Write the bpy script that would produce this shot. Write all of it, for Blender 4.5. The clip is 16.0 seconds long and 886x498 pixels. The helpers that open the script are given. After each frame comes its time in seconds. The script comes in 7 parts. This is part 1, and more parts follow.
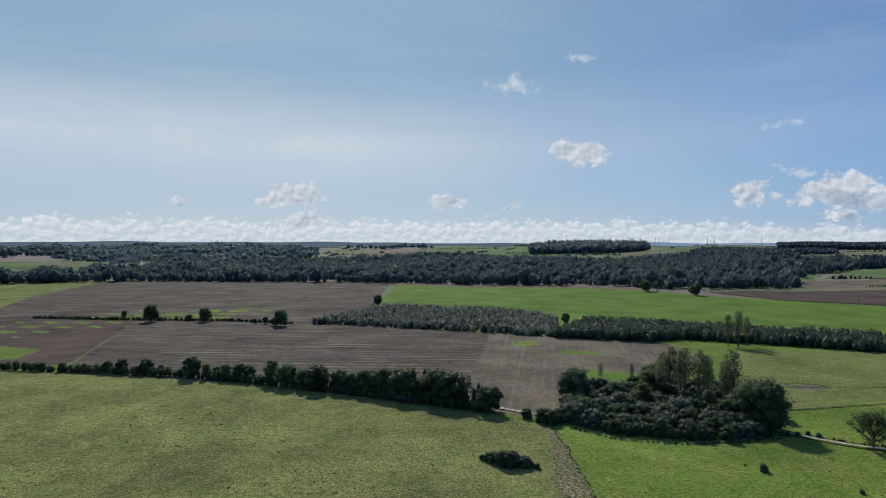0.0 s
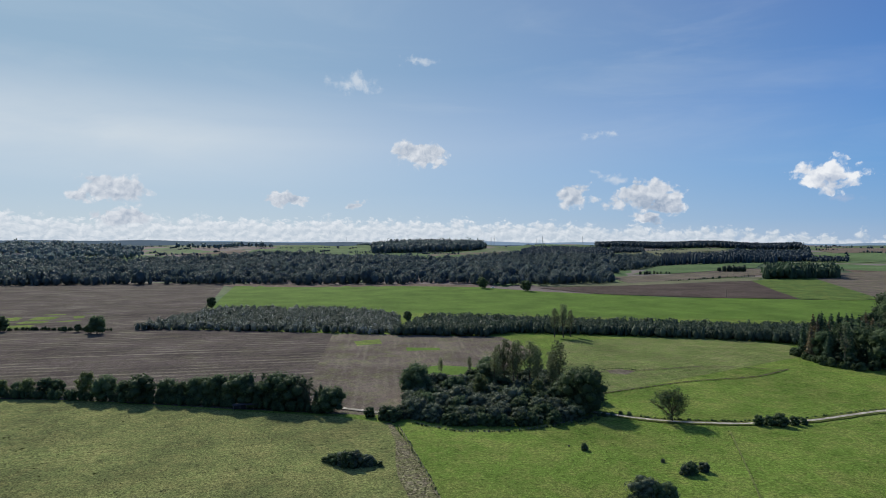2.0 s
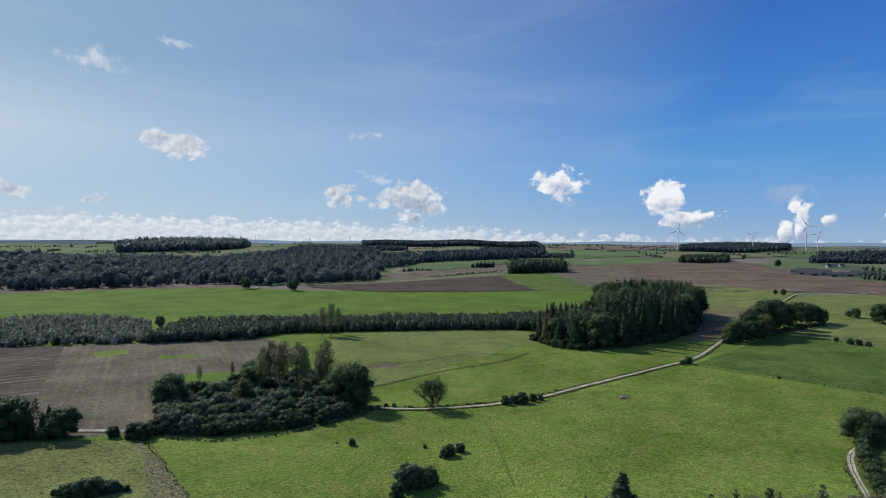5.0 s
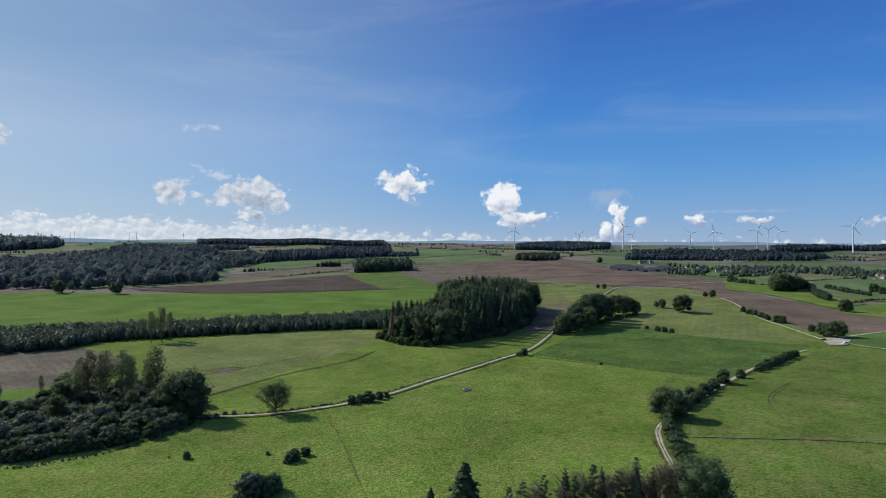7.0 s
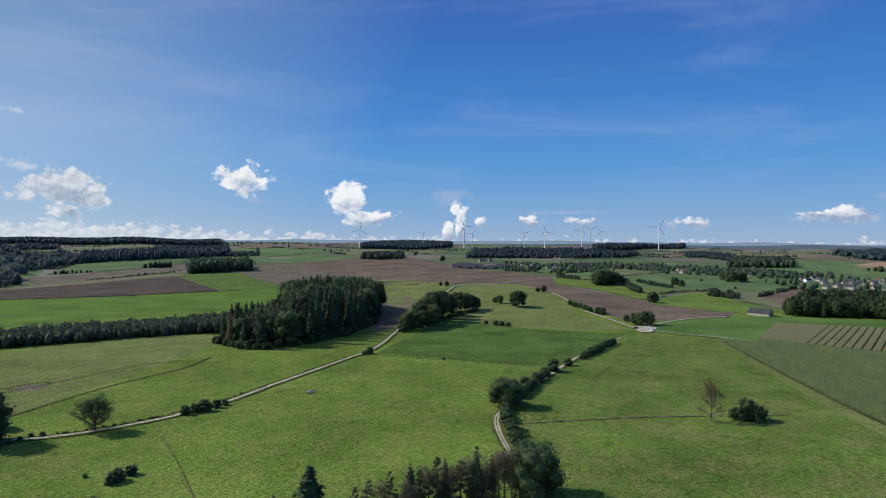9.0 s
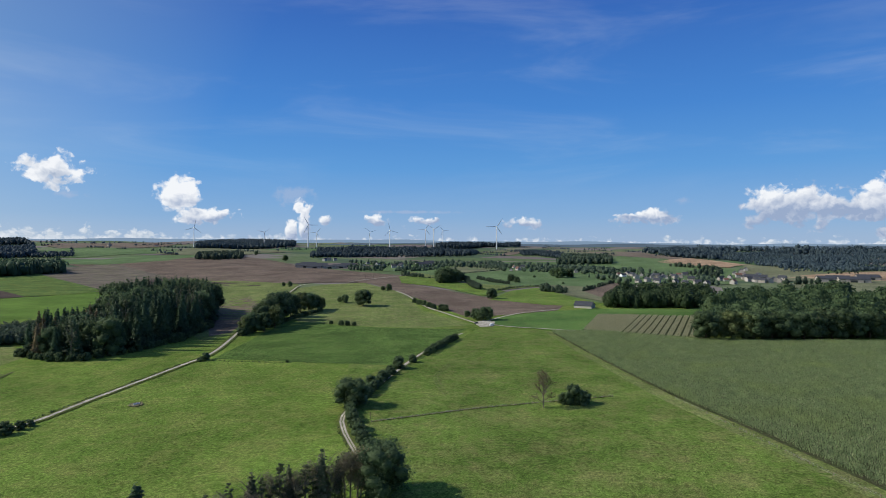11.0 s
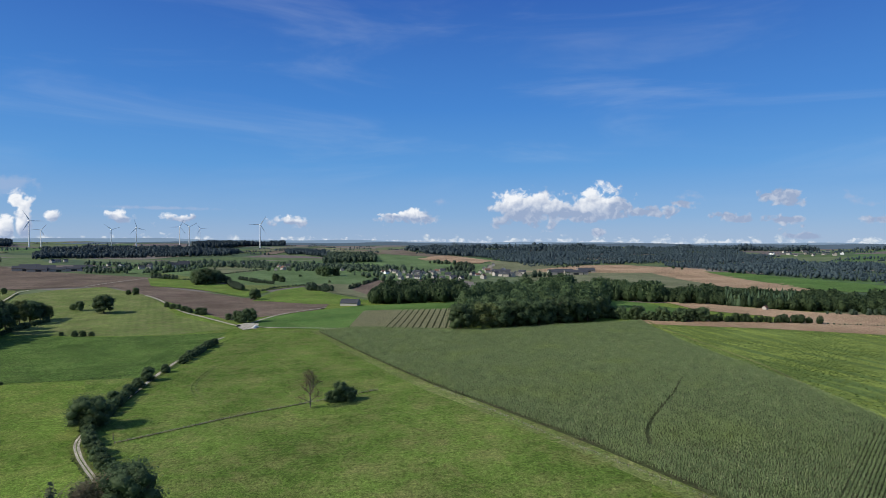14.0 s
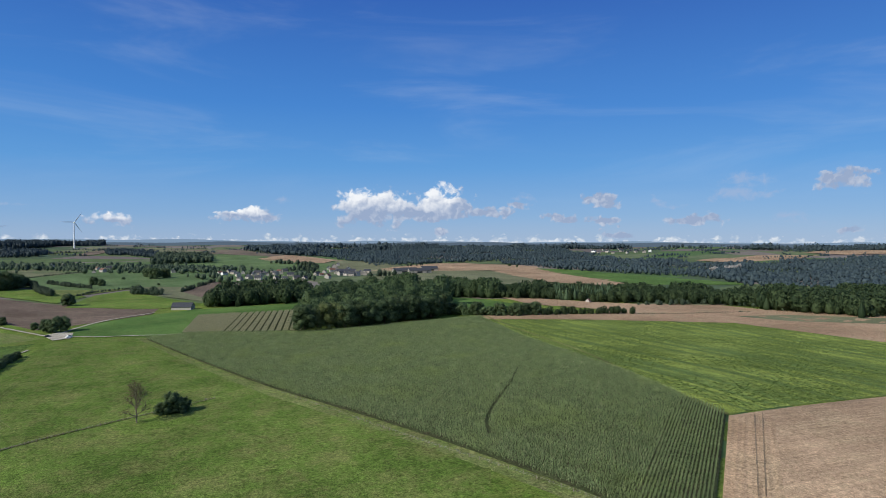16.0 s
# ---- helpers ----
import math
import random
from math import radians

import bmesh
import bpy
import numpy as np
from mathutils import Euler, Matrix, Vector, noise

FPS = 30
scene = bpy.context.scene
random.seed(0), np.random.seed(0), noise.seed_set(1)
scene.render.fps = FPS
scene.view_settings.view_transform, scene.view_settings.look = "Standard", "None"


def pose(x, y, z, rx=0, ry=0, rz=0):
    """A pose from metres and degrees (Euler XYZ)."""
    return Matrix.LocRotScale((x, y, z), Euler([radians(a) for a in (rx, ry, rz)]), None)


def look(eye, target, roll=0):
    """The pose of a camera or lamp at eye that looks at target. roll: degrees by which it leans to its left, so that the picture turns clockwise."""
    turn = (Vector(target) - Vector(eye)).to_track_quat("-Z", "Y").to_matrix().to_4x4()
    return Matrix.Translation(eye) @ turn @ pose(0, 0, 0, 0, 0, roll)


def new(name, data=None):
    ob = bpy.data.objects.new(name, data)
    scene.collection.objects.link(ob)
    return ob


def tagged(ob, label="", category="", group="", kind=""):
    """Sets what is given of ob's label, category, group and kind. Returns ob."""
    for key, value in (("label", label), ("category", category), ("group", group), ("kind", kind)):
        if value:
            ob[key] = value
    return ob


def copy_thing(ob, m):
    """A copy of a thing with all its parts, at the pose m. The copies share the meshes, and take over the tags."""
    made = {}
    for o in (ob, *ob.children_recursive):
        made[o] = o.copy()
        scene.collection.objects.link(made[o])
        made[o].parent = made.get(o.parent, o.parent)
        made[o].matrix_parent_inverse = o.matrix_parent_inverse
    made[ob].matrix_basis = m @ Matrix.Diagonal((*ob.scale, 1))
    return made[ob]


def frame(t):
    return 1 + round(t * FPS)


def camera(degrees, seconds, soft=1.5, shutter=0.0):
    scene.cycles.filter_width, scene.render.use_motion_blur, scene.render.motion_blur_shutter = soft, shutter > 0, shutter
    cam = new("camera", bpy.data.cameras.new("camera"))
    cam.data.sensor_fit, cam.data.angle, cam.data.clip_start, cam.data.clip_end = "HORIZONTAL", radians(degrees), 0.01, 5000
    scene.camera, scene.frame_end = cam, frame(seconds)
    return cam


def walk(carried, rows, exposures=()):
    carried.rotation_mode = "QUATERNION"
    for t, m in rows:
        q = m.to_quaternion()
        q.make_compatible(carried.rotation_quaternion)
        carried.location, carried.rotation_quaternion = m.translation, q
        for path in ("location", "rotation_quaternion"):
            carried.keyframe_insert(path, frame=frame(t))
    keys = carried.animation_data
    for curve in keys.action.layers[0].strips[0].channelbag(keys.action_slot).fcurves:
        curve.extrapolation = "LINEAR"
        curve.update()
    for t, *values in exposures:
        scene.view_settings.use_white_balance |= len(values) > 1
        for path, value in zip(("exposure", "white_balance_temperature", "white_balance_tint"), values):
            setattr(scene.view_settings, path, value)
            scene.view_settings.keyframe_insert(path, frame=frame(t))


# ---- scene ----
# A farmed valley seen from a camera that hovers on one spot and turns to its right.
cam = camera(71.77, 16.0, soft=0.5)
EYE = 75.0


def smooth(a, b, v):
    u = np.clip((v - a) / (b - a), 0.0, 1.0)
    return u * u * (3 - 2 * u)


def ground(x, y):
    """Height of the land at x, y: a flat near plain, a few swells, and uplands that rise with distance."""
    x, y = np.asarray(x, float), np.asarray(y, float)
    d = np.hypot(x, y)
    az = np.degrees(np.arctan2(x, y))
    rim = EYE - 4900 * (0.0009 + 0.0088 * smooth(30, 125, az) * smooth(-10, 10, x))
    z = rim * smooth(600, 4900, d)
    z = z + 9.0 * np.exp(-((x - 205) ** 2 + (y + 185) ** 2) / 23000)
    z = z + 7.0 * np.exp(-((x - 760) ** 2 + (y - 260) ** 2) / 17000)
    z = z + 5.0 * np.exp(-((x + 80) ** 2 + (y - 845) ** 2) / 44000)
    amp = 1.6 * smooth(240, 800, d) + 4.0 * smooth(900, 2500, d)
    return z + amp * (np.sin(x / 171 + 1.3) * np.sin(y / 213 + 0.4) + 0.6 * np.sin(x / 97 - y / 131))


ROWS = [
    (0.0, 0.000, -0.383, -0.004),
    (0.5, -3.850, -0.404, -0.019),
    (1.0, -7.452, -0.425, -0.033),
    (1.5, -11.036, -0.446, -0.046),
    (2.0, -14.642, -0.466, -0.058),
    (2.5, -18.259, -0.486, -0.070),
    (3.0, -21.878, -0.506, -0.081),
    (3.5, -25.450, -0.525, -0.091),
    (6.0, -43.312, -0.617, -0.131),
    (6.5, -46.900, -0.635, -0.137),
    (7.0, -50.464, -0.652, -0.142),
    (7.5, -54.036, -0.669, -0.146),
    (8.0, -57.655, -0.685, -0.149),
    (8.5, -61.255, -0.701, -0.152),
    (9.0, -64.868, -0.717, -0.154),
    (11.5, -82.858, -0.792, -0.153),
    (12.0, -86.454, -0.806, -0.151),
    (12.5, -90.068, -0.820, -0.148),
    (13.0, -93.676, -0.833, -0.144),
    (13.5, -97.281, -0.846, -0.139),
    (14.0, -100.902, -0.859, -0.134),
    (14.5, -104.534, -0.871, -0.127),
    (15.0, -108.130, -0.884, -0.121),
    (15.5, -111.731, -0.895, -0.113),
    (16.0, -115.332, -0.907, -0.105),
]
walk(cam, [(t, pose(0, 0, EYE, 90 + pitch, roll, yaw)) for t, yaw, pitch, roll in ROWS],
     exposures=[(0, -0.08), (3.5, 0.0), (7, 0.0), (9, 0.0), (11.5, 0.05), (16, 0.04)])

# ---- sky, sun, exposure ----
SUN_AZ, SUN_EL = -10.0, 35.0        # degrees clockwise from +y, and above the horizon
SKY, SUN = 0.085, 4.4
scene.view_settings.exposure = 0.0

sun_data = bpy.data.lights.new("sun", "SUN")
sun_data.energy, sun_data.angle, sun_data.color = SUN, radians(0.53), (1.0, 0.94, 0.84)
sun = new("sun", sun_data)
to_sun = Vector((math.sin(radians(SUN_AZ)) * math.cos(radians(SUN_EL)), math.cos(radians(SUN_AZ)) * math.cos(radians(SUN_EL)), math.sin(radians(SUN_EL))))
sun.matrix_world = look(to_sun * 400, (0, 0, 0))


class Nodes:
    """Short hand for a node tree."""

    def __init__(self, tree):
        self.tree = tree
        tree.nodes.clear()

    def add(self, kind, values=None):
        n = self.tree.nodes.new(kind)
        for key, value in (values or {}).items():
            self.put(n.inputs[key], value)
        return n

    def put(self, socket, value):
        if isinstance(value, bpy.types.NodeSocket):
            self.tree.links.new(value, socket)
        else:
            socket.default_value = value

    def math(self, op, a, b=0.0, c=0.0, clamp=False):
        n = self.tree.nodes.new("ShaderNodeMath")
        n.operation, n.use_clamp = op, clamp
        for s, v in zip(n.inputs, (a, b, c)):
            self.put(s, v)
        return n.outputs[0]

    def vec(self, op, a, b=(0, 0, 0), c=(0, 0, 0)):
        n = self.tree.nodes.new("ShaderNodeVectorMath")
        n.operation = op
        for s, v in zip(n.inputs, (a, b, c)):
            self.put(s, v)
        return n.outputs["Value"] if op in ("LENGTH", "DOT_PRODUCT", "DISTANCE") else n.outputs[0]

    def noise(self, vector, scale, detail=4.0, rough=0.55, distort=0.0):
        n = self.add("ShaderNodeTexNoise", {"Vector": vector, "Scale": scale, "Detail": detail, "Roughness": rough, "Distortion": distort})
        return n.outputs[0]

    def mix(self, fac, a, b):
        n = self.tree.nodes.new("ShaderNodeMix")
        n.data_type = "RGBA"
        self.put(n.inputs[0], fac)
        self.put(n.inputs[6], a if isinstance(a, bpy.types.NodeSocket) else (*a, 1))
        self.put(n.inputs[7], b if isinstance(b, bpy.types.NodeSocket) else (*b, 1))
        return n.outputs[2]

    def span(self, value, a, b, lo=0.0, hi=1.0, soft=False):
        n = self.add("ShaderNodeMapRange", {0: value, 1: a, 2: b, 3: lo, 4: hi})
        if soft:
            n.interpolation_type = "SMOOTHSTEP"
        return n.outputs[0]


# clouds: azimuth, elevation, half width, half height in degrees, and weight
CLOUDS_EAST = [
    (-13.93, 4.54, 4.11, 1.74), (-12.69, 2.36, 3.09, 1.13), (12.52, 8.28, 3.51, 1.75), (26.73, 4.42, 2.36, 1.61), (32.51, 4.39, 3.57, 2.05), (35.06, 3.62, 2.08, 1.30), (-23.26, 3.72, 1.17, 0.58), (0.05, 4.05, 2.75, 0.79), (6.89, 3.76, 1.57, 0.73, 0.75), (29.99, 6.10, 1.37, 0.64, 0.6),
    (6.36, 14.56, 3.68, 1.37, 0.5), (12.51, 16.70, 2.68, 0.72, 0.5), (29.18, 9.98, 3.69, 0.74, 0.36), (33.44, 2.37, 2.21, 0.71),
]
CLOUDS_SOUTH = [
    (46.99, 5.30, 3.22, 1.97), (48.27, 3.41, 1.56, 0.73, 0.6), (56.11, 4.00, 2.54, 2.22), (57.17, 2.27, 2.11, 1.16), (59.02, 2.12, 2.11, 0.95), (65.7, 4.2, 2.3, 1.3, 0.69), (66.4, 2.7, 1.3, 1.5), (65.3, 0.8, 0.85, 1.6), (66.5, 1.0, 0.75, 1.9), (68.41, 1.85, 0.83, 0.73), (72.82, 1.98, 2.04, 0.92, 0.85), (77.72, 1.69, 1.99, 0.60, 0.7),
    (98.73, 2.29, 2.27, 1.24), (96.44, 1.99, 2.40, 0.73, 0.8), (100.72, 3.50, 1.13, 0.61, 0.5), (87.30, 1.26, 2.33, 0.85, 0.8), (76.0, 2.65, 7.5, 0.25, 0.65),
]
CLOUDS_HEAP = [(109.0, 3.0, 4.8, 2.4), (115.5, 3.3, 4.4, 2.1), (107.76, 2.91, 3.25, 2.20), (110.90, 2.72, 2.42, 1.90), (115.91, 3.26, 3.81, 1.90), (114.06, 2.31, 5.81, 1.27)]
CLOUDS_WEST = [
    (119.34, 2.42, 3.16, 0.84, 0.8), (122.99, 3.87, 1.36, 0.68, 0.6), (129.70, 3.70, 2.15, 1.13), (126.08, 1.78, 2.39, 0.83), (137.46, 1.94, 3.13, 0.78, 0.9), (140.76, 3.80, 3.06, 1.05, 0.62), (148.36, 4.64, 3.28, 1.33, 0.7), (141.60, 4.95, 2.84, 1.04, 0.5), (143.29, 3.86, 1.21, 0.75, 0.6), (122.21, 2.94, 1.57, 0.73, 0.7), (129.86, 1.65, 1.74, 0.56), (115.12, 0.73, 0.95, 0.63), (135.38, 3.35, 1.89, 0.45, 0.55), (131.58, 0.48, 3.05, 0.61, 0.8), (148.40, 0.89, 1.77, 0.71, 0.8), (144.93, 1.84, 1.84, 0.64, 0.65), (98.69, 2.19, 2.53, 0.91, 0.9), (86.82, 1.43, 2.79, 0.65, 0.7),
]


def ramp(N, value, stops):
    """A colour ramp over (place, colour) stops."""
    n = N.add("ShaderNodeValToRGB", {0: value})
    e = n.color_ramp.elements
    e[0].position, e[0].color = stops[0][0], (*stops[0][1], 1)
    e[1].position, e[1].color = stops[-1][0], (*stops[-1][1], 1)
    for place, color in stops[1:-1]:
        e.new(place).color = (*color, 1)
    return n.outputs[0]


def make_sky():
    world = bpy.data.worlds.new("sky")
    scene.world = world
    world.use_nodes = True
    N = Nodes(world.node_tree)
    sky = N.add("ShaderNodeTexSky")
    sky.sky_type, sky.sun_disc = "NISHITA", False
    sky.sun_elevation, sky.sun_rotation = radians(SUN_EL), radians(SUN_AZ)
    sky.altitude, sky.air_density, sky.dust_density, sky.ozone_density = 300.0, 1.0, 0.2, 3.0
    way = N.add("ShaderNodeTexCoord").outputs["Generated"]
    x, y, z = N.add("ShaderNodeSeparateXYZ", {0: way}).outputs
    az = N.math("MULTIPLY", N.math("ARCTAN2", x, y), 57.2958)
    el = N.math("MULTIPLY", N.math("ARCSINE", z), 57.2958)
    uv = N.add("ShaderNodeCombineXYZ", {0: az, 1: el, 2: 0.0}).outputs[0]
    # clear air: deep blue away from the sun, pale towards it
    height = N.math("DIVIDE", el, 60.0, clamp=True)
    clear = ramp(N, height, [(0.0, (0.27, 0.42, 0.66)), (0.035, (0.20, 0.39, 0.69)), (0.11, (0.088, 0.31, 0.70)), (0.20, (0.045, 0.222, 0.64)), (0.36, (0.024, 0.118, 0.48)), (1.0, (0.02, 0.08, 0.33))])
    hazy = ramp(N, height, [(0.0, (0.52, 0.61, 0.70)), (0.08, (0.48, 0.59, 0.69)), (0.15, (0.54, 0.63, 0.70)), (0.26, (0.325, 0.475, 0.60)), (0.45, (0.30, 0.45, 0.61)), (1.0, (0.3, 0.44, 0.62))])
    near_sun = N.vec("DOT_PRODUCT", way, tuple(to_sun))
    glow = N.span(N.math("SUBTRACT", near_sun, N.math("MULTIPLY", N.span(az, -40.0, 80.0, 0, 1, True), 0.48)), -0.05, 0.96, 0.0, 1.0)
    air = N.mix(glow, clear, hazy)
    air = N.mix(0.15, air, N.vec("MULTIPLY", sky.outputs[0], (SKY, SKY, SKY)))
    # thin high veils
    streak = N.noise(N.vec("MULTIPLY", uv, (0.04, 0.22, 1.0)), 1.0, 5.0, 0.6, 0.6)
    veil = N.math("MULTIPLY", N.span(streak, 0.45, 0.8, 0.0, 0.13, True), N.span(el, 2.0, 8.0))
    sheet = N.math("SUBTRACT", 1.0, N.math("ABSOLUTE", N.math("DIVIDE", N.math("SUBTRACT", el, 9.0), 5.0)), clamp=True)
    sheet = N.math("MULTIPLY", N.math("MULTIPLY", sheet, N.span(az, 16.0, -14.0, 0.0, 0.55, True)), N.span(streak, 0.3, 0.6, 0.4, 1.0))
    air = N.mix(N.math("MAXIMUM", veil, sheet), air, (0.70, 0.76, 0.80))
    # heaped billows, and the same billows a little towards the light for the shading
    shake = N.add("ShaderNodeTexNoise", {"Vector": uv, "Scale": 0.6, "Detail": 4.0, "Roughness": 0.6}).outputs[1]
    bent = N.vec("ADD", uv, N.vec("MULTIPLY", N.vec("SUBTRACT", shake, (0.5, 0.5, 0.5)), (1.5, 1.2, 0.0)))

    drift = N.add("ShaderNodeTexNoise", {"Vector": N.vec("MULTIPLY", uv, (1.0, 1.6, 1.0)), "Scale": 0.3, "Detail": 3.0, "Roughness": 0.6}).outputs[1]
    loose = N.vec("ADD", uv, N.vec("MULTIPLY", N.vec("SUBTRACT", drift, (0.5, 0.5, 0.5)), (5.0, 2.6, 0.0)))

    def heap(at, scale):
        v = N.add("ShaderNodeTexVoronoi", {"Vector": at, "Scale": scale, "Detail": 2.0, "Roughness": 0.5, "Lacunarity": 2.2})
        v.voronoi_dimensions, v.normalize = "2D", True
        return N.math("SUBTRACT", 1.0, v.outputs["Distance"])

    puff, puff2 = heap(bent, 0.8), heap(N.vec("ADD", bent, (-0.22, 0.30, 0.0)), 0.8)
    fray = N.noise(bent, 1.1, 6.0, 0.58)
    mask = tops = mass = wisp = None
    for c, e, a, b, *w in CLOUDS_EAST + CLOUDS_SOUTH + CLOUDS_HEAP + CLOUDS_WEST:
        q = N.vec("MULTIPLY", N.vec("SUBTRACT", uv if a < 1.2 or b < 0.3 else loose, (c, e, 0)), (1 / a, 1 / b, 0))
        m = N.math("SUBTRACT", 1.0, N.vec("LENGTH", q))
        if w and w[0] < 0.7:
            m = N.math("MULTIPLY", N.math("MAXIMUM", m, 0.0), w[0])
            wisp = m if wisp is None else N.math("MAXIMUM", wisp, m)
            continue
        m = N.math("MULTIPLY", m, w[0] if w else 1.0)
        bulk = N.math("MAXIMUM", m, 0.001)
        rise = N.math("MULTIPLY", N.vec("DOT_PRODUCT", q, (-0.35, 0.9, 0)), bulk)
        mask = m if mask is None else N.math("MAXIMUM", mask, m)
        tops = rise if tops is None else N.math("ADD", tops, rise)
        mass = bulk if mass is None else N.math("ADD", mass, bulk)
    rise = N.math("DIVIDE", tops, mass)
    body = N.math("ADD", N.math("MULTIPLY", mask, 1.3), N.math("ADD", N.math("MULTIPLY", N.math("SUBTRACT", puff, 0.76), 1.15), N.math("MULTIPLY", N.math("SUBTRACT", fray, 0.5), 1.0)))
    lit = N.span(N.math("SUBTRACT", puff, puff2), -0.22, 0.26, 0.0, 1.0)
    rim = N.span(body, 0.2, 0.75, 1.0, 0.0)
    lit = N.math("ADD", N.math("MULTIPLY", lit, 0.6), N.math("ADD", N.math("MULTIPLY", rim, 0.15), N.span(rise, -0.28, 0.38, -0.62, 0.5)))
    lit = N.math("SUBTRACT", lit, N.span(glow, 0.0, 0.4, -0.33, 0.36), clamp=True)
    tone = N.mix(lit, N.mix(N.span(glow, 0.0, 0.4), (0.31, 0.395, 0.57), (0.32, 0.40, 0.52)), (0.89, 0.91, 0.94))
    # a bank of far cumulus along the horizon, thick towards the sun, thin elsewhere
    thick = N.span(az, 8.0, 75.0, 0.52, 0.10, True)
    flat = N.vec("MULTIPLY", bent, (1.0, 1.7, 1.0))
    low, low2 = heap(flat, 1.0), heap(N.vec("ADD", flat, (-0.2, 0.4, 0.0)), 1.0)
    crest = N.math("ADD", 2.5, N.math("MULTIPLY", N.math("SUBTRACT", N.noise(N.vec("MULTIPLY", uv, (0.35, 0.0, 1.0)), 1.0, 4.0, 0.6), 0.5), 3.2))
    bank = N.math("ADD", N.math("MULTIPLY", N.math("SUBTRACT", crest, el), 0.5), N.math("MULTIPLY", N.math("SUBTRACT", low, 0.72), 1.1))
    bank = N.math("ADD", bank, N.math("ADD", N.math("MULTIPLY", N.math("SUBTRACT", fray, 0.5), 0.6), N.math("SUBTRACT", N.math("MULTIPLY", thick, 2.6), 1.36)))
    far_lit = N.math("ADD", N.span(N.math("SUBTRACT", low, low2), -0.2, 0.26, 0.1, 0.8), N.span(N.math("SUBTRACT", el, crest), -1.6, 0.4, -0.1, 0.4), clamp=True)
    far_tone = N.mix(far_lit, (0.52, 0.60, 0.69), (0.85, 0.88, 0.92))
    haze = N.math("MULTIPLY", N.span(el, 2.2, 0.0, 0.0, 0.55), thick)
    sky_color = N.mix(haze, air, (0.60, 0.69, 0.78))
    # thin torn shreds
    torn = N.math("MULTIPLY", N.span(N.math("ADD", wisp, N.math("MULTIPLY", N.math("SUBTRACT", fray, 0.5), 1.1)), 0.12, 0.6, 0.0, 0.6, True), N.span(wisp, 0.0, 0.2))
    sky_color = N.mix(torn, sky_color, N.mix(N.span(glow, 0.1, 0.5), (0.36, 0.46, 0.66), (0.76, 0.80, 0.84)))
    sky_color = N.mix(N.span(bank, 0.05, 0.4, 0, 0.88, True), sky_color, far_tone)
    sky_color = N.mix(N.span(body, 0.2, 0.6, 0, 0.97, True), sky_color, tone)
    N.add("ShaderNodeOutputWorld", {0: N.add("ShaderNodeBackground", {"Color": sky_color, "Strength": 1.0}).outputs[0]})


make_sky()


# ---- materials ----
def surface(name):
    m = bpy.data.materials.new(name)
    m.use_nodes = True
    return m, Nodes(m.node_tree)


def finish(N, color, rough, bump=None, strength=0.4, distance=0.2, spec=0.25):
    b = N.add("ShaderNodeBsdfPrincipled", {"Base Color": color if isinstance(color, bpy.types.NodeSocket) else (*color, 1), "Roughness": rough, "Specular IOR Level": spec})
    if bump is not None:
        N.put(b.inputs["Normal"], N.add("ShaderNodeBump", {"Height": bump, "Strength": strength, "Distance": distance}).outputs[0])
    N.add("ShaderNodeOutputMaterial", {0: b.outputs[0]})


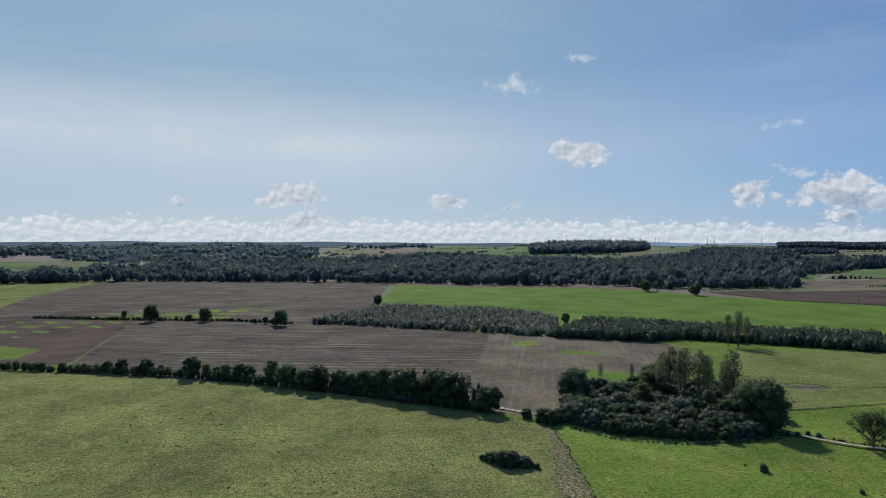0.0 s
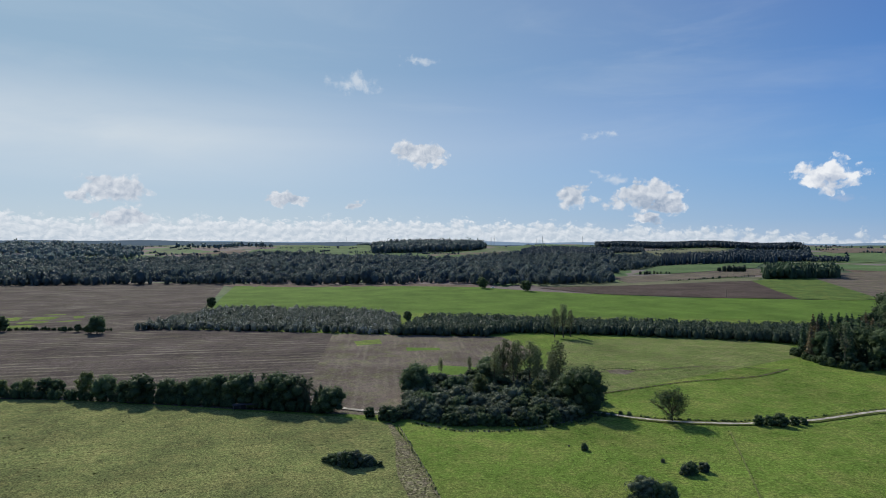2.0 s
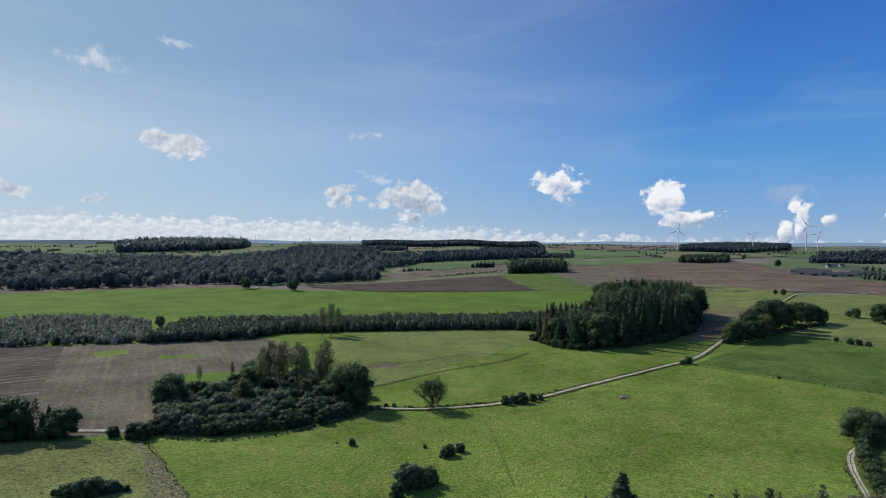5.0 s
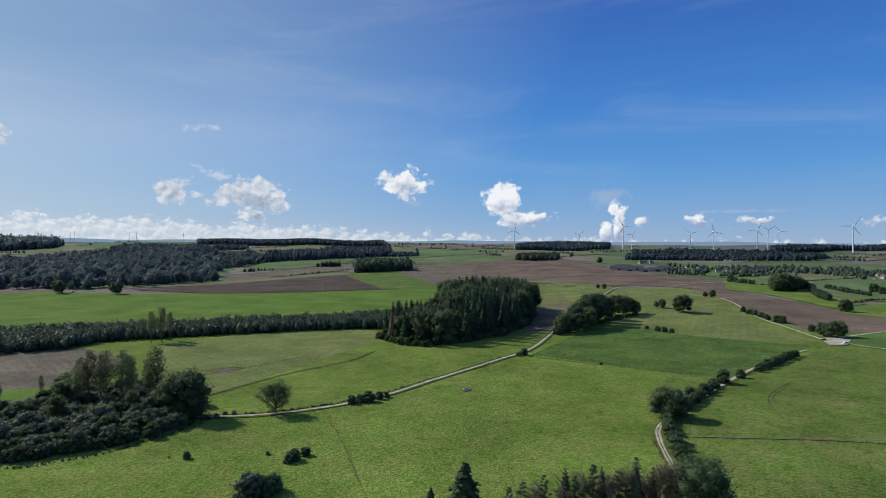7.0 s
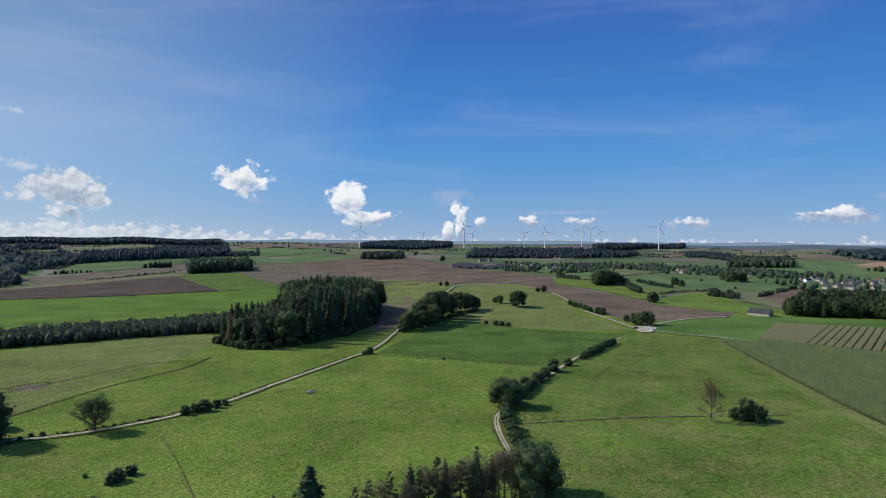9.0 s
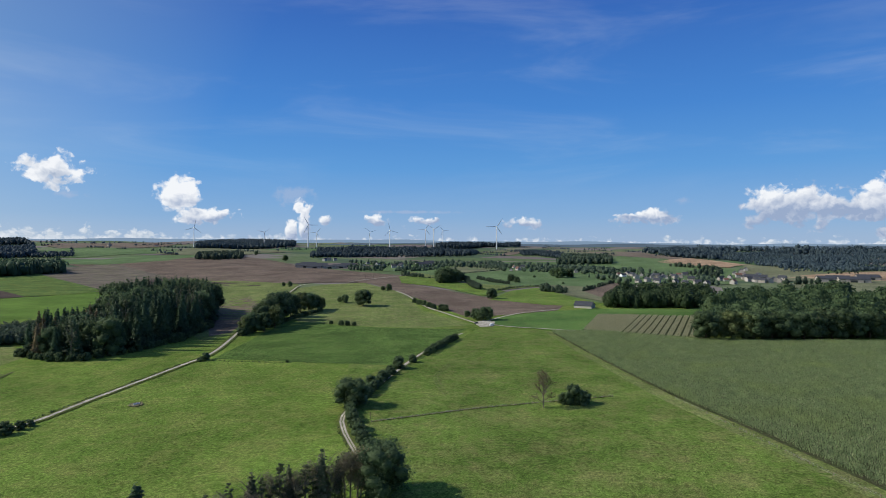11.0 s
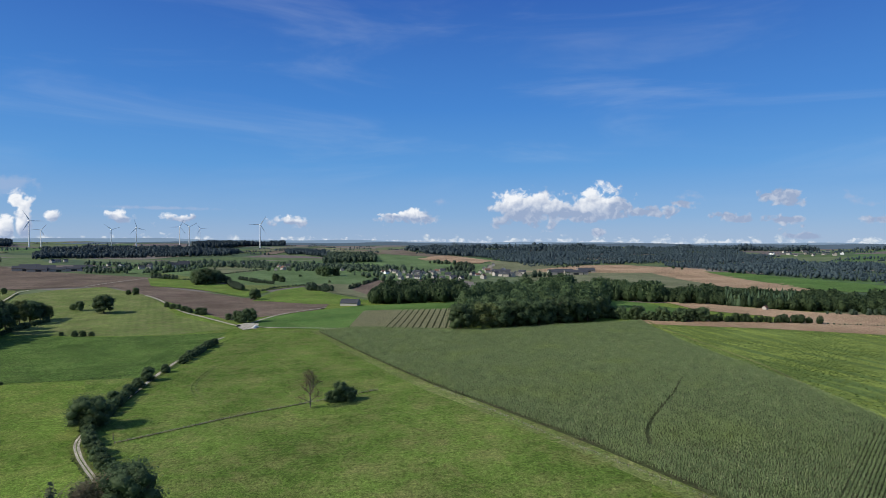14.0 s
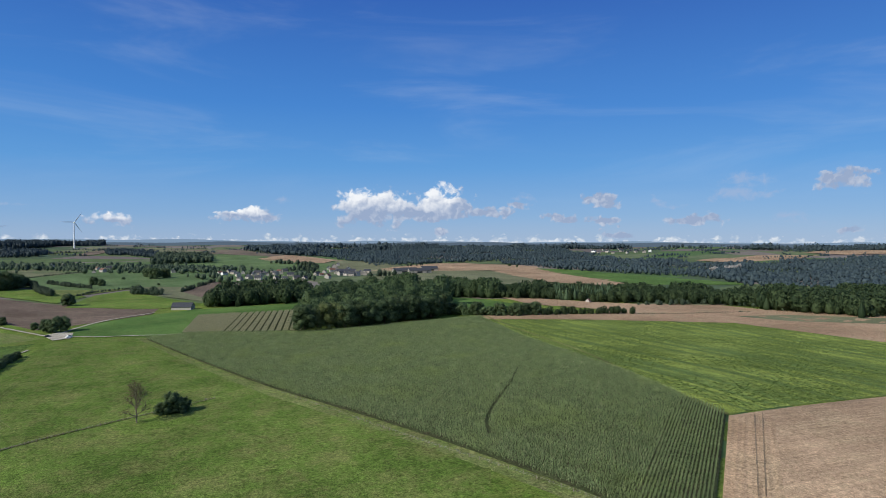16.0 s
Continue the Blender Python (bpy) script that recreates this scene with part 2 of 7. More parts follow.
def field_material(name, low, high, patch, fine=2.2, wide=0.02, lines=None, line_color=(0.3, 0.3, 0.15), bump=0.6, patch_at=(0.55, 0.75), seed=0.0, grain_by=0.5, bands=None, tussock=0.5):
    """Grass or soil: broad tone, patches of a third colour, mottles and fine grain, and optional drill lines
    (azimuth, spacing, amount) and sown bands (azimuth, spacing, colour)."""
    m, N = surface(name)
    p = N.vec("ADD", N.add("ShaderNodeTexCoord").outputs["Object"], (seed * 37.0, seed * 91.0, 0))
    broad = N.noise(p, wide, 5.0, 0.6)
    mid = N.noise(p, wide * 7, 5.0, 0.65)
    mottle = N.noise(p, 0.75, 3.0, 0.6)
    blotch = N.noise(N.vec("ADD", p, (311.0, 77.0, 0)), max(0.05, wide * 2.5), 7.0, 0.72)
    grain = N.noise(p, fine, 3.0, 0.8)
    c = N.mix(N.span(broad, 0.35, 0.65), low, high)
    c = N.mix(N.math("MULTIPLY", N.span(mid, *patch_at), 0.8), c, patch)
    c = N.mix(N.span(blotch, 0.47, 0.66, 0.0, 0.75), c, patch)
    c = N.mix(N.span(blotch, 0.44, 0.30, 0.0, 0.6), c, low)
    # tussocks, grazed-down spots and dry streaks a few metres wide
    clump = N.noise(N.vec("ADD", p, (53.0, 19.0, 0)), 0.16, 6.0, 0.78, 0.4)
    c = N.mix(N.span(clump, 0.54, 0.68, 0.0, 0.85 * tussock), c, patch)
    c = N.mix(N.span(clump, 0.46, 0.34, 0.0, 0.8 * tussock), c, [v * 0.72 for v in low])
    if bands:
        az, gap, tint = bands
        turn = N.add("ShaderNodeMapping", {"Vector": p, "Rotation": (0, 0, radians(az))}).outputs[0]
        streaky = N.noise(N.vec("MULTIPLY", turn, (1.0 / gap, 0.02 / gap, 0.0)), 1.0, 5.0, 0.7)
        c = N.mix(N.math("MULTIPLY", N.span(streaky, 0.42, 0.6), N.span(mottle, 0.3, 0.5)), c, tint)
    height = N.math("ADD", grain, mottle)
    if lines:
        az, gap, amount = lines
        turn = N.add("ShaderNodeMapping", {"Vector": p, "Rotation": (0, 0, radians(az))}).outputs[0]
        across = N.add("ShaderNodeSeparateXYZ", {0: turn}).outputs[0]
        wob = N.math("ADD", across, N.math("MULTIPLY", N.math("SUBTRACT", mid, 0.5), gap * 0.6))
        wave = N.math("SINE", N.math("MULTIPLY", wob, 2 * math.pi / gap))
        strands = N.noise(N.vec("MULTIPLY", turn, (0.7 / gap, 0.012, 0.0)), 1.0, 4.0, 0.75)
        row = N.math("MULTIPLY", N.span(wave, -0.1, 0.9), N.span(strands, 0.46, 0.6))
        c = N.mix(N.math("MULTIPLY", row, amount), c, line_color)
        height = N.math("ADD", height, N.math("MULTIPLY", wave, 0.35))
    dark = N.math("MULTIPLY", N.span(grain, 0.36, 0.64, 1 - grain_by, 1 + grain_by), N.span(mottle, 0.36, 0.64, 1 - 0.45 * grain_by, 1 + 0.45 * grain_by))
    dark = N.math("MULTIPLY", dark, N.span(broad, 0.33, 0.67, 0.84, 1.16))
    c = N.vec("SCALE", c)
    N.put(c.node.inputs["Scale"], dark)
    finish(N, c, 0.95, height, bump, 0.32, 0.03)
    return m


def patchwork_material(name, colors, size):
    """Distant farmland: uneven parcels of pasture, crop and soil."""
    m, N = surface(name)
    p = N.add("ShaderNodeTexCoord").outputs["Object"]
    warp = N.vec("ADD", p, N.vec("SCALE", N.vec("SUBTRACT", N.add("ShaderNodeTexNoise", {"Vector": p, "Scale": 0.004}).outputs[1], (0.5, 0.5, 0.5))))
    N.put(warp.node.inputs[1].links[0].from_node.inputs["Scale"], size * 0.8)
    cell = N.add("ShaderNodeTexVoronoi", {"Vector": N.vec("MULTIPLY", warp, (1.0, 0.6, 0.0)), "Scale": 1.0 / size}).outputs["Color"]
    pick = N.add("ShaderNodeSeparateXYZ", {0: cell}).outputs[0]
    stops = [(i / len(colors), c) for i, c in enumerate(colors)]
    r = ramp(N, pick, stops)
    r.node.color_ramp.interpolation = "CONSTANT"
    mottle = N.noise(p, 0.05, 6.0, 0.7)
    c = N.vec("SCALE", r)
    N.put(c.node.inputs["Scale"], N.span(mottle, 0.35, 0.65, 0.75, 1.25))
    finish(N, c, 0.95, mottle, 0.3, 1.0, 0.1)
    return m


def leaf_material(name, dark, light, glow=0.35, tips=None, patch=None):
    m, N = surface(name)
    info = N.add("ShaderNodeObjectInfo").outputs["Random"]
    isle = N.add("ShaderNodeNewGeometry").outputs["Random Per Island"]
    c = N.mix(isle, dark, light)
    if tips:
        c = N.mix(N.span(isle, 0.8, 1.0), c, tips)
    if patch:
        p = N.add("ShaderNodeTexCoord").outputs["Object"]
        c = N.mix(N.span(N.noise(p, 0.03, 5.0, 0.6), 0.5, 0.72, 0.0, 0.7), c, patch)
        c = N.vec("SCALE", c)
        N.put(c.node.inputs["Scale"], N.span(N.noise(p, 0.2, 5.0, 0.7), 0.36, 0.64, 0.74, 1.26))
    c = N.vec("SCALE", c)
    N.put(c.node.inputs["Scale"], N.span(info, 0, 1, 0.75, 1.3))
    d = N.add("ShaderNodeBsdfPrincipled", {"Base Color": c, "Roughness": 0.6, "Specular IOR Level": 0.12})
    t = N.add("ShaderNodeBsdfTranslucent", {"Color": c})
    s = N.add("ShaderNodeMixShader", {0: glow, 1: d.outputs[0], 2: t.outputs[0]})
    N.add("ShaderNodeOutputMaterial", {0: s.outputs[0]})
    return m


def plain_material(name, color, rough=0.8, vary=0.2, scale=0.6, metal=0.0):
    m, N = surface(name)
    p = N.add("ShaderNodeTexCoord").outputs["Object"]
    n = N.math("ADD", N.math("MULTIPLY", N.noise(p, scale, 5.0, 0.65), 0.7), N.math("MULTIPLY", N.noise(p, scale * 9, 3.0, 0.6), 0.3))
    c = N.mix(N.span(n, 0.3, 0.7), [v * (1 - vary) for v in color], [min(1, v * (1 + vary)) for v in color])
    b = N.add("ShaderNodeBsdfPrincipled", {"Base Color": c, "Roughness": rough, "Metallic": metal, "Specular IOR Level": 0.3})
    N.add("ShaderNodeOutputMaterial", {0: b.outputs[0]})
    return m


M = {}
# parcel colours carry a slight blue tint, painted in for aerial haze
M["uplands"] = patchwork_material("uplands", [(0.102, 0.136, 0.058), (0.149, 0.121, 0.110), (0.088, 0.126, 0.050), (0.070, 0.102, 0.054), (0.121, 0.150, 0.072), (0.177, 0.155, 0.132), (0.079, 0.136, 0.048)], 190.0)
M["meadow"] = field_material("meadow", (0.097, 0.160, 0.027), (0.127, 0.194, 0.035), (0.182, 0.200, 0.056), 2.4, 0.018, seed=24, patch_at=(0.5, 0.75), grain_by=0.6, tussock=0.9)
M["lush"] = field_material("lush", (0.094, 0.158, 0.029), (0.124, 0.194, 0.038), (0.168, 0.188, 0.057), 2.4, 0.018, seed=1, patch_at=(0.5, 0.75), grain_by=0.6, tussock=0.9)
M["cattle_pasture"] = field_material("cattle_pasture", (0.084, 0.138, 0.026), (0.110, 0.168, 0.033), (0.162, 0.168, 0.058), 2.2, 0.02, seed=25, patch_at=(0.5, 0.72), grain_by=0.6, tussock=1.0)
M["rough_pasture"] = field_material("rough_pasture", (0.108, 0.128, 0.046), (0.160, 0.188, 0.060), (0.205, 0.200, 0.074), 1.8, 0.022, seed=2, patch_at=(0.5, 0.72), grain_by=0.6, tussock=1.0)
M["grazed"] = field_material("grazed", (0.112, 0.158, 0.042), (0.148, 0.187, 0.055), (0.178, 0.173, 0.079), 2.2, 0.025, (76, 7.0, 0.25), (0.157, 0.168, 0.066), seed=3, patch_at=(0.5, 0.72), grain_by=0.6, tussock=0.9)
M["winter_crop"] = field_material("winter_crop", (0.089, 0.156, 0.028), (0.110, 0.182, 0.034), (0.103, 0.158, 0.035), 2.2, 0.02, (92, 6.0, 0.2), (0.098, 0.146, 0.031), seed=4, grain_by=0.3)
M["beet"] = field_material("beet", (0.063, 0.113, 0.026), (0.086, 0.141, 0.032), (0.106, 0.149, 0.042), 2.6, 0.03, (179, 3.0, 0.55), (0.045, 0.079, 0.024), seed=5, grain_by=0.8, tussock=0.8)
M["plough"] = field_material("plough", (0.070, 0.055, 0.050), (0.092, 0.074, 0.067), (0.106, 0.097, 0.065), 1.8, 0.02, (92, 9.0, 0.7), (0.230, 0.207, 0.151), seed=6, grain_by=0.6)
M["plough_dark"] = field_material("plough_dark", (0.069, 0.051, 0.044), (0.090, 0.068, 0.059), (0.097, 0.081, 0.058), 1.6, 0.02, (92, 9.0, 0.3), (0.123, 0.106, 0.078), seed=7)
M["plough_pale"] = field_material("plough_pale", (0.118, 0.096, 0.080), (0.150, 0.122, 0.100), (0.150, 0.155, 0.071), 1.8, 0.03, (10, 5.0, 0.5), (0.200, 0.175, 0.131), seed=8, patch_at=(0.6, 0.8))
M["soil_brown"] = field_material("soil_brown", (0.118, 0.087, 0.067), (0.154, 0.114, 0.088), (0.148, 0.124, 0.088), 1.4, 0.012, (7, 12.0, 0.5), (0.230, 0.178, 0.133), seed=9)
M["stubble"] = field_material("stubble", (0.389, 0.270, 0.167), (0.487, 0.341, 0.217), (0.454, 0.351, 0.213), 2.5, 0.02, (4, 2.6, 0.5), (0.303, 0.209, 0.131), seed=10, bands=(4, 9.0, (0.336, 0.235, 0.150)))
M["headland"] = field_material("headland", (0.36, 0.245, 0.150), (0.44, 0.305, 0.190), (0.40, 0.300, 0.180), 2.5, 0.03, (-38, 2.2, 0.6), (0.26, 0.180, 0.112), seed=26)
M["stubble_far"] = field_material("stubble_far", (0.300, 0.198, 0.124), (0.364, 0.248, 0.160), (0.310, 0.240, 0.146), 1.0, 0.01, (150, 8.0, 0.3), (0.261, 0.181, 0.119), seed=11)
M["mustard"] = field_material("mustard", (0.188, 0.240, 0.050), (0.250, 0.296, 0.064), (0.158, 0.208, 0.053), 2.0, 0.03, seed=12, patch_at=(0.5, 0.7), bands=(-88.0, 8.0, (0.085, 0.132, 0.042)), grain_by=0.8, tussock=0.8)
M["trampled"] = field_material("trampled", (0.135, 0.140, 0.062), (0.175, 0.175, 0.078), (0.150, 0.125, 0.092), 1.6, 0.06, seed=14, grain_by=0.8, patch_at=(0.45, 0.6), tussock=1.0)
# soil colour darkened to stand for the shade among maize stalks
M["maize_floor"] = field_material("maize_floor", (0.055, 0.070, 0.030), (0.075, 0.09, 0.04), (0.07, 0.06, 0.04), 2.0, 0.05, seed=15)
M["ruts"] = field_material("ruts", (0.25, 0.185, 0.12), (0.30, 0.225, 0.15), (0.22, 0.165, 0.11), 3.0, 0.1, seed=16)
M["verge"] = field_material("verge", (0.07, 0.10, 0.024), (0.10, 0.13, 0.03), (0.12, 0.11, 0.05), 2.0, 0.08, seed=17)
M["far_green"] = field_material("far_green", (0.089, 0.142, 0.057), (0.110, 0.166, 0.067), (0.126, 0.163, 0.083), 0.5, 0.01, seed=18, grain_by=0.3)
M["far_pale"] = field_material("far_pale", (0.131, 0.145, 0.078), (0.163, 0.173, 0.096), (0.168, 0.158, 0.103), 0.5, 0.01, seed=19, grain_by=0.3)
M["far_brown"] = field_material("far_brown", (0.14, 0.108, 0.085), (0.175, 0.138, 0.108), (0.16, 0.14, 0.095), 0.5, 0.01, seed=20, grain_by=0.3)
M["paddock"] = field_material("paddock", (0.075, 0.143, 0.037), (0.097, 0.168, 0.044), (0.107, 0.158, 0.048), 1.6, 0.015, seed=21, grain_by=0.35, tussock=0.5)
M["mustard_far"] = field_material("mustard_far", (0.066, 0.118, 0.032), (0.090, 0.145, 0.038), (0.16, 0.18, 0.045), 1.0, 0.03, seed=22, patch_at=(0.5, 0.7))
M["track"] = field_material("track", (0.36, 0.33, 0.27), (0.45, 0.41, 0.34), (0.26, 0.24, 0.17), 3.0, 0.15, seed=13, bump=0.3)
M["leaf_oak"] = leaf_material("leaf_oak", (0.054, 0.086, 0.042), (0.130, 0.182, 0.084), 0.5)
M["leaf_wood"] = leaf_material("leaf_wood", (0.034, 0.060, 0.028), (0.088, 0.128, 0.056), 0.4)
M["limestone"] = plain_material("limestone", (0.2, 0.195, 0.185), 0.9, 0.35)
M["leaf_pale"] = leaf_material("leaf_pale", (0.098, 0.129, 0.049), (0.196, 0.230, 0.094), 0.45)
# pale sprays and tips put the glint of glossy backlit leaves into the colour
M["leaf_silver"] = leaf_material("leaf_silver", (0.035, 0.055, 0.034), (0.28, 0.31, 0.24), 0.4, (0.55, 0.58, 0.50))
M["leaf_belt"] = leaf_material("leaf_belt", (0.030, 0.052, 0.034), (0.108, 0.142, 0.092), 0.35)
M["leaf_spruce"] = leaf_material("leaf_spruce", (0.040, 0.071, 0.040), (0.085, 0.131, 0.070), 0.35)
M["leaf_dry"] = leaf_material("leaf_dry", (0.11, 0.088, 0.045), (0.21, 0.165, 0.09), 0.25)
M["leaf_poplar"] = leaf_material("leaf_poplar", (0.100, 0.128, 0.062), (0.230, 0.260, 0.130), 0.5)
M["leaf_willow"] = leaf_material("leaf_willow", (0.058, 0.082, 0.052), (0.165, 0.195, 0.122), 0.42)
M["leaf_pine"] = leaf_material("leaf_pine", (0.070, 0.092, 0.052), (0.170, 0.190, 0.105), 0.45)
M["leaf_crop"] = leaf_material("leaf_crop", (0.105, 0.165, 0.045), (0.160, 0.225, 0.058), 0.4)
M["leaf_mustard"] = leaf_material("leaf_mustard", (0.13, 0.185, 0.045), (0.22, 0.27, 0.07), 0.35)
M["leaf_far"] = leaf_material("leaf_far", (0.037, 0.059, 0.040), (0.076, 0.104, 0.063), 0.25)
# pale blue-grey leaves: the haze over the eastern woods is painted into this colour
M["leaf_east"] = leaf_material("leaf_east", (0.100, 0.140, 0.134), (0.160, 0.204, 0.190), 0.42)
M["leaf_scraggy"] = leaf_material("leaf_scraggy", (0.13, 0.125, 0.080), (0.26, 0.225, 0.150), 0.45)
# bluish leaves: haze of the far uplands is put into the colour
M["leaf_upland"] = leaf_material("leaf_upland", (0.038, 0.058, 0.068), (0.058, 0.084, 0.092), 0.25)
M["leaf_corn"] = leaf_material("leaf_corn", (0.160, 0.222, 0.094), (0.242, 0.308, 0.132), 0.38, (0.34, 0.355, 0.19), (0.240, 0.310, 0.100))
M["leaf_tuft"] = leaf_material("leaf_tuft", (0.095, 0.112, 0.034), (0.15, 0.16, 0.056), 0.3)
M["leaf_grass"] = leaf_material("leaf_grass", (0.110, 0.155, 0.036), (0.20, 0.23, 0.07), 0.4)
M["leaf_ripe"] = leaf_material("leaf_ripe", (0.30, 0.31, 0.17), (0.48, 0.46, 0.28), 0.35, (0.56, 0.52, 0.34))


def glow_ridge_material(name, color, vary):
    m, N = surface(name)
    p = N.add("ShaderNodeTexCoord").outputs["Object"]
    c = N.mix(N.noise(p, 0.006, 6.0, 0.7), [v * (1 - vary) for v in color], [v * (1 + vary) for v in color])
    # the ridge emits its own colour, a blue that stands in for haze
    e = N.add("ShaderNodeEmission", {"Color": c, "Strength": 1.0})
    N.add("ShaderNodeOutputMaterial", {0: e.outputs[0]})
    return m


M["ridge_pale"] = glow_ridge_material("ridge_pale", (0.20, 0.29, 0.41), 0.06)
M["ridge_blue"] = glow_ridge_material("ridge_blue", (0.095, 0.135, 0.185), 0.25)
M["bark"] = plain_material("bark", (0.11, 0.085, 0.06), 0.95, 0.4, 3.0)
M["bark_grey"] = plain_material("bark_grey", (0.173, 0.150, 0.112), 0.95, 0.35, 3.0)
M["white_steel"] = plain_material("white_steel", (0.78, 0.78, 0.77), 0.45, 0.05)
M["galvanised"] = plain_material("galvanised", (0.34, 0.35, 0.36), 0.6, 0.15)
M["render_wall"] = plain_material("render_wall", (0.407, 0.380, 0.341), 0.9, 0.15)
M["stone_wall"] = plain_material("stone_wall", (0.34, 0.31, 0.27), 0.9, 0.25)
M["slate"] = plain_material("slate", (0.05, 0.053, 0.062), 0.85, 0.25)
M["red_tile"] = plain_material("red_tile", (0.156, 0.084, 0.064), 0.85, 0.25)
M["glass_dark"] = plain_material("glass_dark", (0.03, 0.035, 0.04), 0.15, 0.1)
M["post_wood"] = plain_material("post_wood", (0.20, 0.165, 0.125), 0.95, 0.3, 4.0)
M["black_sheet"] = plain_material("black_sheet", (0.022, 0.022, 0.026), 0.6, 0.3)
M["white_paint"] = plain_material("white_paint", (0.78, 0.78, 0.76), 0.4, 0.05)
M["car_paint"] = plain_material("car_paint", (0.05, 0.055, 0.06), 0.25, 0.1)
M["trough_steel"] = plain_material("trough_steel", (0.70, 0.70, 0.68), 0.5, 0.2, 2.0)
M["rubber"] = plain_material("rubber", (0.02, 0.02, 0.02), 0.8, 0.1)


# ---- mesh helpers ----
def mesh_of(name, verts, tris, material):
    """A mesh from arrays of vertices and triangles."""
    verts, tris = np.asarray(verts, np.float32), np.asarray(tris, np.int32)
    me = bpy.data.meshes.new(name)
    me.vertices.add(len(verts)), me.loops.add(tris.size), me.polygons.add(len(tris))
    me.vertices.foreach_set("co", verts.ravel())
    me.loops.foreach_set("vertex_index", tris.ravel())
    me.polygons.foreach_set("loop_start", np.arange(0, tris.size, 3, dtype=np.int32))
    me.materials.append(material)
    me.update(calc_edges=True)
    return me


def part(name, bm, material, parent=None, label="", smooth_shade=False):
    me = bpy.data.meshes.new(name)
    bm.to_mesh(me)
    bm.free()
    me.materials.append(material)
    if smooth_shade:
        me.polygons.foreach_set("use_smooth", [True] * len(me.polygons))
    ob = new(name, me)
    ob.parent = parent
    return tagged(ob, label) if label else ob


def box(bm, sx, sy, sz, m=Matrix(), bevel=0.0):
    made = bmesh.ops.create_cube(bm, size=1, matrix=m @ Matrix.Diagonal((sx, sy, sz, 1)))
    if bevel:
        edges = list({e for v in made["verts"] for e in v.link_edges})
        bmesh.ops.bevel(bm, geom=edges, offset=bevel, segments=2, profile=0.5, affect="EDGES")
    return bm


def tube(bm, a, b, ra, rb, n=7):
    a, b = Vector(a), Vector(b)
    m = Matrix.Translation((a + b) / 2) @ (b - a).to_track_quat("Z", "Y").to_matrix().to_4x4()
    bmesh.ops.create_cone(bm, cap_ends=True, segments=n, radius1=ra, radius2=rb, depth=(b - a).length, matrix=m)


def inside(poly, x, y):
    hit = False
    for (x1, y1), (x2, y2) in zip(poly, poly[1:] + poly[:1]):
        if (y1 > y) != (y2 > y) and x < (x2 - x1) * (y - y1) / (y2 - y1) + x1:
            hit = not hit
    return hit


def scatter(poly, gap, seed):
    """Points in a polygon on a shaken grid."""
    rng = random.Random(seed)
    xs, ys = [p[0] for p in poly], [p[1] for p in poly]
    out = []
    y = min(ys)
    while y < max(ys):
        x = min(xs)
        while x < max(xs):
            px, py = x + rng.uniform(-0.45, 0.45) * gap, y + rng.uniform(-0.45, 0.45) * gap
            if inside(poly, px, py):
                out.append((px, py))
            x += gap
        y += gap
    return out


def along(line, gap, shake, seed):
    """Points along a line, shaken sideways."""
    rng = random.Random(seed)
    out = []
    for (x1, y1), (x2, y2) in zip(line, line[1:]):
        n = max(1, round(math.hypot(x2 - x1, y2 - y1) / gap))
        for i in range(n):
            f = (i + rng.uniform(-0.3, 0.3)) / n
            out.append((x1 + (x2 - x1) * f + rng.uniform(-shake, shake), y1 + (y2 - y1) * f + rng.uniform(-shake, shake)))
    return out


# ---- the land ----
def build_ground():
    radii = np.concatenate([[0.0], np.geomspace(12, 4950, 190)])
    n = 320
    ang = np.arange(n) * 2 * np.pi / n
    verts, tris = [(0, 0, float(ground(0, 0)))], []
    for r in radii[1:]:
        x, y = r * np.sin(ang), r * np.cos(ang)
        verts.extend(zip(x, y, ground(x, y)))
    for j in range(n):
        tris.append((0, 1 + (j + 1) % n, 1 + j))
    for i in range(len(radii) - 2):
        a = 1 + i * n + np.arange(n)
        b = 1 + i * n + (np.arange(n) + 1) % n
        tris.extend(zip(a, b, b + n)), tris.extend(zip(a, b + n, a + n))
    me = mesh_of("ground", verts, tris, M["uplands"])
    me.polygons.foreach_set("use_smooth", [True] * len(me.polygons))
    tagged(new("ground", me), "rolling green grassland that reaches the horizon", "ground", kind="structure")


build_ground()
LAYER = [0]


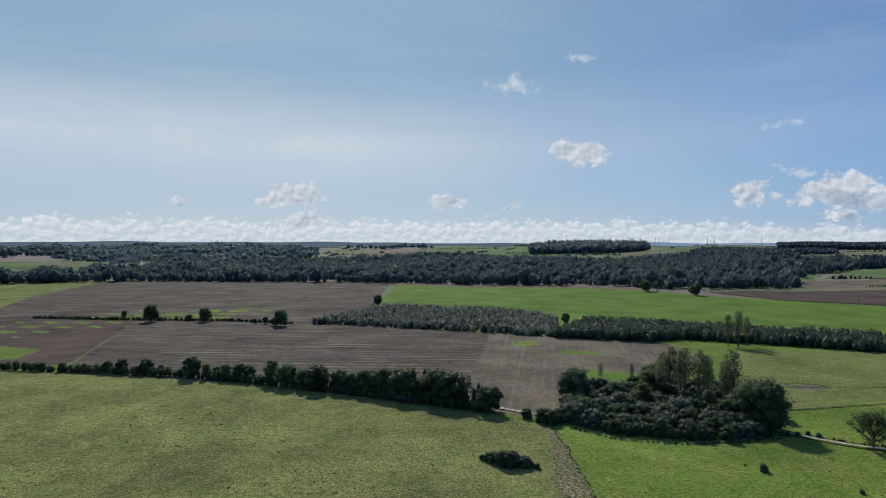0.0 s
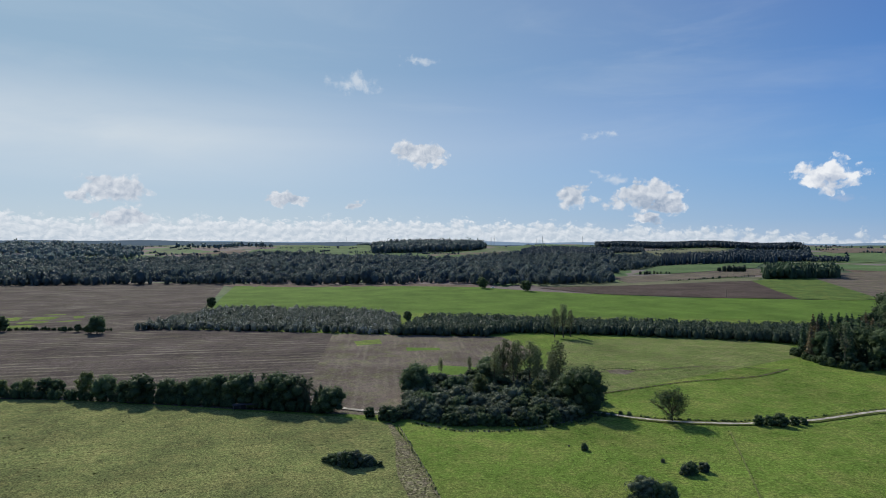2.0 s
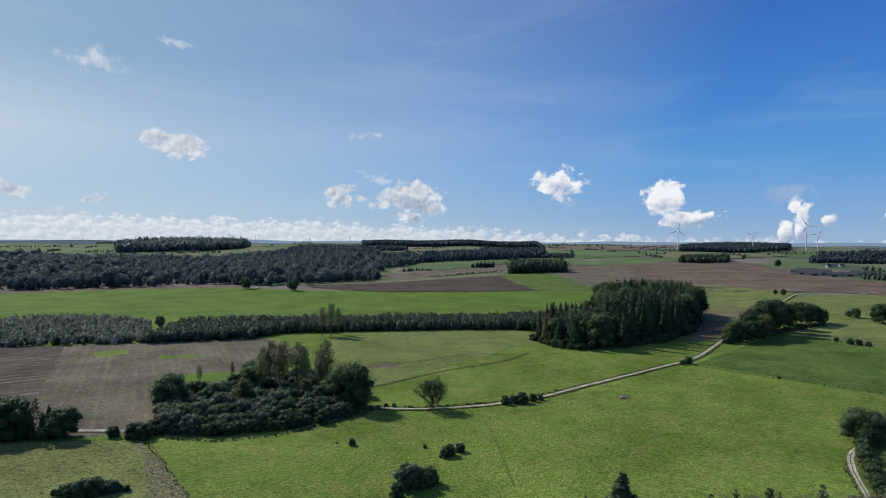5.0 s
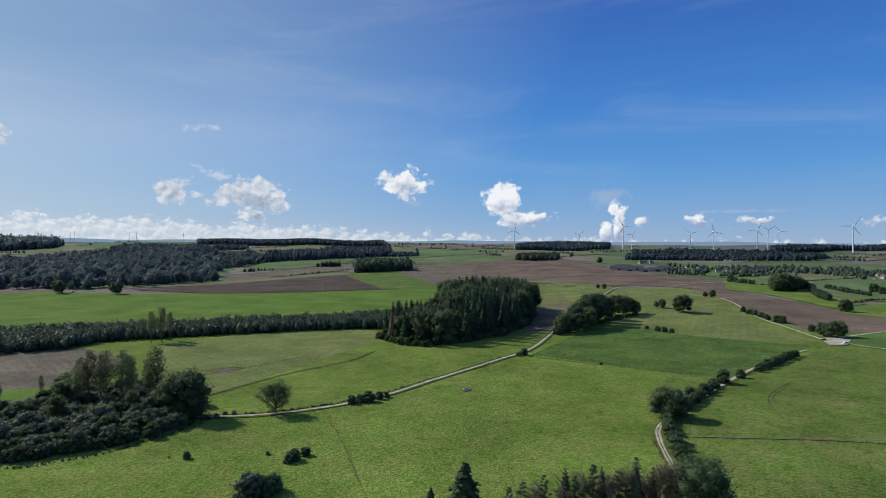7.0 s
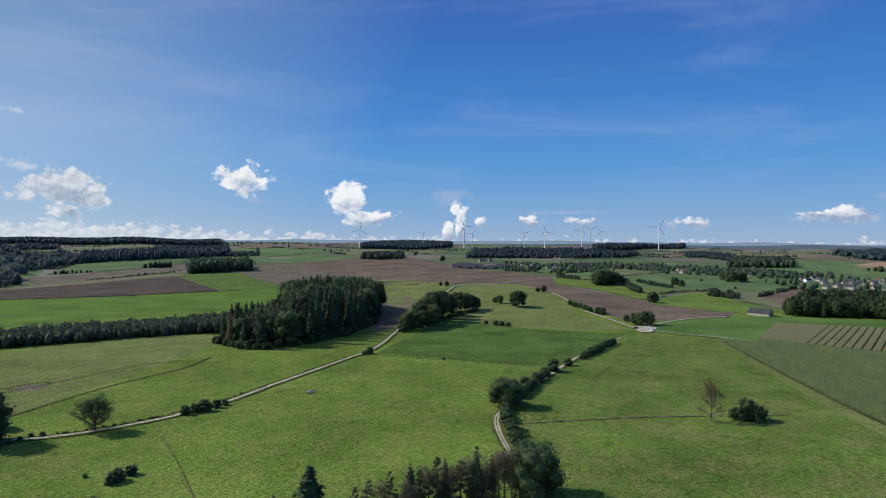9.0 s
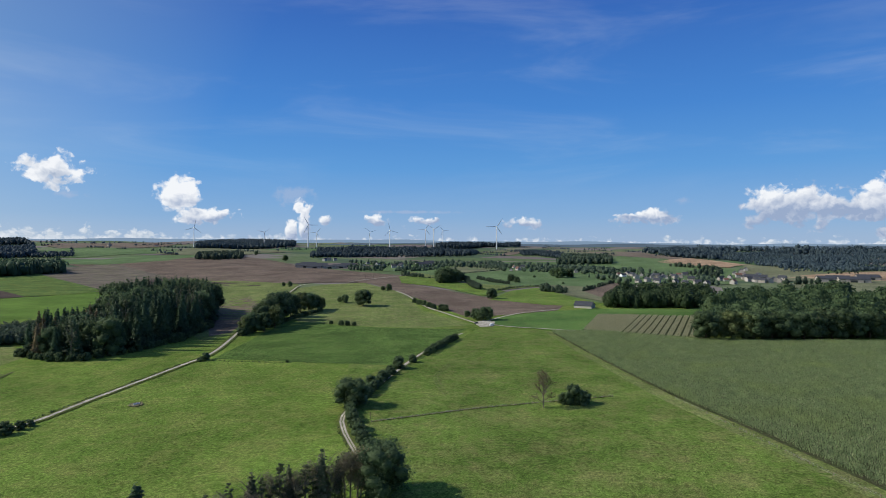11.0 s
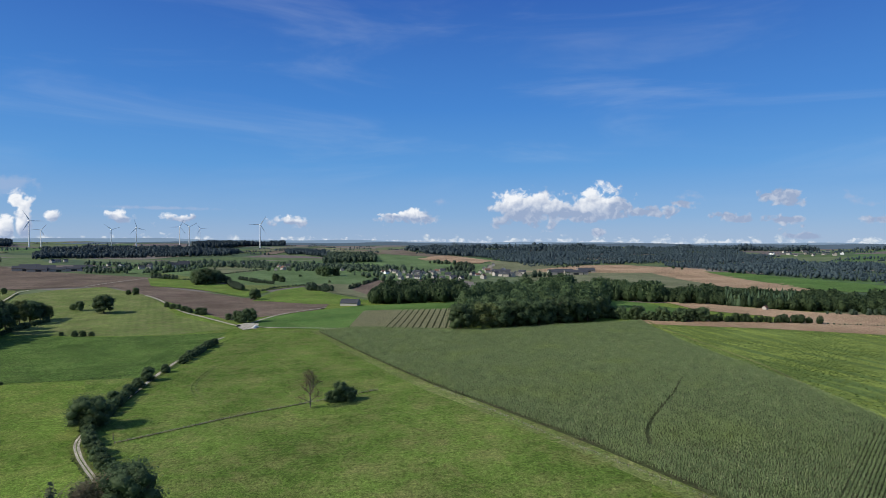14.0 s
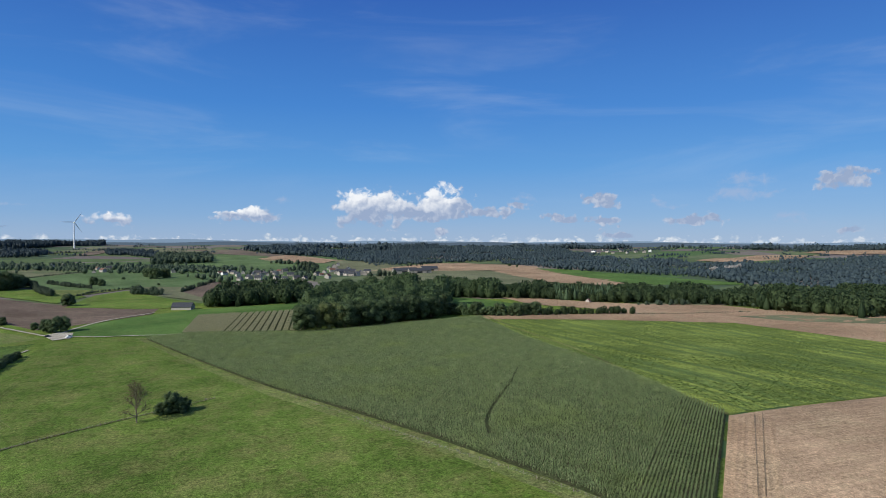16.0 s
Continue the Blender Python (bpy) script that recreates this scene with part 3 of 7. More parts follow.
def drape(name, poly, material, label, lift=0.0, kind="structure", category="field"):
    """A field: the polygon laid on the land, a little above what lies under it."""
    LAYER[0] += 1
    xs, ys = [p[0] for p in poly], [p[1] for p in poly]
    near = min(math.hypot(x, y) for x, y in poly)
    cell = max(8.0, near * 0.035, max(max(xs) - min(xs), max(ys) - min(ys)) / 50)
    bm = bmesh.new()
    bm.faces.new([bm.verts.new((x, y, 0)) for x, y in poly])
    for axis, lo, hi in ((0, min(xs), max(xs)), (1, min(ys), max(ys))):
        k = math.ceil(lo / cell)
        while k * cell < hi:
            co, no = [0, 0, 0], [0, 0, 0]
            co[axis], no[axis] = k * cell, 1
            bmesh.ops.bisect_plane(bm, geom=bm.verts[:] + bm.edges[:] + bm.faces[:], plane_co=co, plane_no=no)
            k += 1
    bmesh.ops.triangulate(bm, faces=bm.faces[:])
    for v in bm.verts:
        d = math.hypot(v.co.x, v.co.y)
        v.co.z = float(ground(v.co.x, v.co.y)) + lift + 0.03 + d * 0.0003 + LAYER[0] * 0.0016 * (1 + d / 300)
    bmesh.ops.recalc_face_normals(bm, faces=bm.faces[:])
    if sum(f.normal.z for f in bm.faces) < 0:
        bmesh.ops.reverse_faces(bm, faces=bm.faces[:])
    ob = part(name, bm, M[material], smooth_shade=True)
    return tagged(ob, label, category, kind=kind)


def curve_points(line, gap):
    """Catmull-Rom through the line's points."""
    pts = [Vector((x, y)) for x, y in line]
    pts = [2 * pts[0] - pts[1]] + pts + [2 * pts[-1] - pts[-2]]
    out = []
    for i in range(1, len(pts) - 2):
        a, b, c, d = pts[i - 1:i + 3]
        n = max(2, round((c - b).length / gap))
        for k in range(n):
            t = k / n
            out.append(0.5 * (2 * b + (c - a) * t + (2 * a - 5 * b + 4 * c - d) * t * t + (3 * b - a - 3 * c + d) * t ** 3))
    return out + [pts[-2]]


def ribbon(name, line, width, material, label, category="track", lift=0.04):
    LAYER[0] += 1
    rng = random.Random(len(name) + LAYER[0])
    pts = curve_points(line, 5.0)
    bm = bmesh.new()
    rows = []
    for i, p in enumerate(pts):
        way = (pts[min(i + 1, len(pts) - 1)] - pts[max(i - 1, 0)]).normalized()
        side = Vector((-way.y, way.x))
        row = []
        for k in range(4):
            q = p + side * width * (k / 3 - 0.5 + (rng.uniform(-0.07, 0.07) if k in (0, 3) else 0))
            d = math.hypot(q.x, q.y)
            row.append(bm.verts.new((q.x, q.y, float(ground(q.x, q.y)) + lift + d * 0.0004 + LAYER[0] * 0.0016 * (1 + d / 300))))
        rows.append(row)
    for a, b in zip(rows, rows[1:]):
        for k in range(3):
            bm.faces.new((a[k], a[k + 1], b[k + 1], b[k]))
    bmesh.ops.recalc_face_normals(bm, faces=bm.faces[:])
    if sum(f.normal.z for f in bm.faces) < 0:
        bmesh.ops.reverse_faces(bm, faces=bm.faces[:])
    ob = part(name, bm, M[material], smooth_shade=True)
    return tagged(ob, label, category, kind="structure")


# ---- fields, from far to near ----
NEAR = [(math.sin(radians(a)) * 760, math.cos(radians(a)) * 760) for a in range(0, 360, 10)]
drape("pasture", NEAR, "meadow", "open green pasture around the slope", category="pasture")
drape("field", [(-805.1, 1112.4), (-652.2, 1179.5), (-566.7, 847.8), (-510.2, 704.8), (-525.8, 629.8), (-956.2, 1145.9)], "grazed", "pale green grazed pasture on the rise")
drape("field", [(-506.3, 699.4), (-566.7, 847.8), (-640.1, 1167.4), (-391.9, 1234.2), (-98.6, 1136.0), (-77.5, 626.2), (-99.8, 557.1), (-124.9, 554.1), (-203.9, 574.9), (-279.6, 589.0), (-437.0, 603.6), (-499.7, 598.5), (-555.8, 665.8)], "plough", "brown ploughed field with pale drill lines")
drape("field", [(-155.3, 1168.2), (217.0, 1088.4), (330.3, 1005.1), (312.4, 963.9), (206.4, 1034.9), (-84.1, 1084.5)], "soil_brown", "narrow strip of bare tan soil beside a crop")
drape("field", [(-80.1, 1099.0), (115.4, 1077.4), (311.3, 974.6), (378.8, 880.5), (458.3, 805.7), (525.9, 726.5), (672.9, 644.4), (766.9, 632.1), (691.7, 536.2), (562.5, 456.4), (472.2, 494.8), (235.3, 612.3), (69.2, 666.4), (-76.7, 721.7)], "winter_crop", "bright green field of young winter crop")
drape("field", [(-519.1, 621.8), (-454.0, 627.1), (-304.4, 611.4), (-237.4, 392.9), (-235.2, 377.7), (-278.7, 384.7), (-330.8, 396.0)], "plough_dark", "dark brown ploughed field by a hedge")
drape("field", [(-304.4, 611.4), (-130.1, 577.5), (-32.3, 546.0), (39.8, 512.5), (13.9, 340.7), (18.6, 305.4), (24.1, 271.9), (-22.7, 292.1), (-94.8, 326.5), (-142.8, 340.3), (-224.8, 358.3)], "plough", "dark ploughed field with pale greenish stubble lines")
drape("field", [(39.8, 512.5), (98.4, 493.3), (170.7, 466.7), (169.7, 394.0), (107.3, 317.3), (58.3, 279.0), (49.8, 261.3), (24.1, 271.9), (18.6, 305.4), (13.9, 340.7)], "plough_pale", "paler brown tilled field with weeds")
drape("field", [(85.7, 433.6), (108.7, 426.4), (107.5, 418.4), (83.8, 419.7)], "winter_crop", "thin strip of fresh green weeds", category="weeds")
drape("field", [(52.4, 469.1), (72.9, 475.4), (71.8, 454.4), (52.3, 449.0)], "mustard", "small patch of yellow-green weeds", category="weeds")
drape("field", [(71.6, 358.9), (93.2, 365.3), (115.9, 352.4), (110.6, 336.3), (67.1, 336.4)], "winter_crop", "small bright green strip beside the copse", category="weeds")
drape("field", [(-330.8, 456.8), (-286.0, 436.7), (-280.1, 402.1), (-288.6, 398.5), (-333.0, 412.4)], "lush", "small green meadow corner by a hedge")
drape("field", [(-353.0, 369.5), (-263.4, 363.6), (-142.8, 340.3), (-94.2, 324.6), (-22.4, 289.1), (23.7, 267.0), (44.4, 251.1), (45.2, 180.4), (43.6, 153.9), (-44.6, 99.4), (-134.7, 113.2)], "rough_pasture", "rough olive pasture with dry tufts")
drape("field", [(209.6, 434.0), (324.9, 435.1), (362.9, 373.8), (334.3, 333.2), (256.6, 308.2), (152.1, 274.7), (123.8, 275.5), (159.4, 354.8)], "grazed", "grazed pasture below the tree belt")
drape("field", [(203.7, 327.9), (237.6, 318.1), (226.2, 302.8), (182.1, 315.2)], "grazed", "grazed pasture around a muddy hollow")
drape("field", [(185.2, 326.1), (195.1, 327.3), (200.4, 319.3), (190.3, 312.6), (183.0, 318.1)], "plough_pale", "bare muddy hollow in the pasture", category="mud")
drape("field", [(1378.0, 1259.9), (1957.5, 1073.6), (1516.8, 675.0), (1203.9, 316.7), (985.8, 345.2), (948.3, 519.9), (1001.1, 654.4), (1139.0, 910.4)], "soil_brown", "wide reddish-brown ploughed field", )
drape("field", [(1100.3, 887.6), (1001.1, 654.4), (948.3, 519.9), (963.5, 401.5), (896.0, 491.2), (892.6, 655.9)], "plough_dark", "dark freshly ploughed headland")
drape("field", [(1035.7, 676.2), (946.7, 421.7), (762.6, 348.9), (662.9, 332.1), (464.0, 254.0), (448.2, 255.7), (410.2, 258.7), (462.5, 308.7)], "grazed", "thin green pasture beside the dark wood")
drape("field", [(656.0, 407.3), (756.5, 406.8), (664.3, 345.1), (509.5, 281.2), (456.0, 262.2), (432.4, 266.7)], "soil_brown", "bare reddish soil beside the dark wood")
drape("field", [(868.3, 386.8), (942.1, 367.5), (982.3, 319.7), (788.8, 205.8), (641.1, 143.6), (546.0, 74.4), (517.2, 115.8), (516.6, 170.6), (535.2, 238.6), (601.1, 289.0)], "grazed", "olive grass on a low knoll")
drape("field", [(494.4, 240.9), (528.9, 235.7), (513.7, 169.7), (514.3, 115.2), (521.3, 77.3), (467.7, 83.1), (377.6, 84.6), (353.5, 98.8), (351.6, 156.8), (350.4, 212.9)], "beet", "dark green row crop")
drape("field", [(971.1, 302.6), (986.1, 257.2), (795.8, 104.7), (716.0, -5.0), (668.0, 1.5), (618.0, 61.3), (601.4, 89.1), (643.9, 114.5), (694.1, 142.6), (787.4, 209.0)], "soil_brown", "brown ploughed field behind the track")
drape("field", [(353.6, 125.0), (350.6, 98.0), (373.7, 83.7), (448.7, 75.6), (520.5, 68.5), (523.9, 10.8), (467.9, -7.7), (295.6, -51.4), (237.9, -70.1), (161.3, -92.7), (133.5, -76.8), (127.6, 9.6), (168.8, 56.6), (241.0, 86.4)], "cattle_pasture", "lush green cattle pasture")
drape("field", [(517.9, 12.4), (519.0, 3.9), (298.3, -53.3), (129.5, -108.6), (113.1, -111.7), (113.0, -106.1), (127.1, -102.0), (290.3, -46.7)], "grazed", "strip of dry yellowish grass at a field edge")
drape("field", [(511.6, -287.8), (459.8, -341.9), (429.7, -408.7), (360.6, -470.8), (253.0, -483.8), (161.4, -476.4), (152.1, -388.3), (163.1, -298.3), (163.7, -204.6), (162.3, -196.7), (238.3, -212.0)], "mustard", "yellow-green cover crop sown in bands")
drape("field", [(162.3, -196.7), (162.0, -232.0), (162.1, -296.6), (152.1, -388.3), (61.4, -183.0), (94.4, -111.4)], "stubble", "harvested tan stubble field with wheel tracks")
drape("field", [(162.3, -196.9), (94.6, -111.6), (83.0, -121.0), (150.5, -206.5)], "headland", "stubble headland with rows along the maize")
drape("field", [(41.9, 253.6), (43.6, 252.3), (45.2, 226.5), (45.4, 206.0), (45.3, 188.6), (45.0, 173.3), (44.7, 160.9), (36.0, 163.1), (35.9, 178.4), (35.7, 193.7), (37.4, 207.7), (41.0, 227.3)], "trampled", "strip of trampled earth and weeds along a ditch", category="weeds")
# fields of the middle distance and the uplands
drape("field", [(-1485.3, 1723.0), (-1319.4, 1871.1), (-1127.3, 1989.4), (-875.8, 1611.0), (-845.0, 1444.0), (-1001.8, 1499.2), (-1181.9, 1371.0)], "far_green", "pale green meadow in a wooded valley")
drape("field", [(-1233.2, 1845.6), (-977.7, 1670.8), (-880.1, 1565.8), (-899.6, 1513.4), (-1046.1, 1587.4)], "far_brown", "brown field edge in a wooded valley")
drape("field", [(-408.5, 2472.5), (-208.5, 3237.5), (-148.5, 2763.9), (-206.0, 2625.7)], "far_brown", "brown field on the uplands")
drape("field", [(-148.5, 2763.9), (-23.3, 3765.8), (618.2, 4489.8), (360.7, 2541.1), (117.8, 2480.7), (-102.3, 2597.9)], "far_green", "green fields on the uplands")
drape("field", [(111.4, 2346.8), (380.1, 2677.5), (654.7, 2890.7), (997.3, 2595.5), (968.8, 2389.3), (496.0, 2023.7)], "far_green", "green fields on the uplands")
drape("field", [(549.3, 2425.3), (873.8, 2626.4), (967.2, 2587.7), (876.5, 2412.3), (529.4, 2160.0)], "far_brown", "brown field on the uplands")
drape("field", [(554.5, 2026.7), (841.6, 2316.2), (904.3, 2321.6), (651.9, 2020.4)], "far_pale", "pale green clearing between woods")
drape("field", [(1217.3, 3550.8), (2095.8, 3874.8), (1843.1, 3000.5), (1518.2, 2630.9), (1038.0, 2701.4)], "far_green", "green fields on the uplands")
drape("field", [(1400.9, 2376.9), (1943.5, 2809.4), (2085.7, 2553.5), (2144.6, 2406.4), (1434.1, 2072.9)], "far_pale", "pale meadow on the uplands")
drape("field", [(495.4, 1130.8), (527.4, 1157.2), (463.6, 1017.0), (442.7, 1010.6)], "far_green", "small green gap at the wood's edge")
drape("field", [(769.5, 1239.7), (996.1, 1482.1), (1228.7, 1504.0), (1396.1, 1526.8), (1152.8, 1293.2), (870.7, 1222.8)], "far_green", "pale green meadow behind a copse")
drape("field", [(666.4, 1159.5), (857.3, 1204.0), (1146.4, 1275.1), (1060.7, 1140.4), (844.2, 1051.8), (599.3, 975.3)], "plough_pale", "strip of brown ploughed soil far off")
drape("field", [(409.5, 958.6), (486.9, 1008.5), (607.1, 988.0), (952.1, 1049.9), (845.7, 948.6), (570.2, 928.0)], "far_pale", "pale grass strip between ploughed fields")
drape("field", [(404.9, 936.0), (577.3, 939.5), (852.6, 964.6), (656.5, 660.2), (566.2, 705.3), (451.2, 815.8)], "plough_dark", "dark brown ploughed field behind the crop")
drape("field", [(850.4, 965.4), (1032.0, 1038.1), (1071.5, 1018.1), (874.0, 779.1), (769.4, 640.2), (709.1, 632.0), (658.6, 659.0), (723.0, 770.6)], "mustard_far", "green and yellow flowering cover crop")
drape("field", [(1039.5, 1003.8), (1240.9, 1151.2), (1407.6, 1134.3), (1095.9, 765.0), (819.3, 665.1), (769.4, 640.2)], "plough_pale", "grey-brown tilled field by the wood")
drape("field", [(1359.4, 1281.6), (1724.6, 1337.9), (1987.9, 1308.5), (1831.4, 1153.6), (1513.1, 1056.6), (1380.4, 1138.4)], "far_green", "thin bright green field far off")
drape("field", [(1962.4, 1926.7), (2400.7, 1950.0), (2346.5, 1544.8), (1995.8, 1393.8), (1704.1, 1495.8), (1711.8, 1653.4)], "far_green", "green field of the far uplands")
drape("field", [(2447.4, 2364.3), (3018.8, 2452.3), (3335.6, 2196.1), (2635.8, 1841.0), (2184.9, 2011.3)], "far_brown", "brown field of the far uplands")
drape("field", [(2112.3, 1524.5), (2346.8, 1564.0), (2861.4, 1537.7), (2482.8, 1128.3), (2096.3, 1126.7), (1929.8, 1392.8)], "far_pale", "pale fields on the uplands")
drape("field", [(1780.2, 1284.9), (2018.6, 1289.5), (1795.4, 1130.5), (1510.0, 1090.0)], "far_green", "bright green strip behind ploughland")
drape("field", [(1010.0, 130.0), (985.0, 70.0), (1000.0, -60.0), (1090.0, -110.0), (1120.0, -290.0), (1560.0, -420.0), (1900.0, -160.0), (1920.0, 260.0), (1700.0, 600.0), (1420.0, 330.0), (1210.0, 312.0), (1100.0, 190.0)], "far_green", "wide green valley floor between hedges and houses")
drape("field", [(985.8, 347.0), (1206.0, 318.0), (1176.0, 309.0), (988.0, 255.0), (969.0, 301.0)], "soil_brown", "brown ploughed strip below a lane")
drape("field", [(1603.3, 566.1), (1490.5, 388.8), (1305.6, 334.5), (1440.4, 468.7)], "far_green", "green paddock by the hamlet")
drape("field", [(1174.8, 311.9), (1136.6, 233.5), (984.0, 129.5), (882.2, 75.4), (797.7, 97.6), (932.9, 191.7), (986.1, 257.2)], "lush", "green meadow behind the ploughed field")
drape("field", [(1353.7, 328.1), (1228.1, 252.3), (1097.9, 185.0), (1120.6, 230.2), (1215.5, 317.1)], "grazed", "rough meadow by the hamlet")
drape("field", [(1566.1, 285.6), (1676.0, 220.6), (1566.2, 141.1), (1431.5, 122.4), (1291.2, 205.7)], "far_pale", "pale mown meadow in the valley")
drape("field", [(1253.5, 193.9), (1491.0, 113.7), (1385.2, 60.9), (1081.9, 47.5), (1020.0, 87.2), (1169.9, 154.0)], "far_green", "green valley meadow between hedges")
drape("field", [(1009.1, 132.8), (996.1, 75.9), (1020.2, 21.2), (913.5, 78.0), (876.9, 99.2)], "grazed", "olive valley meadow between hedges")
drape("field", [(753.0, 85.2), (894.3, 68.1), (968.5, 33.6), (831.0, -13.5), (747.4, -50.1), (709.3, -31.2), (716.3, 14.8), (749.7, 64.0)], "lush", "green valley meadow with a lone tree")
drape("field", [(1595.6, 70.1), (1307.5, -9.0), (1187.5, -87.1), (1045.8, -65.2), (1047.8, 12.1), (1095.9, 48.1)], "far_green", "green valley meadow below the village")
drape("field", [(1004.0, 39.4), (1036.4, 2.4), (1009.3, -62.9), (768.7, -55.1), (848.9, -13.7)], "far_pale", "pale grass slope below the village")
drape("field", [(934.7, -34.1), (1122.0, -90.6), (1085.9, -115.8), (921.6, -93.2), (817.4, -57.0)], "soil_brown", "brown field by the hedges")
drape("field", [(2667.6, 388.1), (3224.4, 246.0), (3137.5, 152.5), (2835.7, 216.3)], "far_pale", "pale hilltop field under the turbines")
drape("field", [(2190.8, 288.4), (3141.2, 196.2), (3028.7, 133.2), (2583.3, 185.1)], "far_brown", "reddish field under the turbines")
drape("field", [(2930.6, 128.9), (3498.8, -249.7), (2843.9, -308.0), (2406.1, -194.0), (2504.4, 6.1)], "far_pale", "pale hilltop fields")
drape("field", [(1912.2, -154.2), (2407.4, -216.3), (2297.7, -376.2), (1662.9, -349.2), (1577.4, -214.7), (1678.6, -158.7)], "far_green", "green slope above the village")
drape("field", [(3050.9, -48.8), (2772.7, -351.5), (2332.2, -489.6), (2265.3, -370.9), (2443.7, -197.0)], "far_brown", "brown slope above the village")
drape("field", [(2186.7, -327.8), (2392.9, -480.2), (1891.5, -554.4), (1610.3, -412.5), (1666.0, -334.4)], "stubble_far", "tan slope above the village")
drape("field", [(1988.4, -536.8), (1793.0, -542.1), (1459.3, -569.4), (1283.4, -500.9), (1230.5, -395.0), (1445.8, -403.9)], "far_pale", "pale green fields by the village")
drape("field", [(605.0, 60.0), (644.5, 25.3), (687.0, -36.6), (695.8, -88.5), (701.2, -164.3), (626.0, -146.8), (626.8, -39.2), (526.5, -22.2), (523.0, 6.0), (549.0, 57.0)], "paddock", "fresh green crop by the farm track")
drape("field", [(1363.8, -436.9), (1518.8, -678.3), (1681.6, -865.7), (1285.4, -868.6), (1188.4, -818.8), (1247.1, -731.8), (1292.5, -577.3)], "stubble_far", "wide harvested tan field on a slope")
drape("field", [(1162.8, -372.5), (1307.6, -584.0), (1232.7, -723.3), (882.6, -614.1), (861.0, -526.7), (939.4, -483.7), (993.5, -379.4)], "far_pale", "olive field on the far slope")
drape("field", [(1240.6, -709.7), (1201.5, -827.9), (931.2, -771.4), (773.5, -698.8), (752.3, -645.5), (870.8, -609.4)], "stubble_far", "tan strip on the far slope")
drape("field", [(1238.9, -834.0), (1164.1, -881.2), (921.1, -889.9), (717.4, -893.9), (689.0, -871.8), (746.0, -732.9), (818.4, -714.5)], "paddock", "long green field on the far slope")
drape("field", [(877.5, -570.3), (833.5, -602.4), (743.0, -530.0), (773.1, -512.5)], "far_pale", "small olive field among trees")
drape("field", [(694.4, -291.2), (711.8, -333.9), (660.0, -363.3), (567.6, -369.0), (534.7, -340.7), (585.0, -281.0), (602.9, -256.1)], "paddock", "small bright green meadow between woods")
drape("field", [(672.2, -397.9), (628.8, -433.5), (565.7, -468.8), (532.2, -497.6), (489.7, -573.9), (437.2, -579.3), (366.3, -660.6), (200.3, -685.0), (154.9, -492.2), (253.0, -483.8), (329.7, -471.1), (377.5, -463.8), (448.2, -358.6), (493.2, -271.5), (515.9, -277.9), (508.9, -330.9), (474.2, -407.1), (508.1, -421.2), (575.1, -381.3)], "stubble_far", "harvested tan field beyond the crops")
drape("field", [(409.2, -502.5), (392.9, -561.1), (330.9, -632.3), (309.7, -591.9), (364.2, -520.2)], "far_pale", "greenish strip in the harvested field")
drape("field", [(536.0, -488.6), (542.2, -568.7), (525.3, -680.3), (496.7, -653.0), (494.0, -561.2)], "far_pale", "pale rough grass below the wood")
drape("field", [(1386.6, -1524.6), (1565.1, -2009.1), (1675.4, -2571.4), (1281.0, -1826.8), (1286.7, -1553.9)], "stubble_far", "tan fields of the far plateau")
drape("field", [(1782.9, -2618.3), (1859.2, -3384.8), (1666.2, -3663.6), (1378.1, -3030.4), (1600.4, -2642.0)], "stubble_far", "pale fields of the far plateau")
drape("field", [(1285.2, -1612.8), (1317.1, -1878.2), (1228.3, -1804.3), (1234.8, -1585.5)], "far_green", "green field of the far plateau")

# ---- tracks ----
ribbon("verge", [(133.3, 246.2), (144.6, 235.1), (156.6, 226.0), (170.3, 219.7), (186.4, 214.2), (197.5, 213.7), (217.3, 211.2), (248.4, 214.2), (283.9, 216.5), (330.3, 220.2), (355.5, 221.8), (389.6, 231.1), (455.5, 255.0), (496.6, 269.4)], 5.5, "verge", "rough grass verge of a farm track", "verge")
ribbon("verge", [(463.8, 82.0), (388.9, 89.2), (329.7, 90.7), (290.1, 90.9), (257.6, 90.4), (242.3, 88.5), (228.4, 82.9), (213.3, 74.8), (193.9, 63.5)], 4.2, "verge", "rough grass verge of a lane", "verge")
ribbon("verge", [(469.7, 262.3), (544.7, 285.5), (649.1, 316.2), (799.9, 367.4), (898.5, 400.2)], 5.0, "verge", "rough grass verge of a farm track", "verge")
ribbon("verge", [(753.5, 188.2), (671.0, 147.2), (626.1, 117.1), (589.6, 93.9), (557.2, 73.3)], 4.6, "verge", "rough grass verge of a lane", "verge")
ribbon("track", [(101.2, 263.2), (133.3, 246.2), (144.6, 235.1), (156.6, 226.0), (170.3, 219.7), (186.4, 214.2), (197.5, 213.7), (217.3, 211.2), (248.4, 214.2), (283.9, 216.5), (330.3, 220.2), (355.5, 221.8), (389.6, 231.1), (455.5, 255.0), (496.6, 269.4)], 2.0, "track", "pale gravel farm track along a field edge")
ribbon("track", [(469.7, 262.3), (544.7, 285.5), (649.1, 316.2), (799.9, 367.4), (898.5, 400.2), (945.2, 403.6)], 2.0, "track", "pale gravel farm track past a grove")
ribbon("track", [(982.9, 347.1), (1055.4, 333.7), (1175.4, 306.6)], 3.2, "track", "pale lane across ploughed land")
ribbon("track", [(802.4, 216.7), (753.5, 188.2), (671.0, 147.2), (626.1, 117.1), (589.6, 93.9), (557.2, 73.3), (556.9, 58.9)], 2.7, "track", "pale gravel lane to a crossing")
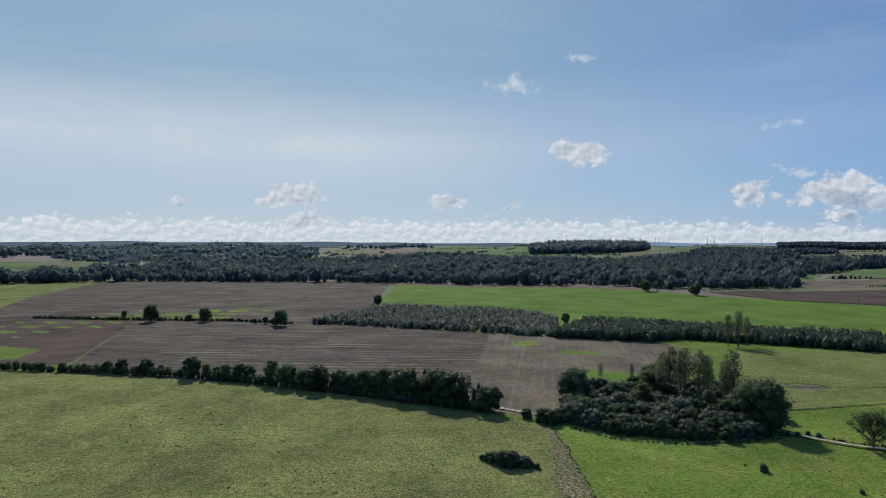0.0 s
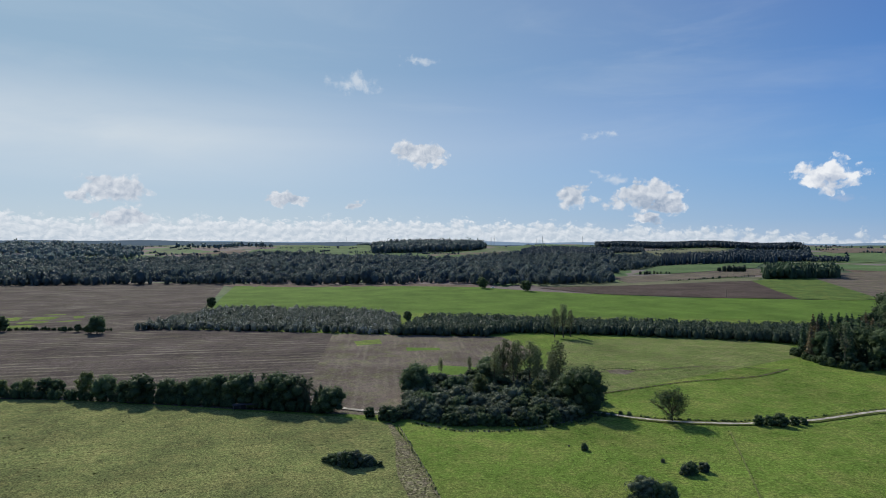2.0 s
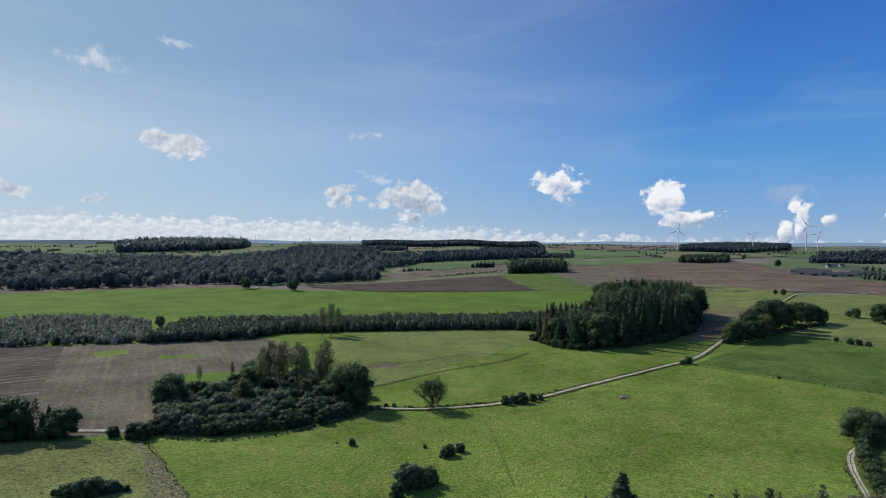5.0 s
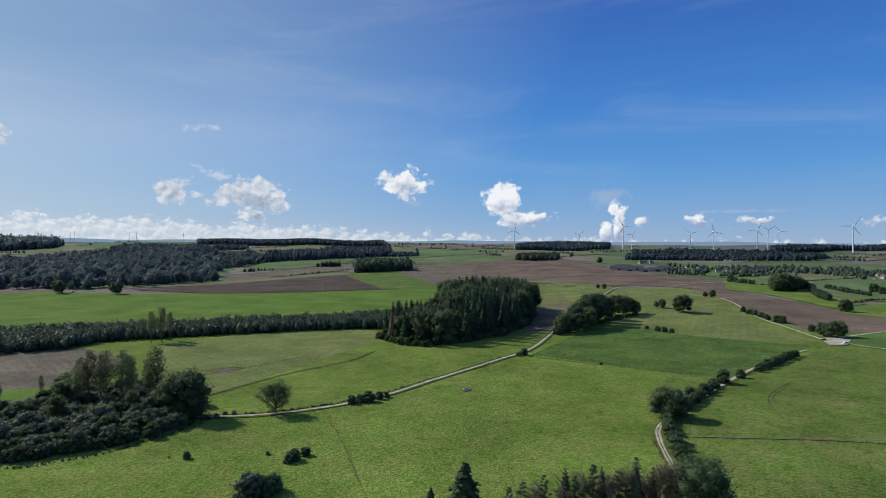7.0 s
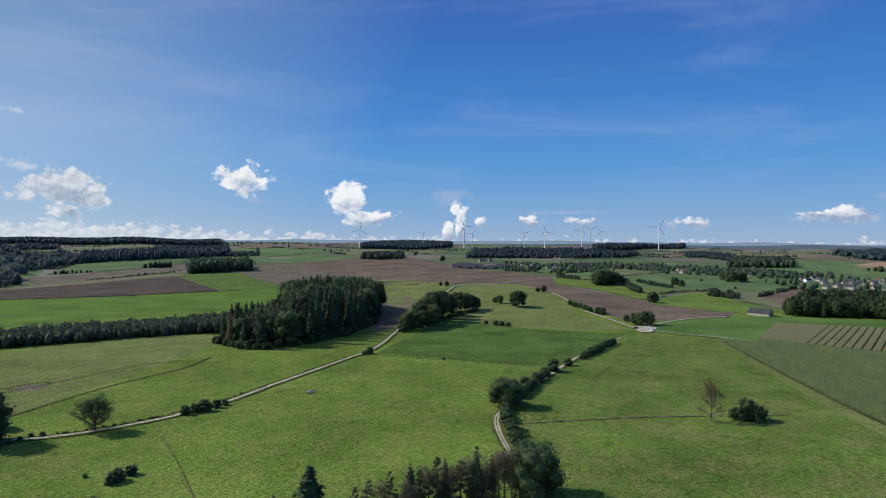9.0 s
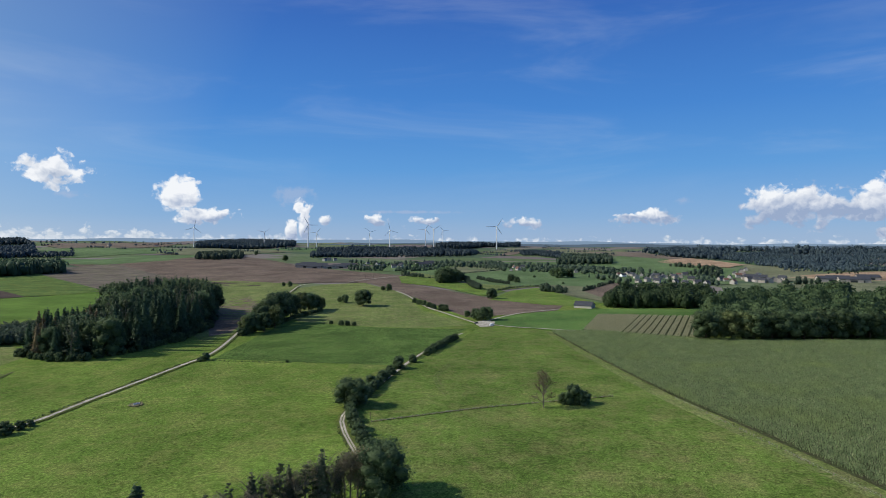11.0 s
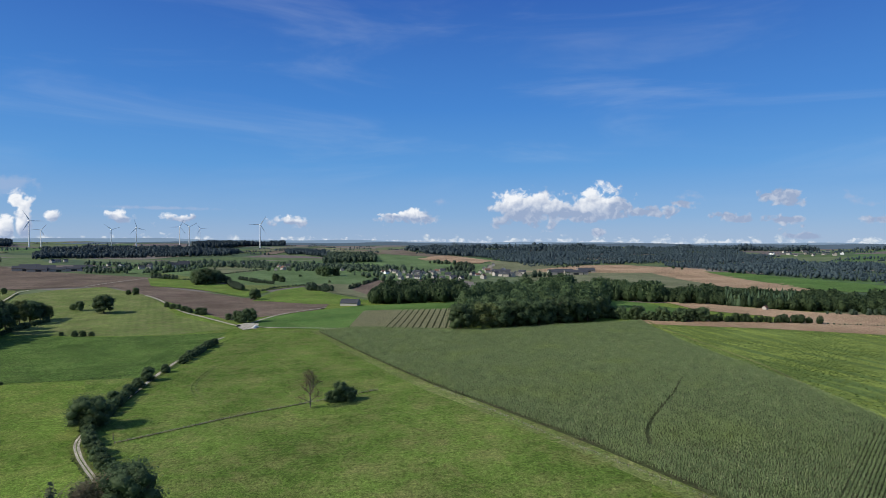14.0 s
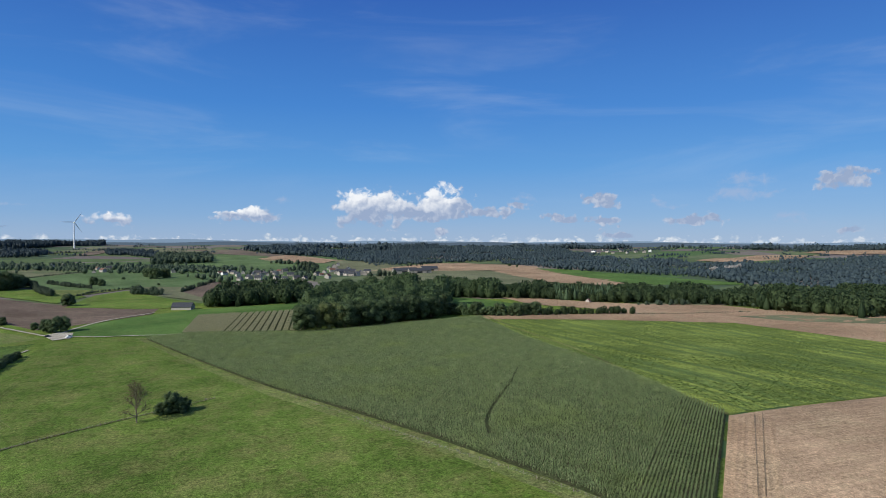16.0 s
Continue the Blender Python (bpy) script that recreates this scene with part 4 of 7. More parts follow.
ribbon("track", [(549.3, 72.3), (601.3, 56.9), (639.9, 36.9), (678.0, -1.0)], 2.7, "track", "pale gravel lane to a barn")
ribbon("track", [(553.2, 65.1), (538.4, 41.0), (530.9, 11.0), (516.0, -32.3), (495.1, -99.7)], 2.5, "track", "gravel track along a maize field")
ribbon("track", [(492.1, 76.6), (463.8, 82.0), (388.9, 89.2), (329.7, 90.7), (290.1, 90.9), (257.6, 90.4), (242.3, 88.5), (228.4, 82.9), (213.3, 74.8), (193.9, 63.5)], 1.9, "track", "sunken gravel lane between hedges")
ribbon("verge", [(290.1, 90.9), (257.6, 90.4), (242.3, 88.5), (228.4, 82.9), (213.3, 74.8), (193.9, 63.5)], 0.35, "verge", "grass strip between the ruts of a lane", "verge")
drape("track_crossing", [(561.6, 78.0), (576.8, 69.5), (569.0, 58.0), (538.0, 56.9), (531.7, 67.5)], "track", "pale gravel crossing of farm tracks", category="crossing", lift=0.05)
ribbon("track", [(23.0, 282.1), (29.8, 277.4), (36.8, 272.5), (49.0, 263.5), (60.4, 255.0)], 2.7, "track", "pale gravel track beside a copse")
ribbon("track", [(494.7, -106.3), (492.0, -138.2), (497.0, -169.2)], 2.5, "track", "narrow track under the wood")
ribbon("field_ditch", [(172.8, 207.4), (159.3, 186.2), (143.9, 162.4), (128.3, 138.7)], 0.5, "rough_pasture", "thin worn line across the pasture", "path")
ribbon("field_ditch", [(45.7, 245.8), (45.6, 213.2), (45.0, 181.5)], 0.9, "rough_pasture", "worn ditch between two pastures", "ditch")
ribbon("field_ditch", [(240.5, 75.3), (251.0, 59.7), (266.6, 35.8), (280.9, 7.2), (295.9, -25.0)], 0.9, "trampled", "worn strip along a fence", "path")
ribbon("field_ditch", [(148.6, 274.4), (180.1, 281.3), (214.9, 287.6), (257.7, 288.7), (291.9, 300.6)], 0.9, "plough_dark", "shallow ditch across the pasture", "ditch")
ribbon("field_ditch", [(153.5, 324.5), (206.9, 319.9), (254.0, 319.3), (285.7, 299.6)], 0.8, "plough_dark", "shallow ditch across the pasture", "ditch")

ribbon("wheel_track", [(159.8, -207.6), (133.7, -174.7), (111.3, -146.5)], 0.35, "ruts", "wheel track in the stubble", "wheel track")
ribbon("wheel_track", [(159.5, -211.6), (132.5, -176.8), (110.4, -148.4)], 0.35, "ruts", "wheel track in the stubble", "wheel track")
ribbon("headland", [(504.1, -284.8), (337.8, -251.3), (245.1, -218.0), (193.7, -203.6), (163.2, -197.2)], 2.2, "rough_pasture", "dry grass strip between two crops", "field margin")
# ---- trees ----
def ico(sub):
    bm = bmesh.new()
    bmesh.ops.create_icosphere(bm, subdivisions=sub, radius=1)
    v = np.array([v.co[:] for v in bm.verts])
    f = np.array([[w.index for w in f.verts] for f in bm.faces])
    bm.free()
    return v, f


ICO1, ICO2 = ico(1), ico(2)


class Cloud:
    """Vertices and triangles piled up into one mesh."""

    def __init__(self):
        self.v, self.f, self.n = [], [], 0

    def add(self, v, f):
        self.v.append(np.asarray(v, float)), self.f.append(np.asarray(f) + self.n)
        self.n += len(v)

    def arrays(self):
        return np.concatenate(self.v), np.concatenate(self.f)


def leaves(rng, centre, normal, size):
    """Small kite-shaped leaf sprays at the centres, facing roughly along the normals."""
    n = len(centre)
    nn = normal + rng.normal(0, 0.55, (n, 3))
    nn /= np.linalg.norm(nn, axis=1)[:, None]
    a = np.cross(nn, rng.normal(0, 1, (n, 3)))
    a /= np.linalg.norm(a, axis=1)[:, None]
    b = np.cross(nn, a)
    s = (size * rng.uniform(0.55, 1.4, n))[:, None]
    v = np.stack([centre - a * s, centre + b * s * 0.62 + nn * s * 0.15, centre + a * s, centre - b * s * 0.62 + nn * s * 0.1], 1).reshape(-1, 3)
    k = np.arange(n)[:, None] * 4
    f = np.concatenate([k + [0, 1, 2], k + [0, 2, 3]])
    return v, f


def sphere_ways(rng, n, up=0.25):
    u = rng.normal(0, 1, (n, 3))
    u[:, 2] += up
    return u / np.linalg.norm(u, axis=1)[:, None]


def crown_mesh(seed, lumps, count, size, core=0.8, gap=0.0):
    """A crown out of lumps (centre, radii): leaf sprays over a rough inner mass."""
    rng = np.random.default_rng(seed)
    pile = Cloud()
    area = np.array([r[0] * r[1] + r[1] * r[2] + r[0] * r[2] for c, r in lumps])
    for (c, r), share in zip(lumps, area / area.sum()):
        if core:
            v = ICO1[0] * (1 + rng.uniform(-0.25, 0.15, (len(ICO1[0]), 1)))
            pile.add(v * np.array(r) * core + c, ICO1[1])
        u = sphere_ways(rng, int(count * share))
        if gap:
            u = u[np.sin(u[:, 0] * 5 + seed) * np.sin(u[:, 2] * 6 + u[:, 1] * 4) > gap - 0.6]
        p = np.array(c) + u * np.array(r) * (0.66 + 0.50 * rng.random((len(u), 1)) ** 1.5)
        pile.add(*leaves(rng, p, u, size))
    return pile.arrays()


def broad_lumps(seed, height, width, low=0.12, n=11):
    """Lumps of a broad crown."""
    rng = np.random.default_rng(seed)
    out = [((0, 0, height * (0.5 + low / 2)), (width * 0.3, width * 0.3, height * (0.42 - low / 2)))]
    for i in range(n):
        a = i * 2.4 + rng.uniform(-0.4, 0.4)
        f = (i + 0.5) / n
        z = height * (low + 0.12 + (0.82 - low) * f)
        out_r = width * 0.5 * math.sqrt(max(0.05, 1 - (2 * (f * 0.85 + 0.02) - 0.75) ** 2)) * rng.uniform(0.5, 0.72)
        r = width * rng.uniform(0.17, 0.25)
        out.append(((math.cos(a) * out_r, math.sin(a) * out_r, min(z, height - r * 0.8)), (r, r, r * rng.uniform(0.75, 1.0))))
    return out


def trunk_mesh(seed, height, radius, limbs=5, spread=0.3, start=0.25):
    rng = random.Random(seed)
    bm = bmesh.new()
    bend = Vector((rng.uniform(-0.03, 0.03), rng.uniform(-0.03, 0.03), 0)) * height
    mid = Vector((0, 0, height * 0.4)) + bend
    tube(bm, (0, 0, -0.4), mid, radius, radius * 0.7, 8)
    top = Vector((0, 0, height * 0.8)) + bend * 1.5
    tube(bm, mid, top, radius * 0.7, radius * 0.2, 6)
    for i in range(limbs):
        a = i * 2.4 + rng.uniform(-0.5, 0.5)
        f = start + (0.62 - start) * i / max(1, limbs - 1)
        p = Vector((0, 0, height * f)) + bend * f * 2
        q = p + Vector((math.cos(a) * spread * height, math.sin(a) * spread * height, height * rng.uniform(0.14, 0.3)))
        tube(bm, p, q, radius * 0.4, radius * 0.12, 5)
        w = q + Vector((math.cos(a + 0.7), math.sin(a + 0.7), 0.9)) * height * 0.12
        tube(bm, p.lerp(q, 0.6), w, radius * 0.2, radius * 0.05, 4)
    return bm


def plant(name, label, category, crown, leaf, trunk=None, bark="bark"):
    """One tree at the origin: an empty with a trunk and a crown."""
    root = new(name)
    if trunk is not None:
        part("trunk", trunk, M[bark], root)
    crown_ob = new("crown", mesh_of("crown", *crown, M[leaf]))
    crown_ob.parent = root
    root["tall"] = float(crown[0][:, 2].max())
    return tagged(root, label, category)


def spruce_arrays(seed, height, width, count, size):
    rng = np.random.default_rng(seed)
    pile = Cloud()
    v, f = ICO1
    w = v.copy()
    w[:, :2] *= (width * 0.32) * np.clip(1.1 - (v[:, 2:] + 1) / 2, 0.05, 1.2)
    w[:, 2] = height * (0.12 + 0.8 * (v[:, 2] + 1) / 2)
    pile.add(w, f)
    t = 1 - np.sqrt(rng.random(count))
    tier = (t * 13 + rng.uniform(-0.12, 0.12, count)).round() / 13
    t = np.clip(tier + rng.uniform(-0.02, 0.02, count), 0, 1)
    a = rng.random(count) * 6.2832
    star = 0.72 + 0.4 * np.sin(a * 5 + tier * 40) * np.sin(a * 2 + tier * 17 + seed)
    r = width * 0.5 * (1.02 - t) ** 0.85 * star * rng.uniform(0.45, 1.0, count)
    p = np.stack([np.cos(a) * r, np.sin(a) * r, height * (0.07 + 0.93 * t) - r * 0.28], 1)
    nrm = np.stack([np.cos(a) * 0.5, np.sin(a) * 0.5, np.ones(count) * 0.8], 1)
    pile.add(*leaves(rng, p, nrm, size))
    return pile.arrays()


def branching_tree(seed, height, spread, limbs, leaf_count, leaf_size, scatter_by, bole=0.27, reach=1.55, lowest=0.75, thick=0.045):
    """An open tree: a short trunk that forks three times, with leaf sprays round the outer twigs only."""
    rng = random.Random(seed)
    npr = np.random.default_rng(seed)
    bm = bmesh.new()
    spots = []

    def grow(p, way, length, radius, level):
        q = p + way * length
        tube(bm, p, q, radius, radius * 0.6, 7 if level == 0 else 4)
        if level >= 2:
            spots.extend(p.lerp(q, rng.uniform(0.35, 1.1)) for _ in range(leaf_count))
        if level == 3:
            return
        for i in range(limbs if level == 0 else 3):
            turn = i * 2.4 + rng.uniform(-0.5, 0.5)
            side = Vector((math.cos(turn), math.sin(turn), 0))
            up = 0.25 + 2.4 * (i + rng.uniform(0, 0.6)) / limbs if level == 0 else rng.uniform(-0.1, 0.8)
            new_way = ((side * spread + Vector((0, 0, up))) if level == 0 else way + side * rng.uniform(0.5, 0.95) + Vector((0, 0, up * 0.3))).normalized()
            start = p.lerp(q, lowest + (1 - lowest) * (i + rng.random()) / limbs if level == 0 else rng.uniform(0.5, 1.0))
            grow(start, new_way, length * (reach if level == 0 else 0.62) * rng.uniform(0.8, 1.15), radius * 0.5, level + 1)

    grow(Vector((0, 0, -0.3)), Vector((0.04, 0.03, 1)).normalized(), height * bole, height * thick, 0)
    c = np.array([q[:] for q in spots]) + npr.normal(0, scatter_by, (len(spots), 3))
    crown = leaves(npr, c, np.tile((0.0, 0.0, 1.0), (len(c), 1)), leaf_size)
    return bm, crown


def pine_lumps(seed, height, width):
    """Uneven tufts of needles round a leaning stem, thin below and ragged at the top."""
    rng = np.random.default_rng(seed)
    out = []
    for i in range(26):
        f = 0.22 + 0.76 * (i + rng.random()) / 26
        a = i * 2.4 + rng.uniform(-0.6, 0.6)
        reach = width * 0.5 * (1.05 - f) ** 0.9 * rng.uniform(0.3, 1.1)
        r = width * rng.uniform(0.07, 0.14) * (1.15 - 0.6 * f)
        out.append(((math.cos(a) * reach, math.sin(a) * reach, height * f), (r, r, r * rng.uniform(0.45, 0.7))))
    return out


KIND = {}
KIND["oak"] = [plant("broadleaf_tree", "dark green broadleaf tree with a dense rounded crown", "tree", crown_mesh(s, broad_lumps(s, 10, 8.5 + s % 3, 0.06, 15), 2000, 0.29, 0.8), "leaf_oak", trunk_mesh(s, 10, 0.32)) for s in (1, 2, 3, 4)]
KIND["old_oak"] = [plant("broadleaf_tree", "large old broadleaf tree with a dark domed crown", "tree", crown_mesh(s, broad_lumps(s, 10, 11.5, 0.0, 24), 6800, 0.18, 0.68), "leaf_oak", trunk_mesh(s, 10, 0.34)) for s in (5, 6)]
KIND["pale"] = [plant("broadleaf_tree", "lighter green broadleaf tree with an airy crown", "tree", crown_mesh(s, broad_lumps(s, 10, 7.5, 0.04, 14), 2200, 0.26, 0.7), "leaf_pale", trunk_mesh(s, 10, 0.26)) for s in (11, 12)]
KIND["poplar"] = [plant("poplar_tree", "tall slender poplar with a narrow open crown", "tree", crown_mesh(s, broad_lumps(s, 10, 3.1, 0.2, 20), 2600, 0.125, 0.3, 0.3), "leaf_poplar", trunk_mesh(s, 10, 0.16, 9, 0.12)) for s in (21, 22, 23)]
KIND["spruce"] = [plant("spruce_tree", "dark green spruce with a pointed crown", "tree", spruce_arrays(s, 10, 4.9 + 0.6 * (s % 3), 1900, 0.31), "leaf_spruce", trunk_mesh(s, 9, 0.18, 0)) for s in (31, 32, 33)]
KIND["spruce_dry"] = [plant("conifer_tree", "thin conifer with brownish drying foliage", "tree", spruce_arrays(s, 10, 5.0, 1100, 0.32), "leaf_dry", trunk_mesh(s, 9, 0.18, 0), "bark_grey") for s in (35, 36)]
PINE_CROWNS = [crown_mesh(s, pine_lumps(s, 10, 5.2), 3000, 0.13, 0.25) for s in (61, 62, 66)] + [spruce_arrays(s, 10, 4.8, 800, 0.25) for s in (63, 64)]
KIND["pine"] = [plant("pine_tree", "ragged dark green pine with tufted branches", "tree", c, "leaf_pine", trunk_mesh(60 + k, 10.2, 0.17, 9, 0.14), "bark_grey") for k, c in enumerate(PINE_CROWNS)]
SNAG = [branching_tree(k, 10, 0.6, 16, 8, 0.15, 0.34, 0.72, 0.34, 0.22, 0.014) for k in (71, 72, 73)]
KIND["snag"] = [plant("bare_tree", "thin tree with grey-brown twigs and few leaves", "tree", d[1], "leaf_scraggy", d[0], "bark_grey") for d in SNAG]
KIND["shrub"] = [plant("shrub", "dense dark green shrub of a hedgerow", "shrub", crown_mesh(s, broad_lumps(s, 10, 12, -0.08, 15), 800, 0.56, 0.8), "leaf_oak") for s in (41, 42, 43)]
KIND["shrub_pale"] = [plant("willow_shrub", "dense grey-green willow shrub", "shrub", crown_mesh(s, broad_lumps(s, 10, 12, -0.08, 15), 800, 0.56, 0.8), "leaf_willow") for s in (45, 46)]
WALNUT = branching_tree(51, 10, 1.1, 18, 32, 0.18, 0.4, 0.42, 1.0, 0.3, 0.03)
KIND["walnut"] = [plant("broadleaf_tree", "spreading old tree with thin foliage and bare limbs", "tree", WALNUT[1], "leaf_oak", WALNUT[0])]
DEAD = [branching_tree(k, 10, 0.75, 14, 9, 0.16, 0.36, 0.66, 0.38, 0.3, 0.02) for k in (55, 56)]
KIND["dead"] = [plant("broadleaf_tree", "half-dead tree with bare pale limbs and sparse brown leaves", "tree", d[1], "leaf_dry", d[0], "bark_grey") for d in DEAD]
USED = set()
TREE_RNG = random.Random(7)


def tree(kind, x, y, height, wide=1.0, group=""):
    """Sets a tree of that kind and height on the land."""
    src = TREE_RNG.choice(KIND[kind])
    s = height / src["tall"]
    z = float(ground(x, y)) - 0.1
    m = pose(x, y, z, 0, 0, TREE_RNG.uniform(0, 360))
    if src.name in USED:
        ob = copy_thing(src, m)
    else:
        USED.add(src.name)
        ob = src
        ob.matrix_basis = m
    w = s * wide * TREE_RNG.uniform(0.9, 1.12)
    ob.scale = (w, w, s)
    if group:
        ob["group"] = group
    return ob


def trees(kinds, spots, group=""):
    for x, y, h in spots:
        tree(TREE_RNG.choice(kinds), x, y, h, 1.0, group)


def grove(kinds, poly, gap, low, high, group, seed, wide=1.0):
    for x, y in scatter(poly, gap, seed):
        tree(TREE_RNG.choice(kinds), x, y, TREE_RNG.uniform(low, high), wide, group)


def hedge(kinds, line, gap, low, high, group, seed, shake=0.6, wide=1.0):
    for x, y in along(line, gap, shake, seed):
        tree(TREE_RNG.choice(kinds), x, y, TREE_RNG.uniform(low, high), wide, group)


def far_template(seed, pointed=False, cards=34, ball=None):
    rng = np.random.default_rng(seed)
    pile = Cloud()
    v, f = ball or ICO2
    if pointed:
        w = v.copy()
        w[:, :2] *= 0.3 * np.clip(1.05 - (v[:, 2:] + 1) / 2, 0.03, 1)
        w[:, 2] = (v[:, 2] + 1) / 2
        pile.add(w * (1 + rng.uniform(-0.08, 0.08, (len(w), 1))), f)
    else:
        lump = 0.88 + 0.28 * np.sin(v[:, :1] * 5 + seed) * np.sin(v[:, 1:2] * 4 + seed * 2) + rng.uniform(-0.12, 0.12, (len(v), 1))
        pile.add(v * lump * np.array((0.42, 0.42, 0.5)) + np.array((0, 0, 0.5)), f)
    u = sphere_ways(rng, cards, 0.5)
    if not pointed:
        pile.add(*leaves(rng, u * np.array((0.45, 0.45, 0.5)) * (0.85 + 0.3 * rng.random((cards, 1))) + np.array((0, 0, 0.52)), u, 0.17 if cards < 20 else 0.12 if cards < 50 else 0.09 if cards < 100 else 0.075 if cards < 300 else 0.048))
    return pile.arrays()


FAR = [far_template(s) for s in (1, 2, 3, 4)]
FAR_CHEAP = [far_template(s, False, 8, ICO1) for s in (21, 22, 23, 24)]
FINE = [far_template(s, False, 400, ICO2) for s in (17, 18, 19)]
RICH = [far_template(s, False, 200, ICO1) for s in (11, 12, 13)]
MIDDLE = [far_template(s, False, 42, ICO1) for s in (14, 15, 16)]
BELT = [far_template(s, False, 64, ICO1) for s in (7, 8, 9)]
FAR_POINTED = [far_template(s, True) for s in (5, 6)]


def woodland(name, spots, material, label, pointed=0.0, seed=1, category="woodland", templates=None):
    """Many crowns that nobody could count, as one mesh. spots: x, y, height."""
    rng = random.Random(seed)
    pile = Cloud()
    for x, y, h in spots:
        v, f = rng.choice(FAR_POINTED if rng.random() < pointed else (templates or (FAR if math.hypot(x, y) < 900 else FAR_CHEAP)))
        a, w = rng.uniform(0, 6.28), h * rng.uniform(0.62, 1.0)
        c, s = math.cos(a) * w, math.sin(a) * w
        p = np.stack([v[:, 0] * c - v[:, 1] * s + x, v[:, 0] * s + v[:, 1] * c + y, v[:, 2] * h + float(ground(x, y)) - h * 0.06], 1)
        pile.add(p, f)
    me = mesh_of(name, *pile.arrays(), M[material])
    me.polygons.foreach_set("use_smooth", [True] * len(me.polygons))
    return tagged(new(name, me), label, category, kind="stuff")


def swell(x, y, seed, size):
    """A smooth uneven field between about -1 and 1."""
    x, y = x / size, y / size
    return 0.5 * math.sin(x + 1.7 * math.sin(y * 0.8 + seed)) * math.cos(y * 1.1 + seed) + 0.35 * math.sin(x * 2.3 + y * 1.9 + seed * 2) + 0.25 * math.sin(x * 4.1 - y * 3.7 + seed)


def wood_spots(poly, gap, low, high, seed, relief=0.0, clear=-2.0, size=45.0):
    """Trees of a wood; relief makes the canopy roll, clear leaves open patches."""
    rng = random.Random(seed)
    out = []
    for x, y in scatter(poly, gap, seed):
        w = swell(x, y, seed, size)
        if swell(x, y, seed + 5, size * 1.6) > clear:
            out.append((x, y, rng.uniform(low, high) * (1 + relief * w)))
    return out


def line_spots(line, gap, low, high, seed, shake=2.0):
    rng = random.Random(seed)
    return [(x, y, rng.uniform(low, high)) for x, y in along(line, gap, shake, seed)]


# trees of the ploughland hedge
trees(["oak"], [(-284.8, 597.6, 18.2), (-231.2, 594.6, 14.2), (-147.3, 555.8, 15.8), (-330.1, 633.8, 7.6), (-250.5, 604.1, 6.7), (-263.7, 605.0, 4.5), (-166.0, 572.4, 7.3), (-178.0, 577.2, 5.3), (-154.6, 560.0, 7.7)], "trees of the field hedge")
woodland("field_hedge", line_spots([(-415.5, 621.5), (-288.2, 607.1), (-211.6, 596.6), (-139.0, 570.3)], 1.7, 1.8, 4.0, 3, 0.6), "leaf_wood", "low dark hedge between ploughed fields", 0, 3, "hedge", RICH)
# hedge between the ploughland and the rough pasture
trees(["oak", "oak", "pale"], [(-254.4, 365.1, 4.9), (-238.4, 361.4, 5.2), (-224.1, 359.9, 5.8), (-210.8, 359.8, 5.5), (-195.3, 355.9, 7.6), (-187.5, 356.7, 8.7), (-172.2, 354.4, 9.5), (-162.0, 351.4, 6.5), (-141.2, 344.2, 12.7), (-132.1, 341.3, 9.1), (-125.9, 341.5, 7.8), (-120.4, 339.3, 9.5), (-112.4, 338.8, 9.6), (-106.9, 336.4, 9.2), (-92.2, 328.3, 13.8), (-82.3, 322.7, 13.1), (-71.7, 318.0, 11.1), (-65.3, 315.3, 14.0), (-53.1, 312.5, 11.9), (-46.9, 309.5, 10.8), (-38.0, 306.7, 13.4), (-29.1, 302.6, 14.5), (-23.2, 299.1, 12.4)], "trees of the pasture hedge")
for x, y, h in [(-19.6, 298.4, 13.1), (-16.4, 296.5, 10.8), (-14.5, 296.6, 14.1), (-10.6, 293.8, 10.3), (-8.7, 292.9, 13.5), (-5.7, 291.9, 11.8), (-2.9, 290.0, 14.4), (-1.1, 289.0, 10.6), (0.5, 288.0, 12.6), (3.7, 286.0, 13.6), (5.3, 286.0, 9.4), (7.1, 283.9, 12.0), (10.2, 281.8, 9.8), (11.9, 280.7, 12.9), (14.2, 279.6, 8.2), (16.2, 278.5, 11.1), (19.2, 276.3, 9.0), (20.9, 275.2, 10.6), (-17.5, 295.5, 9.1), (-12.4, 292.7, 9.7), (-7.3, 290.9, 9.0), (-3.7, 289.0, 10.0), (2.4, 285.0, 8.8), (8.6, 281.9, 9.3)]:
    tree(TREE_RNG.choice(("pine", "oak", "spruce", "spruce", "snag")), x, y, h * 1.18, 1.1, "spruces of the pasture hedge")
woodland("pasture_hedge", line_spots([(-311.6, 373.0), (-265.8, 366.9), (-144.7, 344.9), (-94.8, 326.5), (-22.9, 295.1), (19.2, 273.3)], 1.9, 2.6, 5.6, 5, 0.8), "leaf_wood", "dark undergrowth of the pasture hedge", 0, 5, "hedge", RICH)
trees(["shrub"], [(36.2, 264.5, 4.8), (42.6, 258.5, 6.4), (45.2, 256.0, 6.5)], "shrubs of the pasture hedge")
# the copse
COPSE = [(49.4, 260.3), (68.9, 243.4), (91.2, 237.1), (107.9, 234.3), (131.3, 245.1), (149.2, 269.5), (140.6, 312.9), (107.0, 321.7), (76.6, 312.7), (62.1, 298.6)]
grove(["shrub", "shrub_pale", "shrub_pale"], COPSE, 5.6, 4.2, 8.6, "shrubs of the copse", 11)
hedge(["shrub", "shrub_pale"], [(49.4, 260.3), (68.9, 243.4), (91.2, 237.1), (107.9, 234.3), (127.0, 242.0)], 4.2, 4.0, 6.5, "shrubs of the copse", 12, 0.8)
